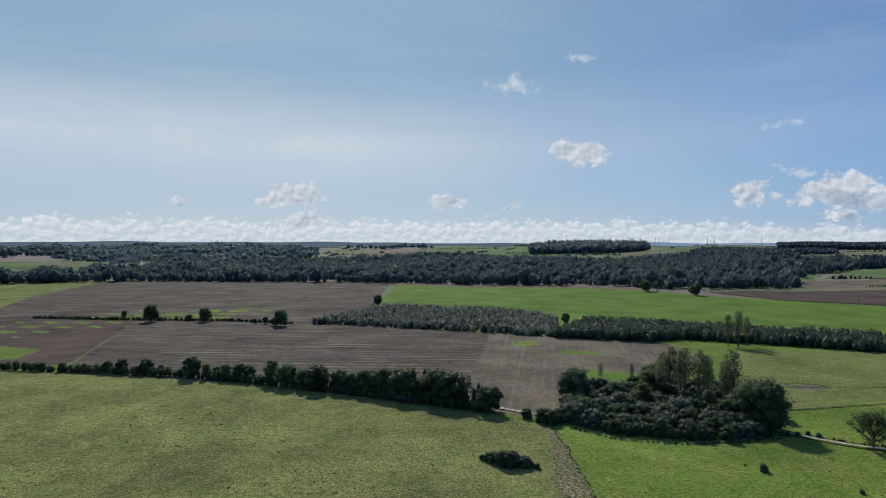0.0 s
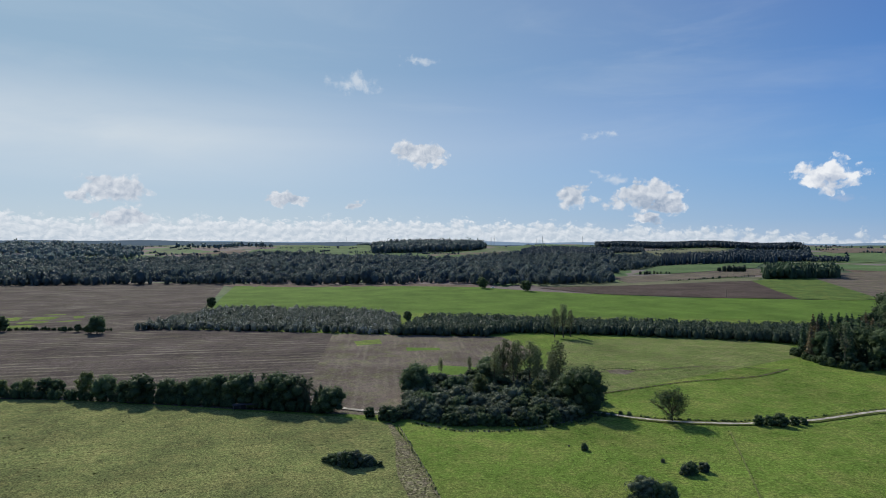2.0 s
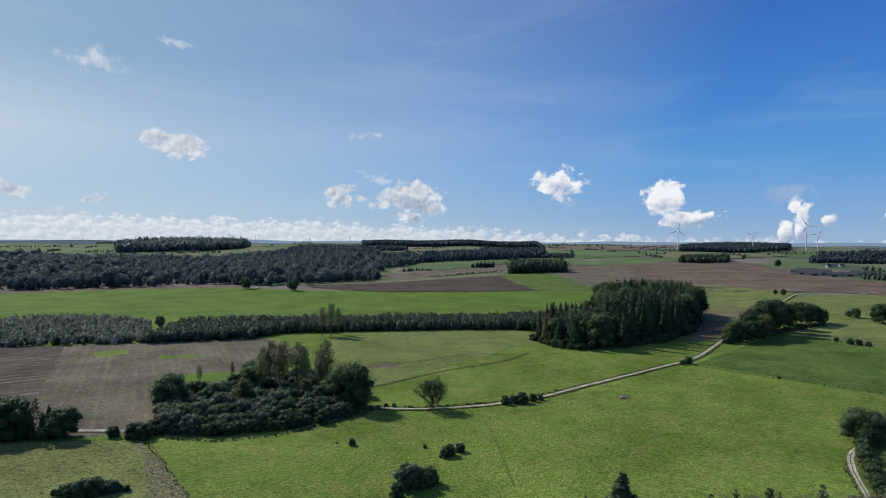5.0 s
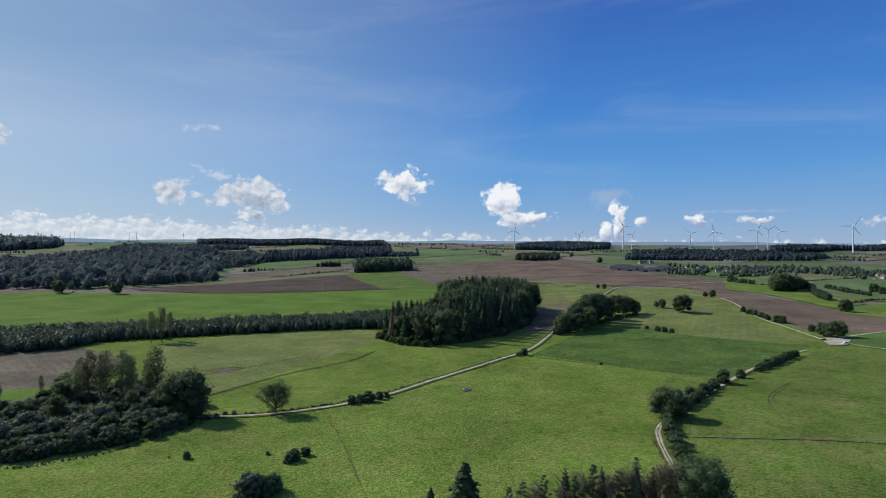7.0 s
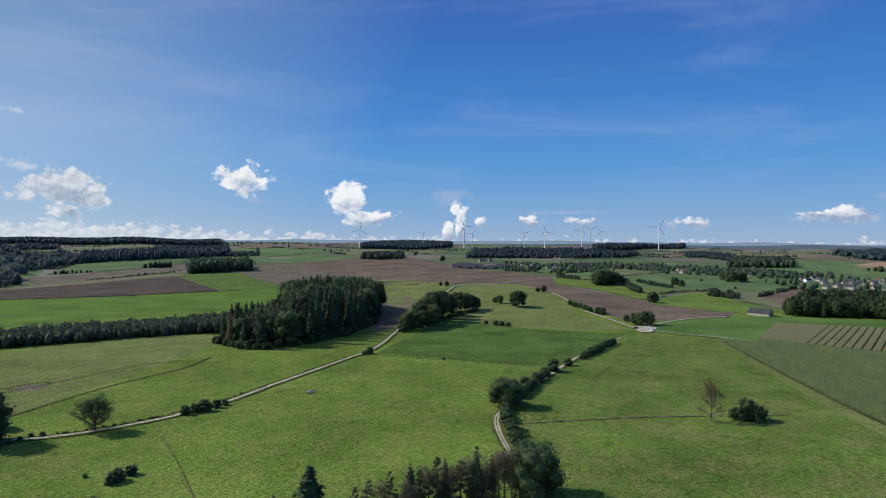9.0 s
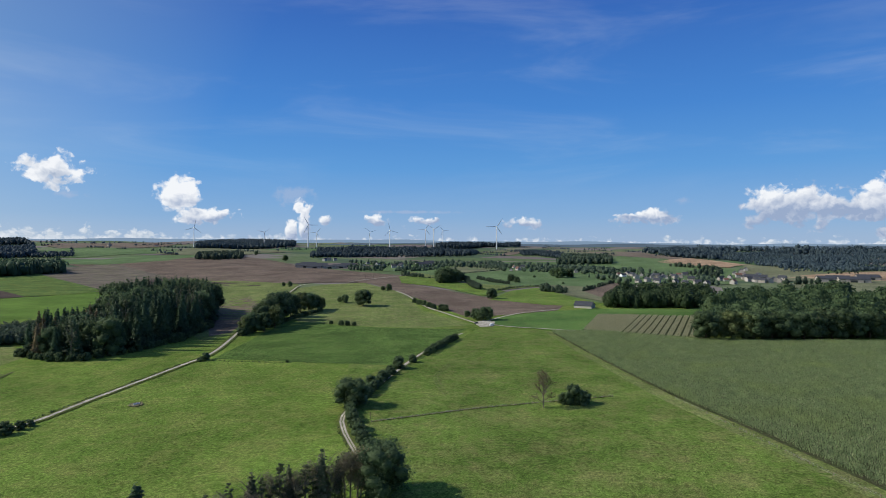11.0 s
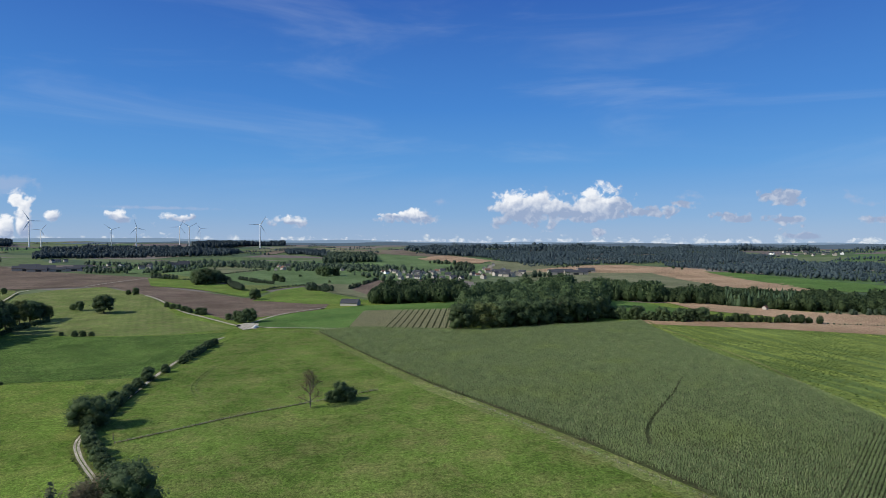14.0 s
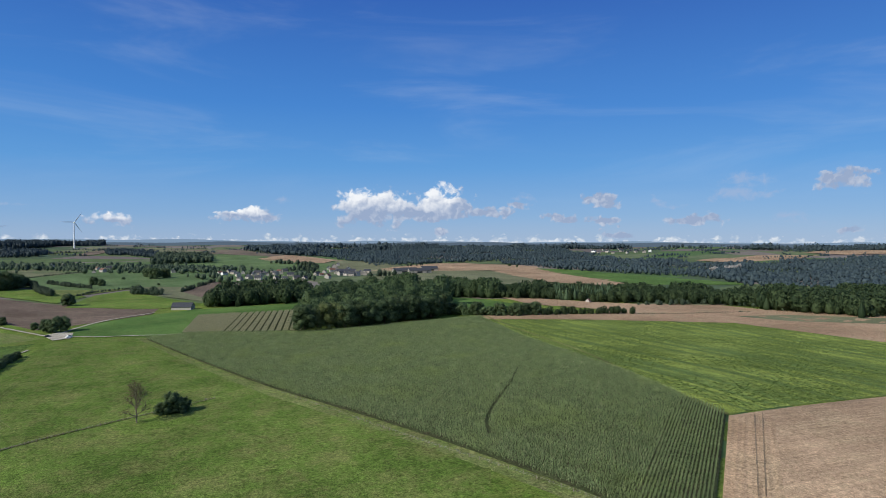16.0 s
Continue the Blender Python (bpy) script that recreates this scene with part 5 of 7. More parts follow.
trees(["pale", "shrub_pale", "oak"], [(78.0, 268.0, 11.0), (92.0, 280.0, 12.5), (101.0, 262.0, 10.5), (116.0, 268.0, 12.0), (84.0, 296.0, 9.5), (120.0, 256.0, 11.0)], "trees of the copse")
trees(["poplar"], [(110.3, 295.0, 26.5), (107.2, 298.3, 23.3), (114.3, 292.5, 24.9), (121.5, 289.5, 26.0), (123.5, 285.4, 24.1), (128.9, 273.1, 28.4), (128.4, 278.8, 22.5), (104.0, 292.0, 21.0), (117.5, 297.0, 25.5)], "poplars of the copse")
trees(["old_oak"], [(131.0, 250.0, 21.5)], "trees of the copse")
trees(["oak"], [(128.3, 258.5, 15.7), (64.3, 296.1, 16.8), (61.4, 292.6, 13.9), (110.0, 320.7, 13.7), (103.0, 300.0, 15.0)], "trees of the copse")
trees(["poplar"], [(85.5, 332.2, 11.8), (103.8, 336.3, 10.5)], "poplars of the copse")
hedge(["shrub"], [(120.8, 235.9), (132.7, 239.7), (142.9, 239.6), (146.2, 235.3)], 3.4, 1.2, 2.6, "shrubs by the track", 71, 1.0)
hedge(["shrub"], [(146.2, 235.3), (158.3, 228.5), (176.7, 219.8), (187.8, 215.7)], 6.0, 0.7, 1.5, "shrubs by the track", 72, 1.0)
trees(["walnut"], [(159.2, 225.4, 16.0)])
trees(["shrub"], [(190.6, 211.9, 4.6), (194.8, 210.8, 4.4), (198.5, 208.7, 5.5), (204.9, 208.1, 4.2), (209.4, 207.8, 3.2), (346.1, 216.0, 5.3), (340.9, 216.8, 3.1)], "shrubs by the track")
trees(["shrub_pale", "shrub"], [(101.6, 157.0, 7.6), (104.5, 155.1, 6.7), (109.1, 155.5, 5.8), (95.1, 152.8, 4.6), (108.8, 163.1, 3.4), (128.8, 172.2, 4.4), (134.2, 173.0, 3.4), (126.0, 171.7, 3.4), (126.2, 183.8, 1.5), (106.0, 201.9, 2.9), (102.4, 207.0, 0.8)], "shrubs in the pasture")
for x, y, h in [(13.7, 213.6, 2.2), (15.7, 212.4, 2.8), (17.6, 210.3, 3.8), (19.6, 209.1, 4.1), (21.4, 206.9, 4.7), (23.5, 206.7, 4.4), (25.5, 206.4, 3.8), (27.6, 206.2, 3.2), (29.7, 205.9, 2.6), (31.6, 204.6, 1.8), (18.9, 213.2, 3.0), (22.7, 210.8, 3.6), (26.7, 210.3, 2.8)]:
    tree(TREE_RNG.choice(("shrub", "shrub_pale")), x, y, h * TREE_RNG.uniform(0.85, 1.3), 1.1, "low thicket in the pasture")
# the young belt of trees
woodland("tree_belt", wood_spots([(-125.7, 569.3), (-84.9, 560.6), (-42.1, 542.4), (31.6, 518.0), (91.5, 492.6), (113.0, 608.6), (70.7, 660.2), (-66.9, 696.8), (-103.7, 610.3)], 4.4, 3.6, 8.0, 21), "leaf_silver", "belt of young greyish-green planted trees", 0.1, 2, "tree belt", BELT)
woodland("tree_belt", wood_spots([(86.9, 492.4), (158.9, 469.9), (186.6, 485.4), (273.4, 444.7), (350.8, 393.2), (374.8, 367.6), (439.5, 417.3), (208.4, 542.3), (140.4, 573.0)], 4.4, 6.8, 11.0, 22), "leaf_belt", "belt of young dark green planted trees", 0.2, 3, "tree belt", BELT)
trees(["pale", "oak"], [(-76.7, 721.7, 13.7), (115.0, 575.0, 11.0), (130.0, 560.0, 10.5), (190.0, 530.0, 12.0), (175.0, 542.0, 11.0)], "trees of the young belt")
trees(["poplar"], [(211.2, 453.2, 23.9), (217.5, 450.2, 27.6), (225.1, 453.2, 22.4)], "poplars of the young belt")
# the dark wood
grove(["spruce", "spruce_dry", "spruce", "spruce", "oak", "pine"], [(336.0, 337.1), (327.1, 310.5), (327.9, 291.9), (351.9, 285.3), (456.6, 370.4), (398.1, 378.0)], 8.2, 19.0, 27.0, "trees of the dark wood", 31, 0.9)
grove(["spruce", "spruce", "spruce", "pine", "spruce", "oak"], [(350.3, 284.1), (365.7, 279.0), (410.8, 278.0), (488.9, 300.8), (567.7, 344.4), (614.7, 404.2), (597.7, 442.7), (494.7, 407.6)], 8.8, 24.0, 39.0, "trees of the dark wood", 32, 0.8)
hedge(["shrub"], [(333.1, 338.6), (324.2, 307.7), (326.8, 288.7), (358.9, 278.0), (406.6, 275.2), (484.7, 296.1)], 6.4, 3.9, 7.8, "shrubs at the wood's edge", 33)
# the grove on the track
trees(["oak", "oak", "pale"], [(448.2, 245.4, 15.7), (458.8, 244.8, 17.8), (476.0, 246.5, 22.0), (500.6, 250.9, 26.8), (521.1, 252.5, 29.8), (542.3, 256.7, 29.0), (564.3, 259.3, 23.9), (594.7, 262.3, 23.0), (609.7, 260.4, 21.3), (621.0, 256.7, 17.1), (624.4, 251.1, 13.9), (464.9, 237.3, 17.1), (488.5, 239.4, 20.7)], "trees of the grove")
hedge(["shrub"], [(443.0, 244.5), (494.4, 247.8), (549.8, 250.1), (617.6, 246.7)], 7.7, 3.9, 7.8, "shrubs of the grove", 37)
trees(["oak"], [(657.7, 215.3, 20.0), (674.4, 243.2, 10.6), (678.1, 250.8, 7.5), (808.7, 228.1, 10.4), (807.1, 235.9, 7.4), (890.9, 410.8, 9.9), (901.8, 426.7, 7.5), (772.7, 83.1, 14.3), (601.4, 89.1, 7.2), (580.8, 78.0, 12.3), (581.0, 68.4, 14.4), (576.4, 73.2, 10.7)], "field trees")
trees(["shrub"], [(526.2, 202.9, 3.8), (520.0, 191.0, 5.2), (520.0, 185.2, 5.2), (520.1, 179.0, 4.2), (349.8, 163.1, 1.9), (698.4, 166.1, 6.4), (686.7, 157.6, 6.3), (679.6, 150.3, 6.8), (667.1, 142.0, 6.7), (659.2, 135.5, 6.0), (647.2, 124.0, 7.7), (643.2, 118.5, 7.7)], "shrubs of the field edges")
# the hedged lane
tree("old_oak", 262.0, 91.5, 14.0, 1.1, "trees of the hedged lane")
trees(["oak", "shrub"], [(298.5, 94.2, 6.7), (321.4, 94.5, 4.4), (333.1, 93.6, 4.8), (345.0, 91.7, 8.0), (365.5, 88.1, 5.3)], "trees of the hedged lane")
hedge(["shrub"], [(271.7, 89.2), (302.4, 91.8), (332.6, 91.5)], 5.1, 3.9, 6.0, "shrubs of the hedged lane", 41, 0.5)
hedge(["shrub"], [(392.0, 84.6), (421.2, 81.7), (455.3, 78.5), (469.7, 77.1)], 5.1, 3.9, 6.0, "shrubs of the hedged lane", 43, 0.5)
hedge(["shrub"], [(257.6, 90.4), (244.5, 85.3), (230.0, 78.4), (218.2, 72.6), (210.3, 67.9)], 3.8, 3.9, 5.7, "shrubs of the hedged lane", 45, 0.4)
# trees below the camera
for x, y, h in [(131.9, 100.8, 15.9), (126.0, 108.1, 8.2)]:
    tree("spruce", x, y, h, 1.5, "spruces below the slope")
for x, y, h in [(137.0, 90.1, 9.0), (139.9, 87.5, 10.0), (144.5, 83.7, 11.4), (149.0, 79.7, 13.4), (150.3, 77.3, 11.0), (153.3, 73.5, 14.0), (157.0, 72.8, 13.0), (157.9, 68.3, 12.2), (161.4, 65.0, 15.6), (164.9, 61.6, 13.2)]:
    tree("pine", x, y, h * 1.05, TREE_RNG.uniform(0.95, 1.35), "pines below the slope")
for x, y, h in [(133.7, 91.5, 7.6), (143.2, 86.0, 10.6), (146.2, 78.5, 9.9), (153.2, 76.0, 12.2), (156.1, 69.9, 12.0), (160.6, 67.0, 13.5), (162.2, 62.9, 13.0), (165.6, 59.6, 14.4), (167.0, 58.5, 14.8), (168.5, 56.0, 15.2)]:
    tree("snag", x, y, h, TREE_RNG.uniform(1.2, 1.6), "bare trees below the slope")
trees(["shrub_pale", "shrub"], [(131.5, 93.5, 3.6), (138.5, 92.0, 4.0), (148.0, 83.0, 4.6), (155.0, 73.0, 5.0), (163.0, 66.0, 5.0)], "undergrowth below the slope")
trees(["dead"], [(168.6, 57.0, 15.6)], "trees below the slope")
tree("old_oak", 171.6, 50.8, 17.0, 1.05, "trees below the slope")
trees(["dead"], [(271.9, 6.3, 18.0)])
trees(["shrub"], [(279.9, -6.7, 9.6), (280.0, -2.6, 5.6), (279.8, -10.4, 7.2)], "shrubs by the dead tree")
# the wood behind the maize
hedge(["oak", "oak", "pale"], [(488.9, -109.3), (493.1, -144.9), (506.5, -195.7), (524.5, -245.3)], 8.0, 19, 26, "trees of the maize wood", 51, 2.0)
trees(["pale"], [(534.0, -250.8, 21.7), (527.8, -240.5, 19.4), (510.1, -194.7, 24.5)], "pale trees of the maize wood")
woodland("maize_wood", wood_spots([(500.4, -112.8), (502.7, -147.7), (515.8, -199.3), (533.5, -249.6), (594.2, -287.2), (701.9, -335.9), (776.4, -299.7), (729.3, -187.1), (600.0, -135.1)], 12.5, 15, 28, 52, 0.3, -2, 18.0), "leaf_wood", "deep dark green broadleaf wood behind the maize", 0.03, 19, "woodland", FINE)
woodland("hedge_wood", wood_spots([(697.3, -48.7), (696.4, -75.7), (707.4, -142.3), (728.3, -166.7), (830.8, -190.1), (844.9, -138.6), (801.5, -72.2)], 9.5, 12, 22, 53, 0.25, -2, 18.0), "leaf_wood", "dense dark green wood along a meadow", 0, 20, "woodland", RICH)
woodland("valley_wood", wood_spots([(701.7, -329.3), (689.9, -355.7), (660.4, -389.4), (728.1, -429.2), (802.9, -413.8), (819.9, -384.7)], 8.5, 14, 23, 54, 0.2), "leaf_wood", "tall dark green valley wood", 0.05, 23, "woodland", RICH)
woodland("valley_wood", wood_spots([(658.7, -386.6), (631.9, -427.2), (565.7, -468.8), (537.4, -502.4), (489.7, -573.9), (453.3, -600.6), (526.6, -697.6), (602.3, -631.8), (659.3, -536.7), (730.3, -446.8)], 8.8, 8, 18, 55, 0.3, -0.6, 30.0), "leaf_wood", "dark green belt of valley trees", 0.05, 21, "woodland", RICH)
woodland("spruce_wood", wood_spots([(618.1, -438.5), (564.9, -489.1), (634.9, -549.6), (686.7, -496.4)], 6.0, 13, 20, 56), "leaf_spruce", "dark spruces in the valley belt", 1.0, 25, "woodland")
woodland("valley_wood", wood_spots([(438.4, -576.6), (393.1, -595.6), (352.1, -603.9), (346.0, -661.1), (409.1, -804.0), (476.3, -787.5), (513.5, -690.6)], 9.0, 11, 22, 59, 0.25), "leaf_wood", "tall dark green valley wood", 0.05, 22, "woodland", RICH)
hedge(["shrub", "oak", "shrub"], [(550.7, -255.3), (522.0, -275.0), (512.4, -294.5), (500.9, -319.2), (494.8, -341.2)], 6.0, 7, 15, "shrubs of the far hedge", 57, 3.0)
woodland("far_hedge", line_spots([(494.8, -341.2), (482.0, -378.7), (474.2, -407.1), (460.5, -427.0)], 2.6, 4, 9, 58, 3.0), "leaf_wood", "dark green hedge across tan fields", 0, 58, "hedge", RICH)
woodland("valley_hedge", line_spots([(522.3, -488.4), (510.5, -518.5), (503.7, -554.4), (499.2, -585.1), (451.5, -589.3)], 6.4, 2.1, 8.0, 60, 3.0), "leaf_far", "dark green hedge between valley meadows", 0, 60, "hedge", RICH)
woodland("low_hedge", line_spots([(459.4, -429.6), (443.6, -465.5), (427.3, -549.4)], 2.6, 1.0, 2.0, 62, 0.6), "leaf_far", "thin low hedge across tan fields", 0, 26, "hedge")

# rough weeds along tracks, ditches and field edges
WEEDS = (
    ([(189.1, 217.3), (200.2, 216.7), (220.9, 214.6), (251.4, 216.8), (287.9, 219.5), (330.0, 222.6)], 1.0, 0.5, 1.3, "leaf_wood"),
    ([(150.0, 233.5), (158.0, 227.5), (171.5, 221.8), (187.0, 216.6)], 0.9, 0.6, 1.5, "leaf_wood"),
    ([(130.3, 235.3), (108.8, 230.6), (87.9, 228.7), (66.5, 234.8), (51.9, 249.7)], 0.9, 0.5, 1.3, "leaf_oak"),
    ([(240.5, 75.3), (266.6, 35.8), (280.9, 7.2), (296.9, -25.1), (300.0, -46.0)], 2.2, 0.25, 0.7, "leaf_dry"),
)
WEEDS_FAR = (
    ([(344.3, 213.3), (348.0, 160.0), (355.4, 125.7), (360.7, 102.7)], 1.2, 0.4, 1.1, "leaf_wood"),
    ([(230.5, 86.1), (215.4, 77.8), (202.1, 70.3)], 1.3, 0.3, 1.0, "leaf_wood"),
    ([(513.0, 3.8), (297.3, -53.1), (205.5, -78.5), (157.7, -96.7), (129.0, -107.7)], 1.5, 0.3, 1.0, "leaf_tuft"),
    ([(184.0, 327.5), (191.0, 329.0), (199.0, 326.5), (202.5, 320.0)], 1.0, 0.6, 1.3, "leaf_wood"),
    ([(45.0, 249.0), (45.6, 226.0), (45.5, 205.0), (45.0, 176.0)], 1.2, 0.4, 1.0, "leaf_oak"),
    ([(172.8, 207.4), (159.3, 186.2), (143.9, 162.4), (128.3, 138.7)], 2.0, 0.2, 0.6, "leaf_grass"),
    ([(148.6, 274.4), (180.1, 281.3), (214.9, 287.6), (257.7, 288.7), (291.9, 300.6)], 1.4, 0.3, 0.8, "leaf_tuft"),
)
for n, (line, gap, low, high, leaf) in enumerate(WEEDS + WEEDS_FAR):
    woodland("rough_weeds", line_spots(line, gap, low, high, 110 + n, 0.7), leaf, "rough weeds along a field edge", 0, 50 + n, "weeds", FAR_CHEAP)

# lone trees of the middle distance
trees(["oak"], [(313.8, 949.1, 19.2), (363.8, 885.5, 18.5), (1687.5, 793.4, 20.2), (2069.8, 1085.7, 17.1), (772.5, 84.5, 14.3), (1344.5, -825.4, 8.7), (1307.2, -824.3, 7.2)], "field trees")
trees(["old_oak"], [(1024.2, 186.8, 29.0), (1036.0, 178.0, 24.0), (1040.0, 199.0, 25.0), (1076.8, 209.3, 24.0), (1054.1, 177.7, 24.3), (1070.8, 170.6, 17.8), (1012.0, 192.0, 22.0), (1212.4, -2.7, 22.8), (1257.0, 11.1, 18.9), (1227.2, -19.8, 19.5)], "field trees")
woodland("valley_hedge", line_spots([(698.9, 1009.9), (777.6, 1022.9), (854.4, 1045.7), (953.6, 1069.6)], 6.0, 1.4, 5.2, 73, 1.5), "leaf_far", "dark green hedge between valley meadows", 0, 73, "hedge", RICH)
woodland("valley_hedge", line_spots([(1137.8, 149.8), (1069.0, 116.0), (1021.2, 80.7)], 3.2, 2.8, 8.0, 74, 1.5), "leaf_far", "dark green hedge between valley meadows", 0, 74, "hedge", RICH)
woodland("valley_hedge", line_spots([(1234.3, 205.8), (1073.0, 161.0), (946.1, 133.3), (893.8, 113.5)], 3.6, 3.5, 11.5, 75, 2.0), "leaf_far", "dark green hedge between valley meadows", 0, 75, "hedge", RICH)
woodland("valley_hedge", line_spots([(889.7, 87.5), (948.4, 72.3), (990.9, 43.5), (996.3, 16.1)], 3.2, 1.8, 4.0, 76, 1.0), "leaf_far", "dark green hedge between valley meadows", 0, 76, "hedge", RICH)
woodland("valley_hedge", line_spots([(1290.7, 203.3), (1366.6, 167.3), (1458.5, 124.7)], 3.6, 1.8, 4.6, 77, 1.0), "leaf_far", "dark green hedge between valley meadows", 0, 77, "hedge", RICH)
woodland("valley_hedge", line_spots([(903.0, 22.1), (895.1, 6.2), (877.4, -10.1)], 3.2, 4.9, 13.8, 78, 2.0), "leaf_far", "dark green hedge between valley meadows", 0, 78, "hedge", RICH)
woodland("valley_hedge", line_spots([(1195.3, 311.8), (1162.4, 281.8), (1120.6, 230.2)], 3.6, 2.1, 10.3, 79, 2.0), "leaf_far", "dark green hedge between valley meadows", 0, 79, "hedge", RICH)
woodland("valley_hedge", line_spots([(923.8, -36.3), (1021.1, -63.7), (1122.3, -95.8)], 3.2, 2.1, 6.9, 80, 2.0), "leaf_far", "dark green hedge between valley meadows", 0, 80, "hedge", RICH)
trees(["shrub"], [(1103.7, 84.1, 14.3), (1077.7, 72.2, 11.9), (1216.9, 311.8, 13.5), (1398.6, 328.7, 18.1), (1210.7, 47.6, 5.6), (1063.5, -7.3, 4.9), (1045.8, -65.2, 5.8), (1018.8, -44.7, 3.7)], "shrubs of the valley meadows")

# far woods, most with distance haze painted into their leaf colours
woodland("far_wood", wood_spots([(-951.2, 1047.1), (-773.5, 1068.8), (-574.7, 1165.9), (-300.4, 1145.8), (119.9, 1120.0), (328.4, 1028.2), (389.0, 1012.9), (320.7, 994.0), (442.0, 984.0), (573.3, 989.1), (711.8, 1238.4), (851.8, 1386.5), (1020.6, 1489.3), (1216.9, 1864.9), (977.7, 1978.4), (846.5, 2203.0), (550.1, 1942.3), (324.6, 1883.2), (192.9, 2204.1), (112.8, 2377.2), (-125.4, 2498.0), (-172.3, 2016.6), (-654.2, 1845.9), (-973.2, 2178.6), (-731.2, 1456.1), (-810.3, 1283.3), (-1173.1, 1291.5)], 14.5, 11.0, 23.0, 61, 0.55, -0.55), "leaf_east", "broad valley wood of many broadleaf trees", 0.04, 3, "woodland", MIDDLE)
woodland("far_wood", wood_spots([(-807.0, 1876.1), (-554.9, 1975.1), (-452.0, 2246.0), (-683.3, 3331.4), (-1186.3, 3735.8), (-1458.3, 3391.0), (-1832.7, 2972.3), (-1202.6, 1950.0)], 24.0, 13, 26, 72, 0.5, -0.35, 110.0), "leaf_east", "wooded slopes of the far valley, haze painted into the leaves", 0.1, 45)
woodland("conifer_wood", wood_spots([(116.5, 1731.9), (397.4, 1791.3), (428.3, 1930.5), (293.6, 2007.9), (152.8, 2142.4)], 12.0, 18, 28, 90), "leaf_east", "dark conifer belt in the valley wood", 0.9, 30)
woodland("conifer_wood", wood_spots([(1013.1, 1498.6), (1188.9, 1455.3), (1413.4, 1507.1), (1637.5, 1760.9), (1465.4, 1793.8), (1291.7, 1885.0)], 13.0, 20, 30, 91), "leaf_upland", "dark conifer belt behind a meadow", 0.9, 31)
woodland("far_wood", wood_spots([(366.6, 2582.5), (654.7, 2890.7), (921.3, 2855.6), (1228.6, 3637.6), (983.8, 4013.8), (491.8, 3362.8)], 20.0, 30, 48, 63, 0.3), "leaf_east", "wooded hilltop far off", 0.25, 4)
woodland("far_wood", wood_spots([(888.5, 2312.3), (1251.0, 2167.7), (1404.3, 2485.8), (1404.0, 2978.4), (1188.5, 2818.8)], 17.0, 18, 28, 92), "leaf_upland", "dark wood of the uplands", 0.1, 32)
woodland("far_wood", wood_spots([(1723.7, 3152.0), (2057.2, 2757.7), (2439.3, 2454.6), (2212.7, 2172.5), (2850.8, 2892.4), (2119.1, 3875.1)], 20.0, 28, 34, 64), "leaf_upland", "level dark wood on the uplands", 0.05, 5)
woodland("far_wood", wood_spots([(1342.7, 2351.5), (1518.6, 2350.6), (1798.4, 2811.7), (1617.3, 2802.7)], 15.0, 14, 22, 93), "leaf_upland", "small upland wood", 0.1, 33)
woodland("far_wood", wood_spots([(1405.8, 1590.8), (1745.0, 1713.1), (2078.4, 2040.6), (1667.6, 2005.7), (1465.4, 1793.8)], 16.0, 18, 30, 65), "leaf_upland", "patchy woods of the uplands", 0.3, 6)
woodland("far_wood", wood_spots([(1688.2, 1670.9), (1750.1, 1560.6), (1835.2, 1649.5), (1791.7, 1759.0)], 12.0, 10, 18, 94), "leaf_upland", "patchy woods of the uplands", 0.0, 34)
woodland("spruce_copse", wood_spots([(910.1, 1003.5), (1102.5, 1014.5), (1209.4, 1120.1), (1039.0, 1126.5)], 9.0, 22, 33, 66), "leaf_spruce", "small dark copse among fields", 0.6, 7)
woodland("tree_clump", line_spots([(995.4, 1229.2), (1015.4, 1216.7), (1045.4, 1203.4)], 7, 11, 16, 67), "leaf_far", "clump of field trees", 0, 8, "trees", FAR)
woodland("tree_clump", line_spots([(784.6, 1231.3), (821.6, 1234.4), (865.8, 1227.5)], 9, 5, 9, 95), "leaf_far", "row of bushes at a meadow's edge", 0, 35, "trees", FAR)
woodland("tree_clump", wood_spots([(1590.2, 1023.9), (1607.2, 969.0), (1774.8, 981.1), (2050.8, 1133.8), (1942.2, 1223.4)], 15.0, 12, 22, 96), "leaf_far", "trees around a farmstead", 0.05, 36, "trees", FAR)
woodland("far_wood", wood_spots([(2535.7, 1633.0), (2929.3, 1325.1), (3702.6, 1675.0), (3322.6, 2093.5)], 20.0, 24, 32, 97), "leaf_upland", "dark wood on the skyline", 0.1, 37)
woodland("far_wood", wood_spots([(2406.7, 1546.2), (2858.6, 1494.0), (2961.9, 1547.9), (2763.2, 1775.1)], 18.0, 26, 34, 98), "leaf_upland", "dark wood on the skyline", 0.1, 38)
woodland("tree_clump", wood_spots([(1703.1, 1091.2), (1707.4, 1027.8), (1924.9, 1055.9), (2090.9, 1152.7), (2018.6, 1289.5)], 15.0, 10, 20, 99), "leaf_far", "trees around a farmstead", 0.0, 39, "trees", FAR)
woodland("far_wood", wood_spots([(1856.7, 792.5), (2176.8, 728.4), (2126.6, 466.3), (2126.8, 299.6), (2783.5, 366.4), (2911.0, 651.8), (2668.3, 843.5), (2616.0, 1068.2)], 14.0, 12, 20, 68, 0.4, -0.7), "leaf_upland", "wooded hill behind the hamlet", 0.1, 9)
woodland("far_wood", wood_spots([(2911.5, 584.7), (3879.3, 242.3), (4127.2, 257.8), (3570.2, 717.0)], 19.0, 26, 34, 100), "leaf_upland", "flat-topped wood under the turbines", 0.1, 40)
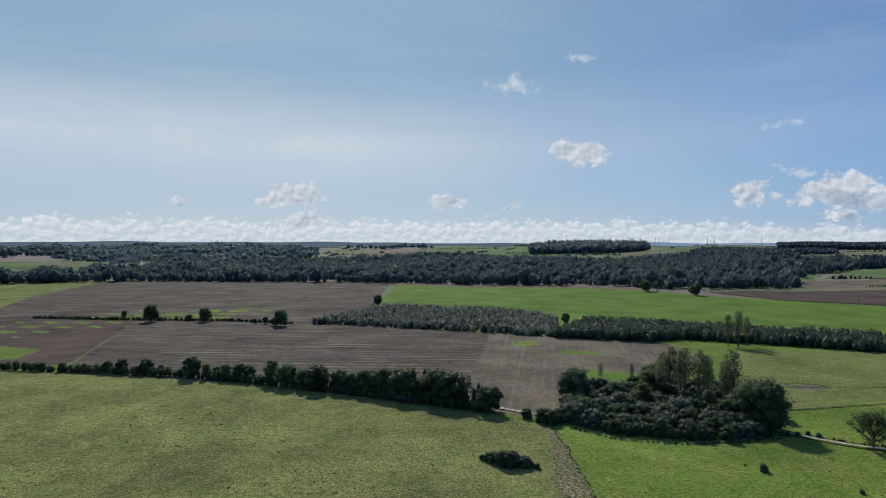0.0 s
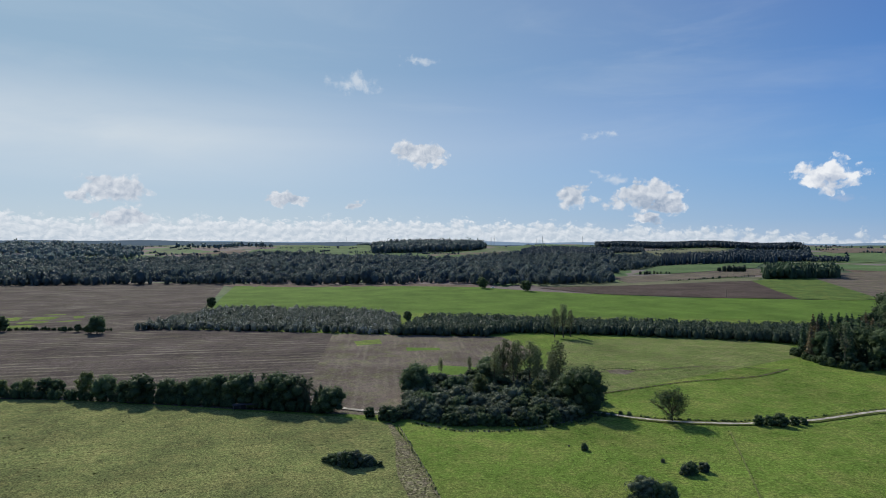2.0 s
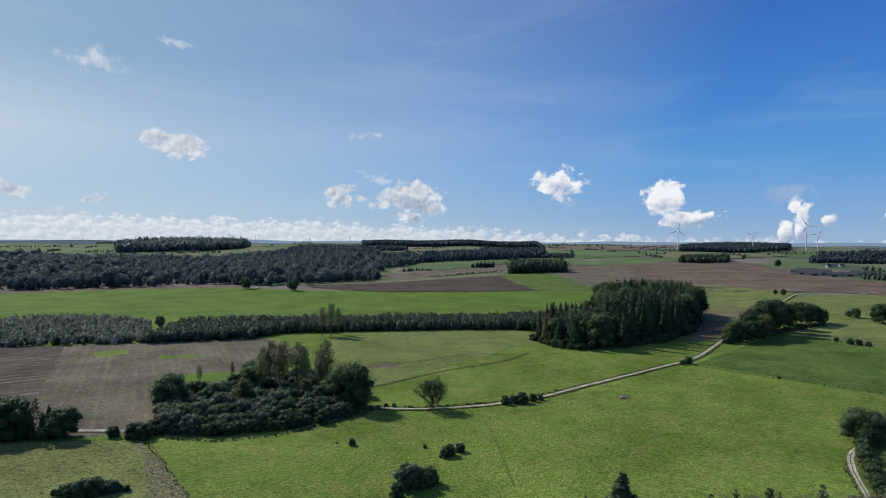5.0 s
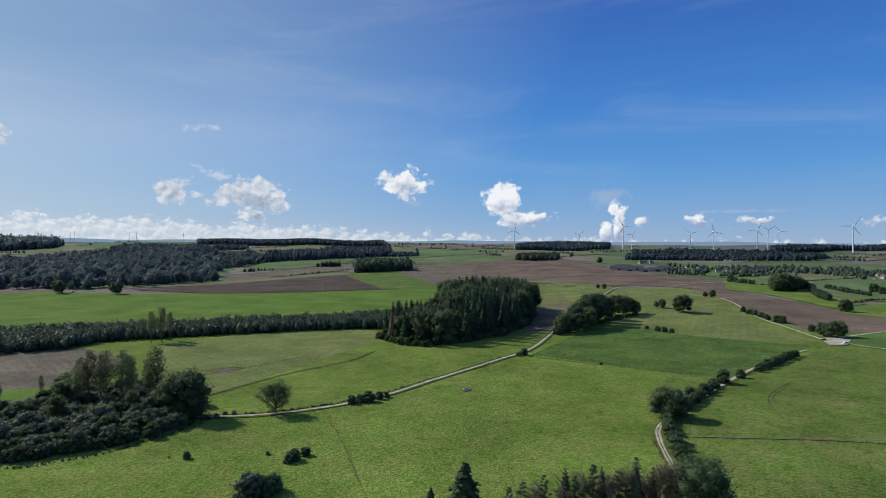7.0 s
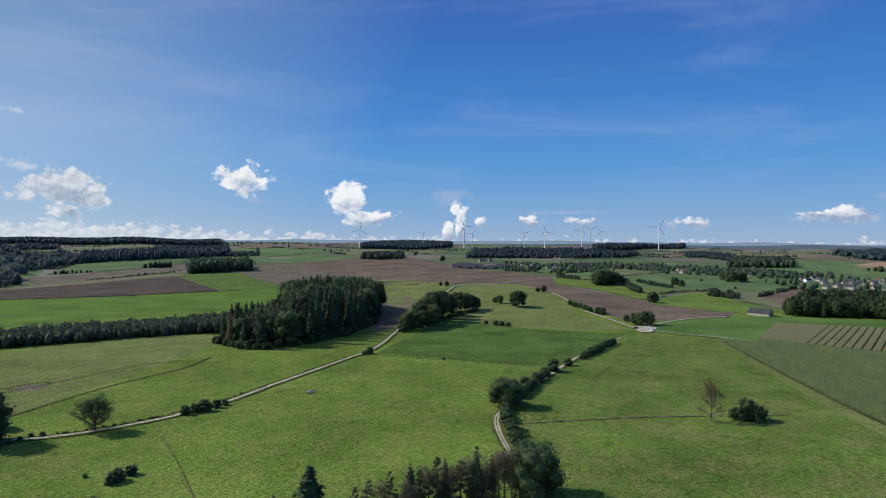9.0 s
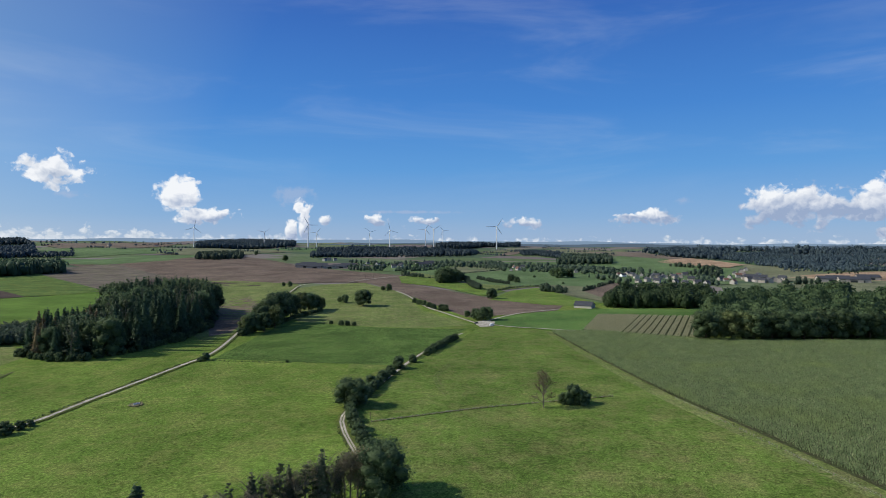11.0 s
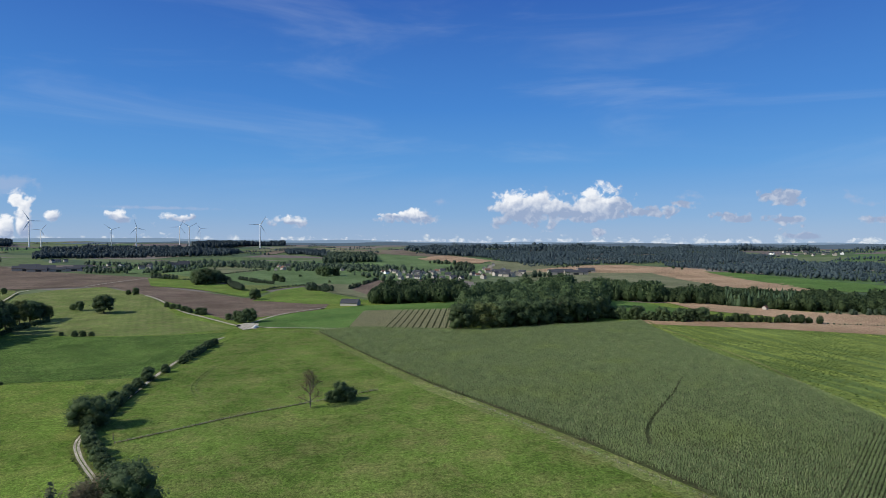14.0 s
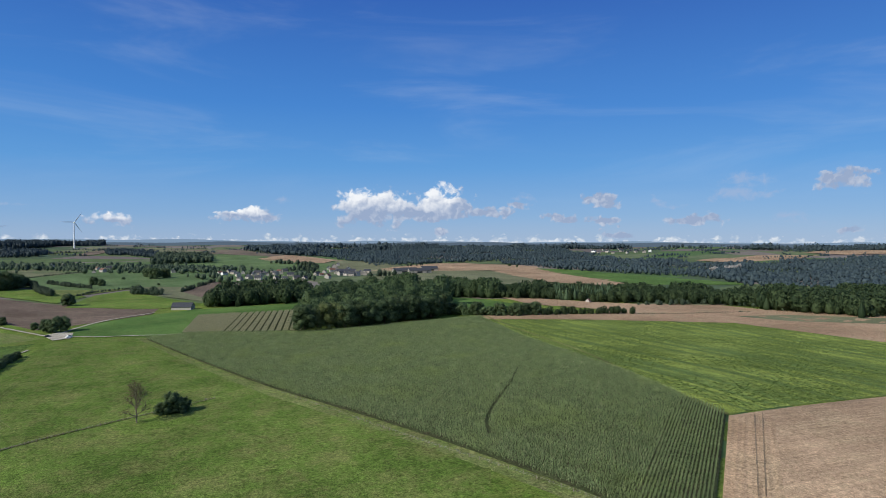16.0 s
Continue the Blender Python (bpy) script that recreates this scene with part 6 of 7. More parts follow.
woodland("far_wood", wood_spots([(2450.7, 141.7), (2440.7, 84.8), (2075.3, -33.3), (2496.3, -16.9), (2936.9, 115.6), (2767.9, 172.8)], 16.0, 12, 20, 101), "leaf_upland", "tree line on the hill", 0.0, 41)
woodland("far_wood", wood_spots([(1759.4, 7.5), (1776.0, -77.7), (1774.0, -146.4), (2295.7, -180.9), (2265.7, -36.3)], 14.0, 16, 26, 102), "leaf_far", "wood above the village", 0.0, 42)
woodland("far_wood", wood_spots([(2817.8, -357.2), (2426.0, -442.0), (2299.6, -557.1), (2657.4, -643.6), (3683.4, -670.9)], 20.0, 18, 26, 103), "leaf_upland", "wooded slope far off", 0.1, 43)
woodland("far_wood", wood_spots([(2386.8, -567.1), (1891.5, -554.4), (1481.5, -502.8), (1492.0, -644.2), (1701.0, -813.0), (1720.6, -1013.2), (1456.6, -898.3), (1178.5, -855.6), (857.4, -958.1), (663.0, -851.8), (502.6, -916.4), (361.2, -1062.3), (996.9, -2925.7), (1242.6, -2262.8), (1268.6, -1863.5), (1218.7, -1471.9), (1333.4, -1443.0), (1512.6, -1342.9), (2832.0, -2054.4), (3140.7, -1500.4), (3060.1, -727.0)], 15.0, 8, 14, 70, 0.6, -0.85, 90.0), "leaf_upland", "wooded gorge slopes, blue-green from painted haze", 0.08, 11)
woodland("far_wood", wood_spots([(2754.0, -572.8), (2865.9, -1168.3), (2747.2, -2023.1), (2687.0, -2860.6), (1631.9, -2971.1), (1369.0, -4016.5), (1539.8, -4517.1), (2056.2, -3743.3), (3170.5, -2334.7), (3426.4, -1048.5), (3272.0, -680.6)], 32.0, 18, 28, 69, 0.7, -0.4, 120.0), "leaf_upland", "wooded ridges far off, blue-green from painted haze", 0.1, 10)
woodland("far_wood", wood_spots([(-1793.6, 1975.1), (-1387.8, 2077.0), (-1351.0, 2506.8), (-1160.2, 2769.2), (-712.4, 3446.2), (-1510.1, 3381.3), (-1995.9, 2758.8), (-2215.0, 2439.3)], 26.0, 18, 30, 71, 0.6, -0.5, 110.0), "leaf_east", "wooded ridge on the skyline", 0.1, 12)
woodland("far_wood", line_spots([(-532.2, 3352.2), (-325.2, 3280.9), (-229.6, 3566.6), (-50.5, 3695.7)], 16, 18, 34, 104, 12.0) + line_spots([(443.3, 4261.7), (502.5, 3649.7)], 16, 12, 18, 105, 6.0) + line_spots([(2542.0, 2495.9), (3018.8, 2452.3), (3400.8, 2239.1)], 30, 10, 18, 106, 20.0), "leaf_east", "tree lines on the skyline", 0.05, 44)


# ---- skyline ----
def far_ridge(name, start, end, dist, tops, thick, material, label, seed):
    """A low wooded ridge along the horizon, self-lit in haze blue. tops: its crest's height in degrees above eye level
    along the way.
    """
    rng = np.random.default_rng(seed)
    n = int((end - start) * 14)
    az = np.linspace(start, end, n)
    crest = np.interp(az, np.linspace(start, end, len(tops)), tops)
    crest = crest + 0.05 * np.sin(az / 3.1 + seed) + 0.03 * np.sin(az / 1.3 + seed * 2) + 0.018 * rng.random(n)
    a = np.radians(az)
    z = EYE + dist * np.tan(np.radians(crest))
    rows = []
    for k, (r, h) in enumerate(((dist - thick, None), (dist - thick * 0.4, 0.8), (dist, 1.0), (dist + thick * 0.6, 0.9))):
        x, y = np.sin(a) * r, np.cos(a) * r
        g = ground(x, y) - 3
        rows.append(np.stack([x, y, g if h is None else g + np.maximum(0, z - g) * h], 1))
    v = np.concatenate(rows)
    i = np.arange(n - 1)
    tris = np.concatenate([np.concatenate([np.stack([k * n + i, k * n + i + 1, (k + 1) * n + i + 1], 1), np.stack([k * n + i, (k + 1) * n + i + 1, (k + 1) * n + i], 1)]) for k in range(3)])
    me = mesh_of(name, v, tris, M[material])
    me.polygons.foreach_set("use_smooth", [True] * len(me.polygons))
    return tagged(new(name, me), label, "backdrop", kind="structure")


far_ridge("backdrop", -60, 160, 4800, (0.10, 0.12, 0.18, 0.16, 0.20, 0.12, 0.06, 0.02, -0.18, -0.25, -0.22, -0.30), 250, "ridge_pale", "glowing backdrop hills along the horizon, pale blue as in haze", 3)
far_ridge("backdrop", -60, 22, 4300, (0.18, 0.16, 0.14, 0.24, 0.28, 0.20, 0.16, 0.05, -0.1), 350, "ridge_blue", "glowing backdrop of wooded hills on the skyline, blue-grey as in haze", 5)
far_ridge("backdrop", 60, 160, 4400, (-0.35, -0.25, -0.30, -0.34, -0.30, -0.36, -0.3), 350, "ridge_blue", "glowing backdrop of wooded hills on the skyline, blue-grey as in haze", 8)
# ---- maize ----
def maize(name, poly, row_gap, step, angle, height, label, seed, leaf="leaf_corn", gap_every=0, lane=None, blade=1.0):
    """A standing maize field: leaning leaf blades along drilled rows; the soil draped below is painted dark as shade.
    """
    rng = np.random.default_rng(seed)
    a = radians(angle)
    c, s = math.cos(a), math.sin(a)
    loc = [(x * c + y * s, -x * s + y * c) for x, y in poly]
    us, vs = [p[0] for p in loc], [p[1] for p in loc]
    pts = []
    u = min(us)
    while u < max(us):
        if gap_every and (len(pts) % gap_every) < 2 and len(pts) > 0.36 * (max(us) - min(us)) / row_gap:
            pts.append(np.zeros((0, 2)))
            u += row_gap
            continue
        v = np.arange(min(vs), max(vs), step)
        v = v + rng.uniform(-0.3, 0.3, len(v)) * step
        uu = u + rng.uniform(-0.12, 0.12, len(v))
        keep = np.zeros(len(v), bool)
        for (u1, v1), (u2, v2) in zip(loc, loc[1:] + loc[:1]):
            if (u1 > u) != (u2 > u):
                keep ^= v < (v2 - v1) * (u - u1) / (u2 - u1) + v1
        pts.append(np.stack([uu[keep], v[keep]], 1))
        u += row_gap
    p = np.concatenate(pts)
    x, y = p[:, 0] * c - p[:, 1] * s, p[:, 0] * s + p[:, 1] * c
    if lane:
        free = np.ones(len(x), bool)
        trail = curve_points(lane, 0.6)
        for k, q in enumerate(trail):
            free &= np.hypot(x - q.x, y - q.y) > 0.85 - 0.6 * k / len(trail)
        x, y = x[free], y[free]
    n = len(x)
    h = height * rng.uniform(0.82, 1.12, n) * (1 + 0.08 * np.sin(x / 9) * np.sin(y / 13))
    base = np.stack([x, y, ground(x, y)], 1)
    verts, tris = [], []
    for k in range(3):
        b = rng.random(n) * 6.2832
        way = np.stack([np.cos(b), np.sin(b), np.zeros(n)], 1)
        side = np.stack([-np.sin(b), np.cos(b), np.zeros(n)], 1) * 0.12 * blade
        foot = base + np.stack([np.zeros(n), np.zeros(n), h * (0.35 + 0.2 * k)], 1)
        mid = foot + way * 0.22 * blade + np.stack([np.zeros(n), np.zeros(n), h * 0.30], 1)
        tip = foot + way * 0.66 * blade + np.stack([np.zeros(n), np.zeros(n), h * 0.12], 1)
        m = len(verts) * n
        verts.extend([foot, mid - side, mid + side, tip])
        i = np.arange(n)
        tris.append(np.stack([m + i, m + n + i, m + 2 * n + i], 1))
        tris.append(np.stack([m + n + i, m + 3 * n + i, m + 2 * n + i], 1))
    me = mesh_of(name, np.concatenate(verts), np.concatenate(tris), M[leaf])
    ob = tagged(new(name, me), label, "maize", kind="stuff")
    return ob


CORN = [(508.0, 5.3), (522.3, -27.5), (488.8, -105.0), (491.3, -167.3), (506.3, -278.8), (185.1, -199.3), (161.1, -162.7), (116.1, -107.2), (129.7, -108.3), (296.3, -52.9)]
EDGE = [(185.1, -199.3), (163.0, -196.1), (116.1, -136.3), (104.9, -122.1), (114.8, -111.5), (116.1, -107.2), (161.1, -162.7)]
LANE = [(183.3, -104.6), (197.6, -111.8), (216.4, -127.2), (237.5, -146.4), (263.0, -166.0), (290.5, -189.8)]
drape("maize_soil", CORN, "maize_floor", "soil under standing maize, painted dark for its shade", 0.0)
drape("maize_soil", EDGE, "maize_floor", "soil under standing maize, painted dark for its shade", 0.0)
maize("maize_field", CORN, 0.85, 0.7, 38, 2.6, "dense standing field of dark green maize", 3, lane=LANE)
maize("maize_field", EDGE, 1.05, 0.34, 38, 2.6, "drilled maize rows at the field's edge", 6, blade=0.72)
COVER = [(505.0, -287.0), (459.8, -341.9), (429.7, -408.7), (360.6, -470.8), (253.0, -480.0), (165.0, -470.0), (156.0, -388.3), (166.0, -298.3), (166.0, -206.0), (238.3, -217.0)]
STRIP = [(631.8, -38.9), (630.2, -141.9), (494.4, -107.8), (526.6, -20.3)]
# the dark floor paints the shade inside the cut gaps
drape("maize_soil", STRIP, "maize_floor", "soil between maize rows, painted dark as shade")
maize("maize_plot", STRIP, 0.8, 0.6, -104, 2.2, "plot of paler ripening maize with cut gaps", 4, "leaf_ripe", 7)


# ---- tufts in the pastures ----
def tufts(name, poly, gap, size, leaf, label, seed, low=0.5):
    rng = np.random.default_rng(seed)
    p = np.array([q for q in scatter(poly, gap, seed) if math.sin(q[0] * 0.05 + seed) * math.sin(q[1] * 0.043) + rng.uniform(-0.5, 0.5) > low - 0.5])
    pile = Cloud()
    for k in range(9):
        q = p + rng.normal(0, size * 0.5, p.shape)
        c = np.stack([q[:, 0], q[:, 1], ground(q[:, 0], q[:, 1]) + 0.08 + size * 0.22], 1)
        pile.add(*leaves(rng, c, np.tile((0, 0, 1.0), (len(c), 1)), size * 0.5))
    return tagged(new(name, mesh_of(name, *pile.arrays(), M[leaf])), label, "grass tufts", kind="stuff")


tufts("grass_tufts", [(-280.9, 343.9), (-137.0, 326.4), (-90.6, 312.1), (-21.9, 282.2), (23.2, 261.0), (40.0, 245.8), (41.1, 180.4), (-80.5, 179.8), (-147.5, 180.4)], 4.2, 0.45, "leaf_tuft", "scattered darker tufts in rough pasture", 3, 0.72)
tufts("rush_tufts", [(-248.7, 304.3), (-100.7, 283.7), (3.4, 228.0), (-14.2, 182.5), (-148.8, 181.9)], 22.0, 0.8, "leaf_tuft", "dark clumps of rushes in rough pasture", 4, 0.85)
tufts("weed_tufts", [(41.9, 253.6), (43.6, 252.3), (45.4, 206.0), (45.0, 173.3), (35.8, 175.4), (35.7, 193.7), (41.0, 227.3)], 2.2, 0.45, "leaf_tuft", "dry weeds on a strip of trampled earth", 5, 0.45)
tufts("grass_tufts", [(118.1, 274.7), (156.9, 242.7), (231.4, 197.1), (305.6, 199.6), (249.2, 93.1), (207.1, 74.1), (173.6, 72.1), (141.1, 111.7), (88.4, 205.8)], 4.4, 0.34, "leaf_grass", "tufts of longer grass in a green pasture", 8, 0.5)
tufts("grass_tufts", [(305.3, 102.3), (360.5, 74.1), (468.5, 57.3), (497.9, 10.3), (284.2, -46.8), (167.5, -71.3), (169.5, -34.4), (174.4, 58.5)], 4.4, 0.34, "leaf_grass", "tufts of longer grass in a green pasture", 9, 0.5)
tufts("grass_tufts", [(272.9, 212.7), (329.2, 201.6), (332.6, 126.8), (294.2, 104.0), (240.9, 89.7), (174.4, 58.5), (175.8, 137.2)], 3.8, 0.36, "leaf_grass", "tufts of longer grass in a green pasture", 10, 0.5)
tufts("cover_crop", COVER, 2.5, 0.85, "leaf_crop", "darker green clumps of a sown cover crop", 12, 0.42)
tufts("cover_crop", COVER, 3.2, 0.7, "leaf_mustard", "yellow-green plants of a sown cover crop", 13, 0.35)
# ---- wind turbines ----
def turbine():
    root = new("wind_turbine")
    bm = bmesh.new()
    tube(bm, (0, 0, -1), (0, 0, 50), 2.3, 1.8, 20)
    tube(bm, (0, 0, 50), (0, 0, 99), 1.8, 1.2, 20)
    part("tower", bm, M["white_steel"], root)
    bm = box(bmesh.new(), 3.4, 9.0, 3.6, Matrix.Translation((0, 1.5, 100.5)), 0.8)
    part("nacelle", bm, M["white_steel"], root)
    bm = bmesh.new()
    bmesh.ops.create_uvsphere(bm, u_segments=12, v_segments=8, radius=1.7, matrix=Matrix.Translation((0, -4, 100.5)) @ Matrix.Diagonal((1, 1.3, 1, 1)))
    hub = part("hub", bm, M["white_steel"], root)
    for k in range(3):
        bm = bmesh.new()
        prev = None
        for f, w, t in ((0.0, 1.5, 1.4), (0.06, 1.7, 1.2), (0.2, 3.2, 0.8), (0.6, 2.0, 0.4), (0.95, 1.0, 0.2), (1.0, 0.3, 0.1)):
            z = 1.2 + f * 43
            ring = [bm.verts.new(c) for c in ((-w * 0.35, 0, z), (0, -t / 2, z), (w * 0.65, 0, z), (0, t / 2, z))]
            if prev:
                for i in range(4):
                    bm.faces.new((prev[i], prev[(i + 1) % 4], ring[(i + 1) % 4], ring[i]))
            prev = ring
        bm.faces.new(prev)
        blade = part("blade", bm, M["white_steel"], hub)
        blade.matrix_basis = pose(0, -4, 100.5) @ pose(0, 0, 0, 0, 120 * k)
    return tagged(root, "white three-bladed wind turbine on a tubular tower", "wind turbine", "wind turbines on the uplands")


TURBINE = turbine()
first = True
for x, y, h, spin, yaw in [(*p, s, w) for p, s, w in zip([(2749.7, 1776.6, 96.3), (2991.0, 1524.6, 74.3), (2971.3, 1270.8, 115.0), (3098.0, 1276.4, 77.1), (3253.1, 1028.4, 86.9), (3095.1, 870.0, 97.0), (3664.2, 803.5, 101.2), (3528.1, 724.8, 107.2), (4461.4, 846.6, 102.8), (3196.9, 320.6, 117.9)], (10, 40, 80, 25, 60, 95, 15, 50, 75, 20), (20, 15, 30, 10, 25, 30, 20, 35, 25, 15))]:
    m = pose(x, y, float(ground(x, y)), 0, 0, -math.degrees(math.atan2(x, y)) + yaw)
    ob = TURBINE if first else copy_thing(TURBINE, m)
    first = False
    ob.matrix_basis = m
    s = h / 101.0
    ob.scale = (s * 1.15, s * 1.15, s)
    for c in ob.children_recursive:
        if c.name.startswith("blade"):
            c.matrix_basis = pose(0, -4, 100.5) @ pose(0, 0, 0, 0, spin) @ pose(0, 4, -100.5) @ c.matrix_basis


# ---- houses and barns ----
def house(width, depth, eaves, ridge, wall, roof, label, name="house", category="house"):
    root = new(name)
    bm = box(bmesh.new(), width, depth, eaves + 1, Matrix.Translation((0, 0, eaves / 2 - 0.5)))
    for sx in (-1, 1):
        a, b, c = (bm.verts.new(v) for v in ((sx * width / 2, -depth / 2, eaves), (sx * width / 2, depth / 2, eaves), (sx * width / 2, 0, ridge - 0.1)))
        bm.faces.new((a, b, c))
    part("wall", bm, M[wall], root)
    slope = math.atan2(ridge - eaves, depth / 2)
    run = math.hypot(ridge - eaves, depth / 2) + 0.5
    for sy in (-1, 1):
        m = Matrix.Translation((0, sy * depth / 4 * 1.08, (eaves + ridge) / 2 - 0.05)) @ pose(0, 0, 0, -sy * math.degrees(slope))
        part("roof", box(bmesh.new(), width + 0.7, run, 0.22, m), M[roof], root)
    if name == "house":
        part("chimney", box(bmesh.new(), 0.7, 0.7, 1.9, Matrix.Translation((width * 0.36, 0, ridge + 0.4)), 0.05), M["stone_wall"], root)
        for sy in (-1, 1):
            for i in range(3):
                for k in range(2):
                    if i == 1 and k == 0:
                        continue
                    window = part("window", box(bmesh.new(), 1.16, 0.07, 1.41, Matrix.Translation(((i - 1) * width * 0.3, sy * (depth / 2 + 0.015), 1.5 + 2.5 * k))), M["white_paint"], root, "white painted window frame")
                    part("pane", box(bmesh.new(), 1.0, 0.08, 1.25, Matrix.Translation(((i - 1) * width * 0.3, sy * (depth / 2 + 0.03), 1.5 + 2.5 * k))), M["glass_dark"], window)
            part("door", box(bmesh.new(), 1.0, 0.08, 2.05, Matrix.Translation((0, sy * (depth / 2 + 0.03), 1.0))), M["post_wood"], root)
    else:
        part("doorway", box(bmesh.new(), width * 0.3, 0.08, eaves * 0.7, Matrix.Translation((width * 0.1, -depth / 2 - 0.03, eaves * 0.35))), M["glass_dark"], root)
    return tagged(root, label, category)


HOUSES = [
    house(11, 8, 5.2, 8.6, "render_wall", "slate", "pale rendered village house with a slate roof"),
    house(13, 8.5, 5.4, 9.0, "stone_wall", "slate", "grey stone village house with a slate roof"),
    house(10, 8, 5.0, 8.4, "render_wall", "red_tile", "pale village house with a red tile roof"),
    house(14, 9, 5.5, 9.2, "white_paint", "slate", "white village house with a dark roof"),
]
BARNS = [
    house(26, 13, 4.5, 7.5, "stone_wall", "slate", "long farm shed with a dark sheet roof", "farm_shed", "barn"),
]
PLACED = set()


def settle(src, x, y, turn, scale=1.0, group=""):
    m = pose(x, y, float(ground(x, y)), 0, 0, turn)
    if src.name in PLACED:
        ob = copy_thing(src, m)
    else:
        PLACED.add(src.name)
        ob = src
    ob.matrix_basis = m
    ob.scale = (scale,) * 3
    if group:
        ob["group"] = group
    return ob


HOUSE_RNG = random.Random(5)
HOME_SPOTS = []


def homes(spots, group, low=0.9, high=1.2):
    for x, y in spots:
        HOME_SPOTS.append((x, y))
        settle(HOUSES[HOUSE_RNG.choice((0, 0, 1, 1, 1, 3, 2))], x, y, HOUSE_RNG.uniform(0, 180), HOUSE_RNG.uniform(low, high), group)


homes([(1528.7, 500.3), (1572.8, 475.5), (1553.9, 454.0), (1512.8, 414.1), (1534.8, 403.1), (1755.3, 684.5), (1757.3, 665.8), (1731.8, 688.1), (1629.9, 521.4), (1623.1, 423.3), (1406.9, 107.3), (1432.7, 93.4), (1578.7, 113.1), (1587.3, 91.7), (1737.0, 196.6), (1764.7, 224.1)], "houses of the hamlet", 0.8, 1.15)
settle(HOUSES[3], *(1535.0, 350.8), -60, 1.6, "houses of the hamlet")
settle(HOUSES[1], *(1561.1, 332.3), -70, 1.8, "houses of the hamlet")
homes([(1370.9, -37.2), (1471.4, -91.6), (1301.1, -120.7), (1265.5, -125.6), (1324.8, -140.0), (1286.7, -145.5), (1219.5, -145.8), (1290.4, -163.8), (1222.8, -175.6), (1257.8, -187.5), (1209.0, -187.0), (1260.6, -201.9), (1226.6, -203.3), (1283.7, -219.9), (1246.6, -220.4), (1331.9, -242.9), (1268.1, -235.9), (1359.2, -260.4), (1124.7, -168.8), (1150.5, -156.7), (1123.8, -137.5), (1126.3, -200.2), (1113.4, -213.4), (1114.5, -234.2), (1102.0, -246.8), (1199.4, -240.9)], "houses of the village", 0.8, 1.1)
homes([(1414.6, -372.9), (1340.6, -360.9), (1279.0, -353.8), (1219.4, -346.3), (1202.3, -352.6), (1293.8, -331.6), (1477.5, -403.1), (1521.4, -424.9), (1304.6, -377.8), (1186.2, -358.8), (1188.5, -370.5), (1230.4, -392.7), (1212.0, -395.8), (1274.8, -421.0), (1192.5, -300.1), (1131.2, -296.2), (1380.8, -410.0), (1208.0, -294.0)], "houses of the village", 0.8, 1.2)
for x, y in [(1438.7, 624.8), (1426.0, 595.6), (1479.5, 601.5), (1441.6, 562.2), (1474.0, 544.9), (1522.7, 540.5), (1513.1, 645.9)]:
    settle(BARNS[0], x, y, HOUSE_RNG.uniform(-8, 8) - 75, HOUSE_RNG.uniform(1.2, 1.7), "farm sheds")
for x, y in [(1266.5, -497.8), (1283.9, -521.3), (1250.3, -528.4), (1311.4, -584.5), (1250.9, -540.3), (1263.6, -370.5)]:
    settle(BARNS[0], x, y, HOUSE_RNG.uniform(-10, 10) - 100, 1.5, "farm sheds")
settle(house(20, 13, 3.2, 7.4, "render_wall", "slate", "low pale rendered farm building with a steep slate roof", "barn", "barn"), *(698.4, -28.1), 70, 1.0)
for x, y in [(-1140.8, 2029.6), (-941.0, 1791.9), (-939.1, 1843.4), (-1298.5, 2072.1), (-895.4, 2462.4)]:
    settle(BARNS[0], x, y, HOUSE_RNG.uniform(-10, 10), 1.7, "farm sheds")
homes([(-1109.8, 2000.9), (-944.3, 1752.0), (-1306.3, 2063.4), (-1004.2, 2507.2), (-949.4, 2497.0), (2557.8, 2093.8), (2649.4, 1912.2), (1719.6, 1067.5), (1906.7, 1116.8)], "far farmhouses", 1.3, 1.8)
settle(HOUSES[2], *(570.4, -457.0), -60, 0.55)
homes([(2317.1, -1884.9), (2258.0, -1869.7), (2280.2, -1938.4), (2218.6, -1919.1), (2264.4, -2009.9), (2175.8, -1964.7), (2192.9, -2030.9), (2143.6, -2035.8), (2169.6, -2095.1), (2584.2, -2170.0), (2597.8, -2286.1), (2529.1, -2362.0)], "houses of the far village", 1.0, 1.5)
def beside_homes(spots):
    """Garden trees only beside and behind the houses, none close in front on the valley side."""
    out = []
    for x, y, h in spots:
        free = True
        for hx, hy in HOME_SPOTS:
            d = math.hypot(hx, hy)
            ahead, aside = ((x - hx) * hx + (y - hy) * hy) / d, abs((x - hx) * hy - (y - hy) * hx) / d
            free = free and not (-90 < ahead < 9 and aside < 10)
        if free:
            out.append((x, y, h))
    return out


woodland("village_trees", beside_homes(wood_spots([(1355.6, 478.7), (1352.1, 352.7), (1396.4, 286.9), (1548.1, 203.8), (1343.9, 102.5), (1363.6, 47.3), (1307.5, -9.0), (1214.6, -64.4), (1084.8, -97.7), (1052.2, -172.5), (1053.3, -260.3), (1130.1, -279.2), (1355.3, -247.1), (1513.2, -150.1), (1601.2, -99.7), (1717.2, -51.4), (1747.9, 68.7), (1918.0, 252.5), (1761.8, 394.5), (1618.7, 452.1), (1680.6, 593.4)], 15.0, 7, 15, 81, 0.3, -0.25, 38.0)), "leaf_far", "garden trees among the village houses", 0.03, 13, "trees", FAR_CHEAP)
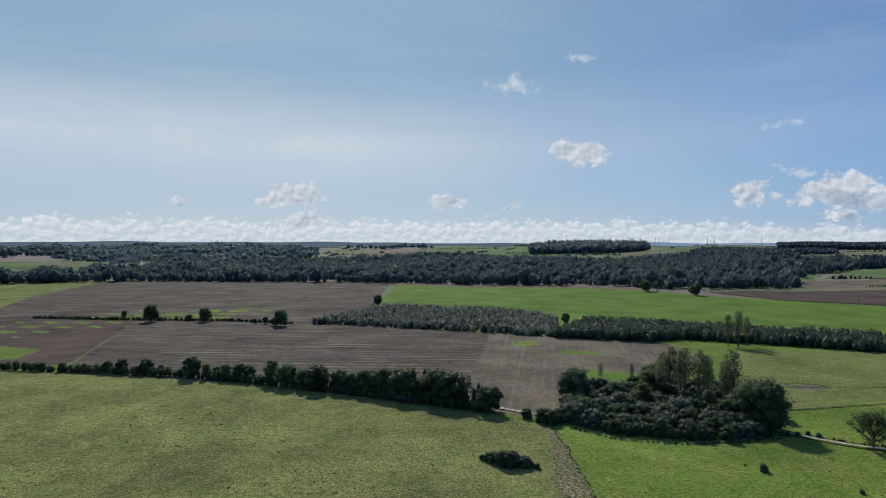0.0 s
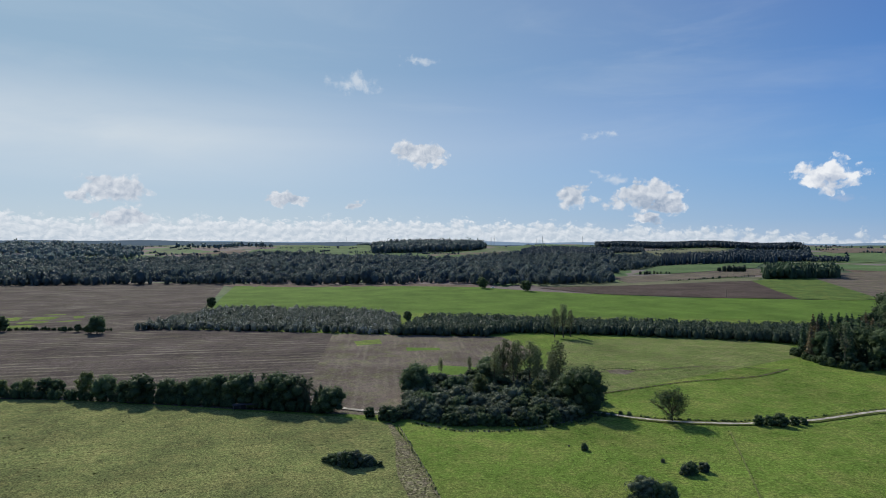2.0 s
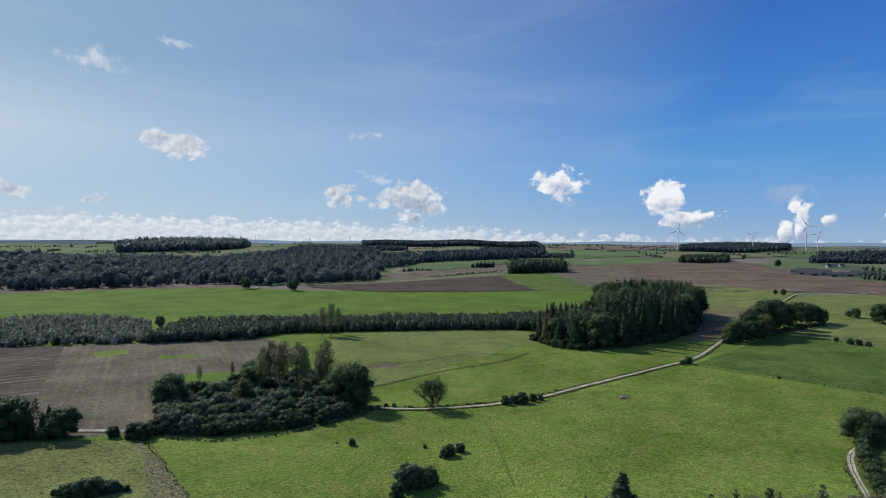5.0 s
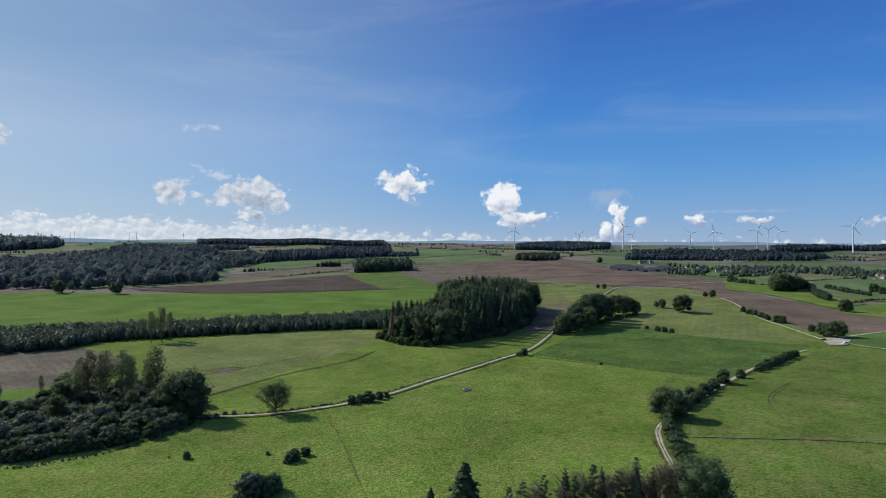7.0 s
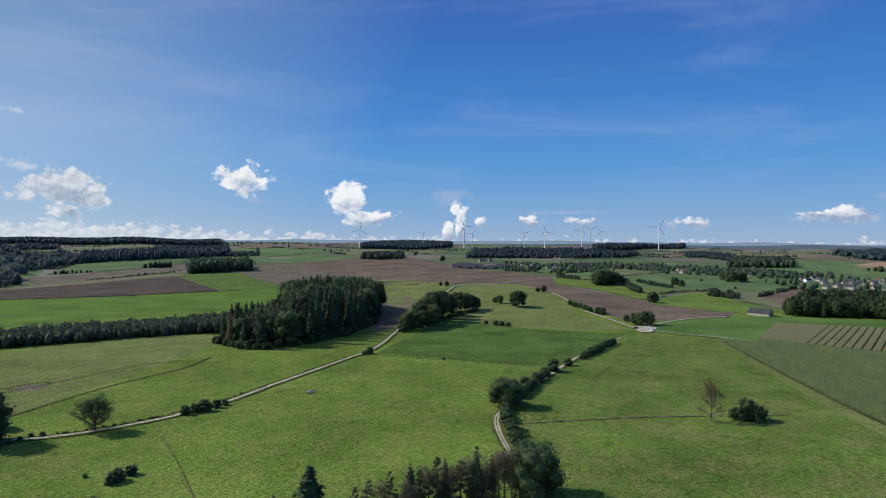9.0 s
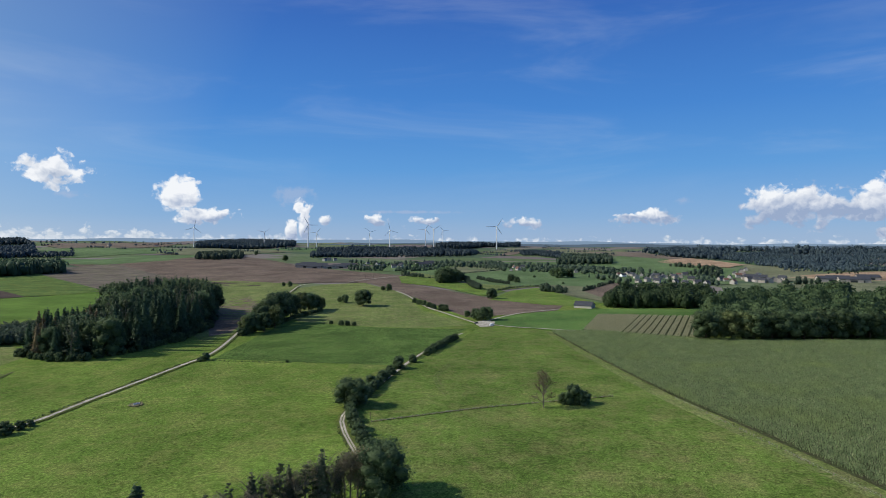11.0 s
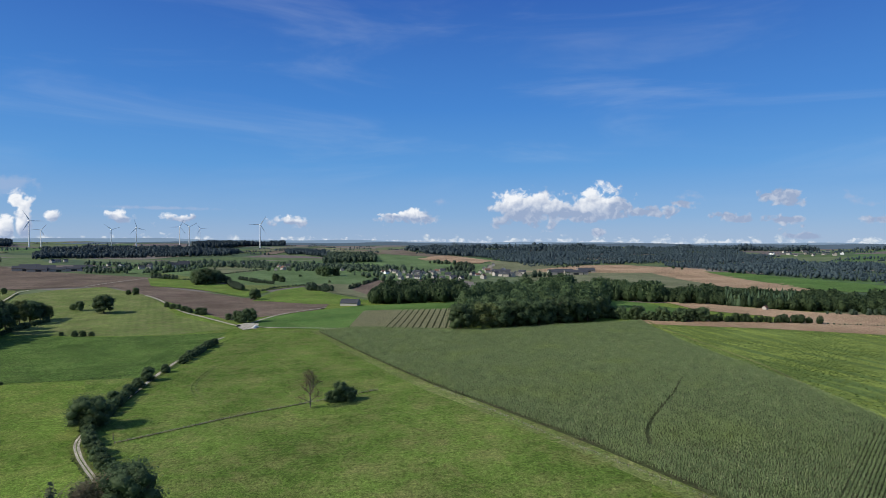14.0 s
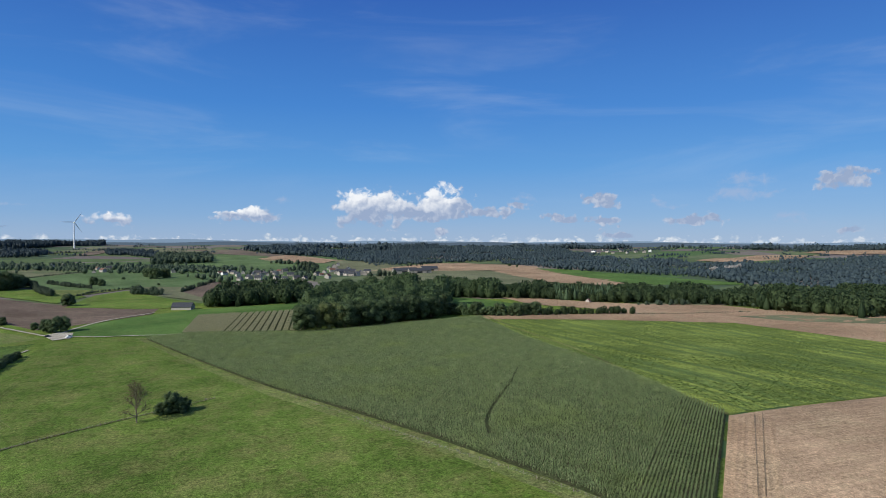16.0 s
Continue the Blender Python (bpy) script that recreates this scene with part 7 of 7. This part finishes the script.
woodland("village_trees", beside_homes(wood_spots([(1523.0, -305.8), (1546.8, -367.7), (1448.5, -371.2), (1090.0, -269.3), (1127.4, -226.5), (1335.7, -255.9)], 17.0, 7, 13, 88, 0.2, -0.1, 35.0) + line_spots([(1656.0, -286.6), (1604.9, -337.0), (1529.3, -370.6)], 12, 9, 14, 89) + line_spots([(1119.2, -328.3), (1139.9, -387.0), (1166.7, -450.0)], 12, 9, 16, 107) + line_spots([(1443.9, -572.8), (1453.8, -641.2)], 11, 5, 8, 108)), "leaf_far", "garden trees among the village houses", 0.0, 27, "trees", FAR)


def rock_face(x, y, width, height):
    """A pale crag of broken limestone."""
    rng = random.Random(int(width * 7))
    bm = bmesh.new()
    for i in range(9):
        m = pose(rng.uniform(-0.5, 0.5) * width, rng.uniform(-6, 6), rng.uniform(0.3, 0.9) * height, rng.uniform(-20, 20), rng.uniform(-20, 20), rng.uniform(0, 90))
        bmesh.ops.create_icosphere(bm, subdivisions=2, radius=1, matrix=m @ Matrix.Diagonal((width * 0.16, 5, height * rng.uniform(0.2, 0.45), 1)))
    for v in bm.verts:
        v.co += Vector((rng.uniform(-1, 1), rng.uniform(-1, 1), rng.uniform(-1, 1))) * 1.1
    ob = part("rock_face", bm, M["limestone"])
    ob.matrix_basis = pose(x, y, float(ground(x, y)) + 6, 0, 0, -math.degrees(math.atan2(x, y)))
    return tagged(ob, "pale limestone crag in the wooded gorge", "rock")


for (x, y), w in zip([(910.1, -1054.4), (927.8, -1122.5), (940.7, -1161.1)], (15, 20, 11)):
    rock_face(x, y, w, 10)


def upland_hedges(count, seed):
    """Short rows and clumps of trees between the far parcels."""
    rng = random.Random(seed)
    spots = []
    for _ in range(count):
        a, d = radians(rng.uniform(-45, 160)), rng.uniform(2300, 4200)
        x, y = math.sin(a) * d, math.cos(a) * d
        w = rng.choice((0.3, 1.2, 1.5, 1.9, 2.4))
        for i in range(rng.randint(2, 16)):
            spots.append((x + math.cos(w) * i * 11 + rng.uniform(-4, 4), y + math.sin(w) * i * 11 + rng.uniform(-4, 4), rng.uniform(5, 13)))
    return spots


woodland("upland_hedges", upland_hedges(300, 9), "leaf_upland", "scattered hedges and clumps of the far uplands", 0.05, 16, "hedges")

# ---- small things on the farmland ----
def fence(line, gap, label):
    """Weathered posts along a pasture edge, with two wires."""
    root = new("fence")
    pts = curve_points(line, gap)
    src = None
    for p in pts:
        z = float(ground(p.x, p.y))
        if src is None:
            post = part("post", box(bmesh.new(), 0.14, 0.14, 1.5, Matrix.Translation((0, 0, 0.55)), 0.02), M["post_wood"], root)
            src = post.data
        else:
            post = new("post", src)
            post.parent = root
        post.matrix_basis = pose(p.x, p.y, z, 0, 0, 17 * (p.x % 5))
    for h in (0.6, 1.05):
        bm = bmesh.new()
        last = None
        for i, p in enumerate(pts):
            way = (pts[min(i + 1, len(pts) - 1)] - pts[max(i - 1, 0)]).normalized()
            z = float(ground(p.x, p.y)) + h
            ring = [bm.verts.new((p.x - way.y * u, p.y + way.x * u, z + w)) for u, w in ((-0.011, -0.007), (0.011, -0.007), (0.0, 0.012))]
            for k in range(3 if last else 0):
                bm.faces.new((last[k], last[(k + 1) % 3], ring[(k + 1) % 3], ring[k]))
            last = ring
        part("wire", bm, M["galvanised"], root)
    return tagged(root, label, "fence")


fence([(52.1, 250.6), (66.5, 234.8), (83.4, 229.3), (103.7, 230.8), (118.8, 234.6), (132.7, 239.7), (144.6, 235.1)], 4.0, "weathered post and wire fence below the copse")
fence([(45.9, 246.8), (45.3, 211.2), (44.9, 182.6)], 4.0, "weathered post and wire fence between pastures")
fence([(293.4, -52.4), (204.6, -78.2), (156.9, -96.2), (128.2, -107.0)], 4.5, "post and wire fence along the maize")
fence([(239.5, 75.0), (265.6, 35.6), (279.9, 7.2), (295.9, -25.0)], 4.5, "post and wire fence across the pasture")


def car(name, paint, label, length=4.2, height=1.45):
    root = new(name)
    bm = box(bmesh.new(), 1.75, length, height * 0.45, Matrix.Translation((0, 0, 0.3 + height * 0.22)), 0.12)
    part("body", bm, M[paint], root)
    bm = box(bmesh.new(), 1.6, length * 0.58, height * 0.42, Matrix.Translation((0, -length * 0.04, 0.3 + height * 0.62)), 0.2)
    part("cabin", bm, M[paint], root)
    for sx in (-1, 1):
        part("window", box(bmesh.new(), 0.03, length * 0.46, height * 0.24, Matrix.Translation((sx * 0.81, -length * 0.04, 0.3 + height * 0.64))), M["glass_dark"], root)
        for sy in (-0.31, 0.31):
            bm = bmesh.new()
            tube(bm, (sx * 0.72, sy * length, 0.32), (sx * 0.92, sy * length, 0.32), 0.32, 0.32, 14)
            wheel = part("wheel", bm, M["rubber"], root)
            bm = bmesh.new()
            tube(bm, (sx * 0.74, sy * length, 0.32), (sx * 0.935, sy * length, 0.32), 0.19, 0.17, 12)
            part("rim", bm, M["galvanised"], wheel)
    return tagged(root, label, "car")


for (x, y), kind in zip([(553.1, 73.8), (541.9, 58.3)], ("dark", "white")):
    ob = car("parked_car", "car_paint", "dark car parked at the track crossing") if kind == "dark" else car("parked_van", "white_paint", "white van parked at the track crossing", 5.0, 2.2)
    ob.matrix_basis = pose(x, y, float(ground(x, y)) + 0.5, 0, 0, 40)
for x, y in [(330.1, 943.5)]:
    ob = car("parked_van", "white_paint", "white van on the field lane", 5.4, 2.6)
    ob.matrix_basis = pose(x, y, float(ground(x, y)) + 0.4, 0, 0, 70)


def trailer():
    root = new("livestock_shelter")
    part("roof", box(bmesh.new(), 12.5, 3.2, 0.18, Matrix.Translation((0, 0, 2.6)), 0.04), M["slate"], root, "dark grey corrugated roof")
    part("back_wall", box(bmesh.new(), 12, 0.12, 2.3, Matrix.Translation((0, 1.4, 1.25))), M["black_sheet"], root)
    for i in range(5):
        part("post", box(bmesh.new(), 0.16, 0.16, 2.5, Matrix.Translation((-5.8 + 2.9 * i, -1.4, 1.25))), M["post_wood"], root)
    return tagged(root, "long dark livestock shelter beside the hedge", "shelter")


for x, y in [(-15.8, 289.6)]:
    trailer().matrix_basis = pose(x, y, float(ground(x, y)), 0, 0, 0)


def pole(x, y, height):
    root = new("utility_pole")
    bm = bmesh.new()
    tube(bm, (0, 0, -0.5), (0, 0, height), 0.16, 0.11, 8)
    part("mast", bm, M["post_wood"], root)
    part("crossarm", box(bmesh.new(), 1.8, 0.12, 0.14, Matrix.Translation((0, 0, height - 0.5))), M["post_wood"], root)
    root.matrix_basis = pose(x, y, float(ground(x, y)))
    return tagged(root, "wooden utility pole in the fields", "pole", "utility poles")


for x, y, h in [(-405.5, 1174.5, 9.7), (-338.2, 1166.7, 9.7), (-239.0, 1145.4, 9.5), (-147.7, 1127.0, 8.3), (-50.0, 1105.8, 7.1), (443.1, 810.0, 10.2), (514.6, 758.0, 10.9), (576.5, 699.2, 11.3), (978.5, 361.5, 11.4), (1059.8, 343.6, 10.1), (1081.6, 334.8, 8.2)]:
    pole(x, y, h)


def mast(x, y, height):
    """A lattice mast."""
    root = new("lattice_mast")
    w = height * 0.06
    for sx, sy in ((-1, -1), (1, -1), (1, 1), (-1, 1)):
        bm = bmesh.new()
        tube(bm, (sx * w, sy * w, 0), (sx * w * 0.15, sy * w * 0.15, height), 0.35, 0.25, 4)
        part("leg", bm, M["galvanised"], root)
    for k in range(8):
        z, f = height * (k + 0.5) / 8, 1 - 0.85 * (k + 0.5) / 8
        bm = bmesh.new()
        for a, b in (((-w, -w), (w, -w)), ((w, -w), (w, w)), ((w, w), (-w, w)), ((-w, w), (-w, -w))):
            tube(bm, (a[0] * f, a[1] * f, z), (b[0] * f, b[1] * f, z + height / 16), 0.2, 0.2, 3)
        part("brace", bm, M["galvanised"], root)
    root.matrix_basis = pose(x, y, float(ground(x, y)))
    return tagged(root, "grey lattice mast on the skyline", "mast", "lattice masts on the skyline")


for x, y, h in [(-905.8, 4073.3, 45.1), (-176.3, 4342.4, 40.0), (434.1, 4355.4, 60.3), (1376.7, 3967.8, 58.5), (1409.8, 3999.5, 66.4), (1536.0, 3556.8, 45.9), (1560.9, 3524.1, 58.5), (2052.2, 3943.2, 65.4)]:
    mast(x, y, h)


def trough(x, y, turn):
    """A long galvanised drinking trough on two feet."""
    root = new("water_trough")
    bm = bmesh.new()
    w, l, h, d = 0.8, 2.6, 0.75, 0.07
    for sx in (-1, 1):
        box(bm, d, l, 0.55, Matrix.Translation((sx * (w - d) / 2, 0, h - 0.275)), 0.015)
        box(bm, w - 2 * d, d, 0.55, Matrix.Translation((0, sx * (l - d) / 2, h - 0.275)), 0.015)
    box(bm, w - 2 * d, l - 2 * d, 0.05, Matrix.Translation((0, 0, h - 0.52)))
    part("tub", bm, M["trough_steel"], root)
    part("water", box(bmesh.new(), w - 2 * d, l - 2 * d, 0.02, Matrix.Translation((0, 0, h - 0.12))), M["glass_dark"], root, "still dark water")
    for sy in (-1, 1):
        part("foot", box(bmesh.new(), w * 0.9, 0.14, 0.25, Matrix.Translation((0, sy * l * 0.33, 0.1)), 0.02), M["post_wood"], root)
    root.matrix_basis = pose(x, y, float(ground(x, y)) + 0.12, 0, 0, turn)
    return tagged(root, "pale steel drinking trough in the green pasture", "trough")


trough(246.0, 187.8, 62)
drape("field", [(242.0, 186.0), (246.5, 184.6), (250.5, 188.5), (247.0, 191.8), (242.5, 190.0)], "trampled", "trodden bare earth around a drinking trough", category="mud")


def gate_post(x, y, height):
    """A pale weathered gate post with a broken top and a stay."""
    root = new("gate_post")
    bm = bmesh.new()
    tube(bm, (0, 0, -0.4), (0.05, 0.02, height), 0.17, 0.13, 9)
    part("post", bm, M["bark_grey"], root)
    bm = bmesh.new()
    tube(bm, (0.9, 0.2, 0), (0.06, 0.02, height * 0.7), 0.08, 0.06, 7)
    part("stay", bm, M["post_wood"], root)
    root.matrix_basis = pose(x, y, float(ground(x, y)))
    return tagged(root, "pale weathered gate post by the hedged lane", "post")


gate_post(245.0, 77.2, 2.6)
for off in (0.0, 1.9):
    ribbon("wheel_track", [(378.0, 63.1 + off), (352.4, 64.8 + off), (328.9 - off * 0.3, 65.1 + off), (306.6 - off, 58.7 + off), (285.7 - off, 50.2 + off)], 0.4, "grazed", "faint wheel track across the pasture", "wheel track")

# patterns of trees and houses that were never set out are taken away again
for src in [k for kinds in KIND.values() for k in kinds if k.name not in USED] + [h for h in HOUSES + BARNS if h.name not in PLACED]:
    for ob in (*src.children_recursive, src):
        bpy.data.objects.remove(ob)
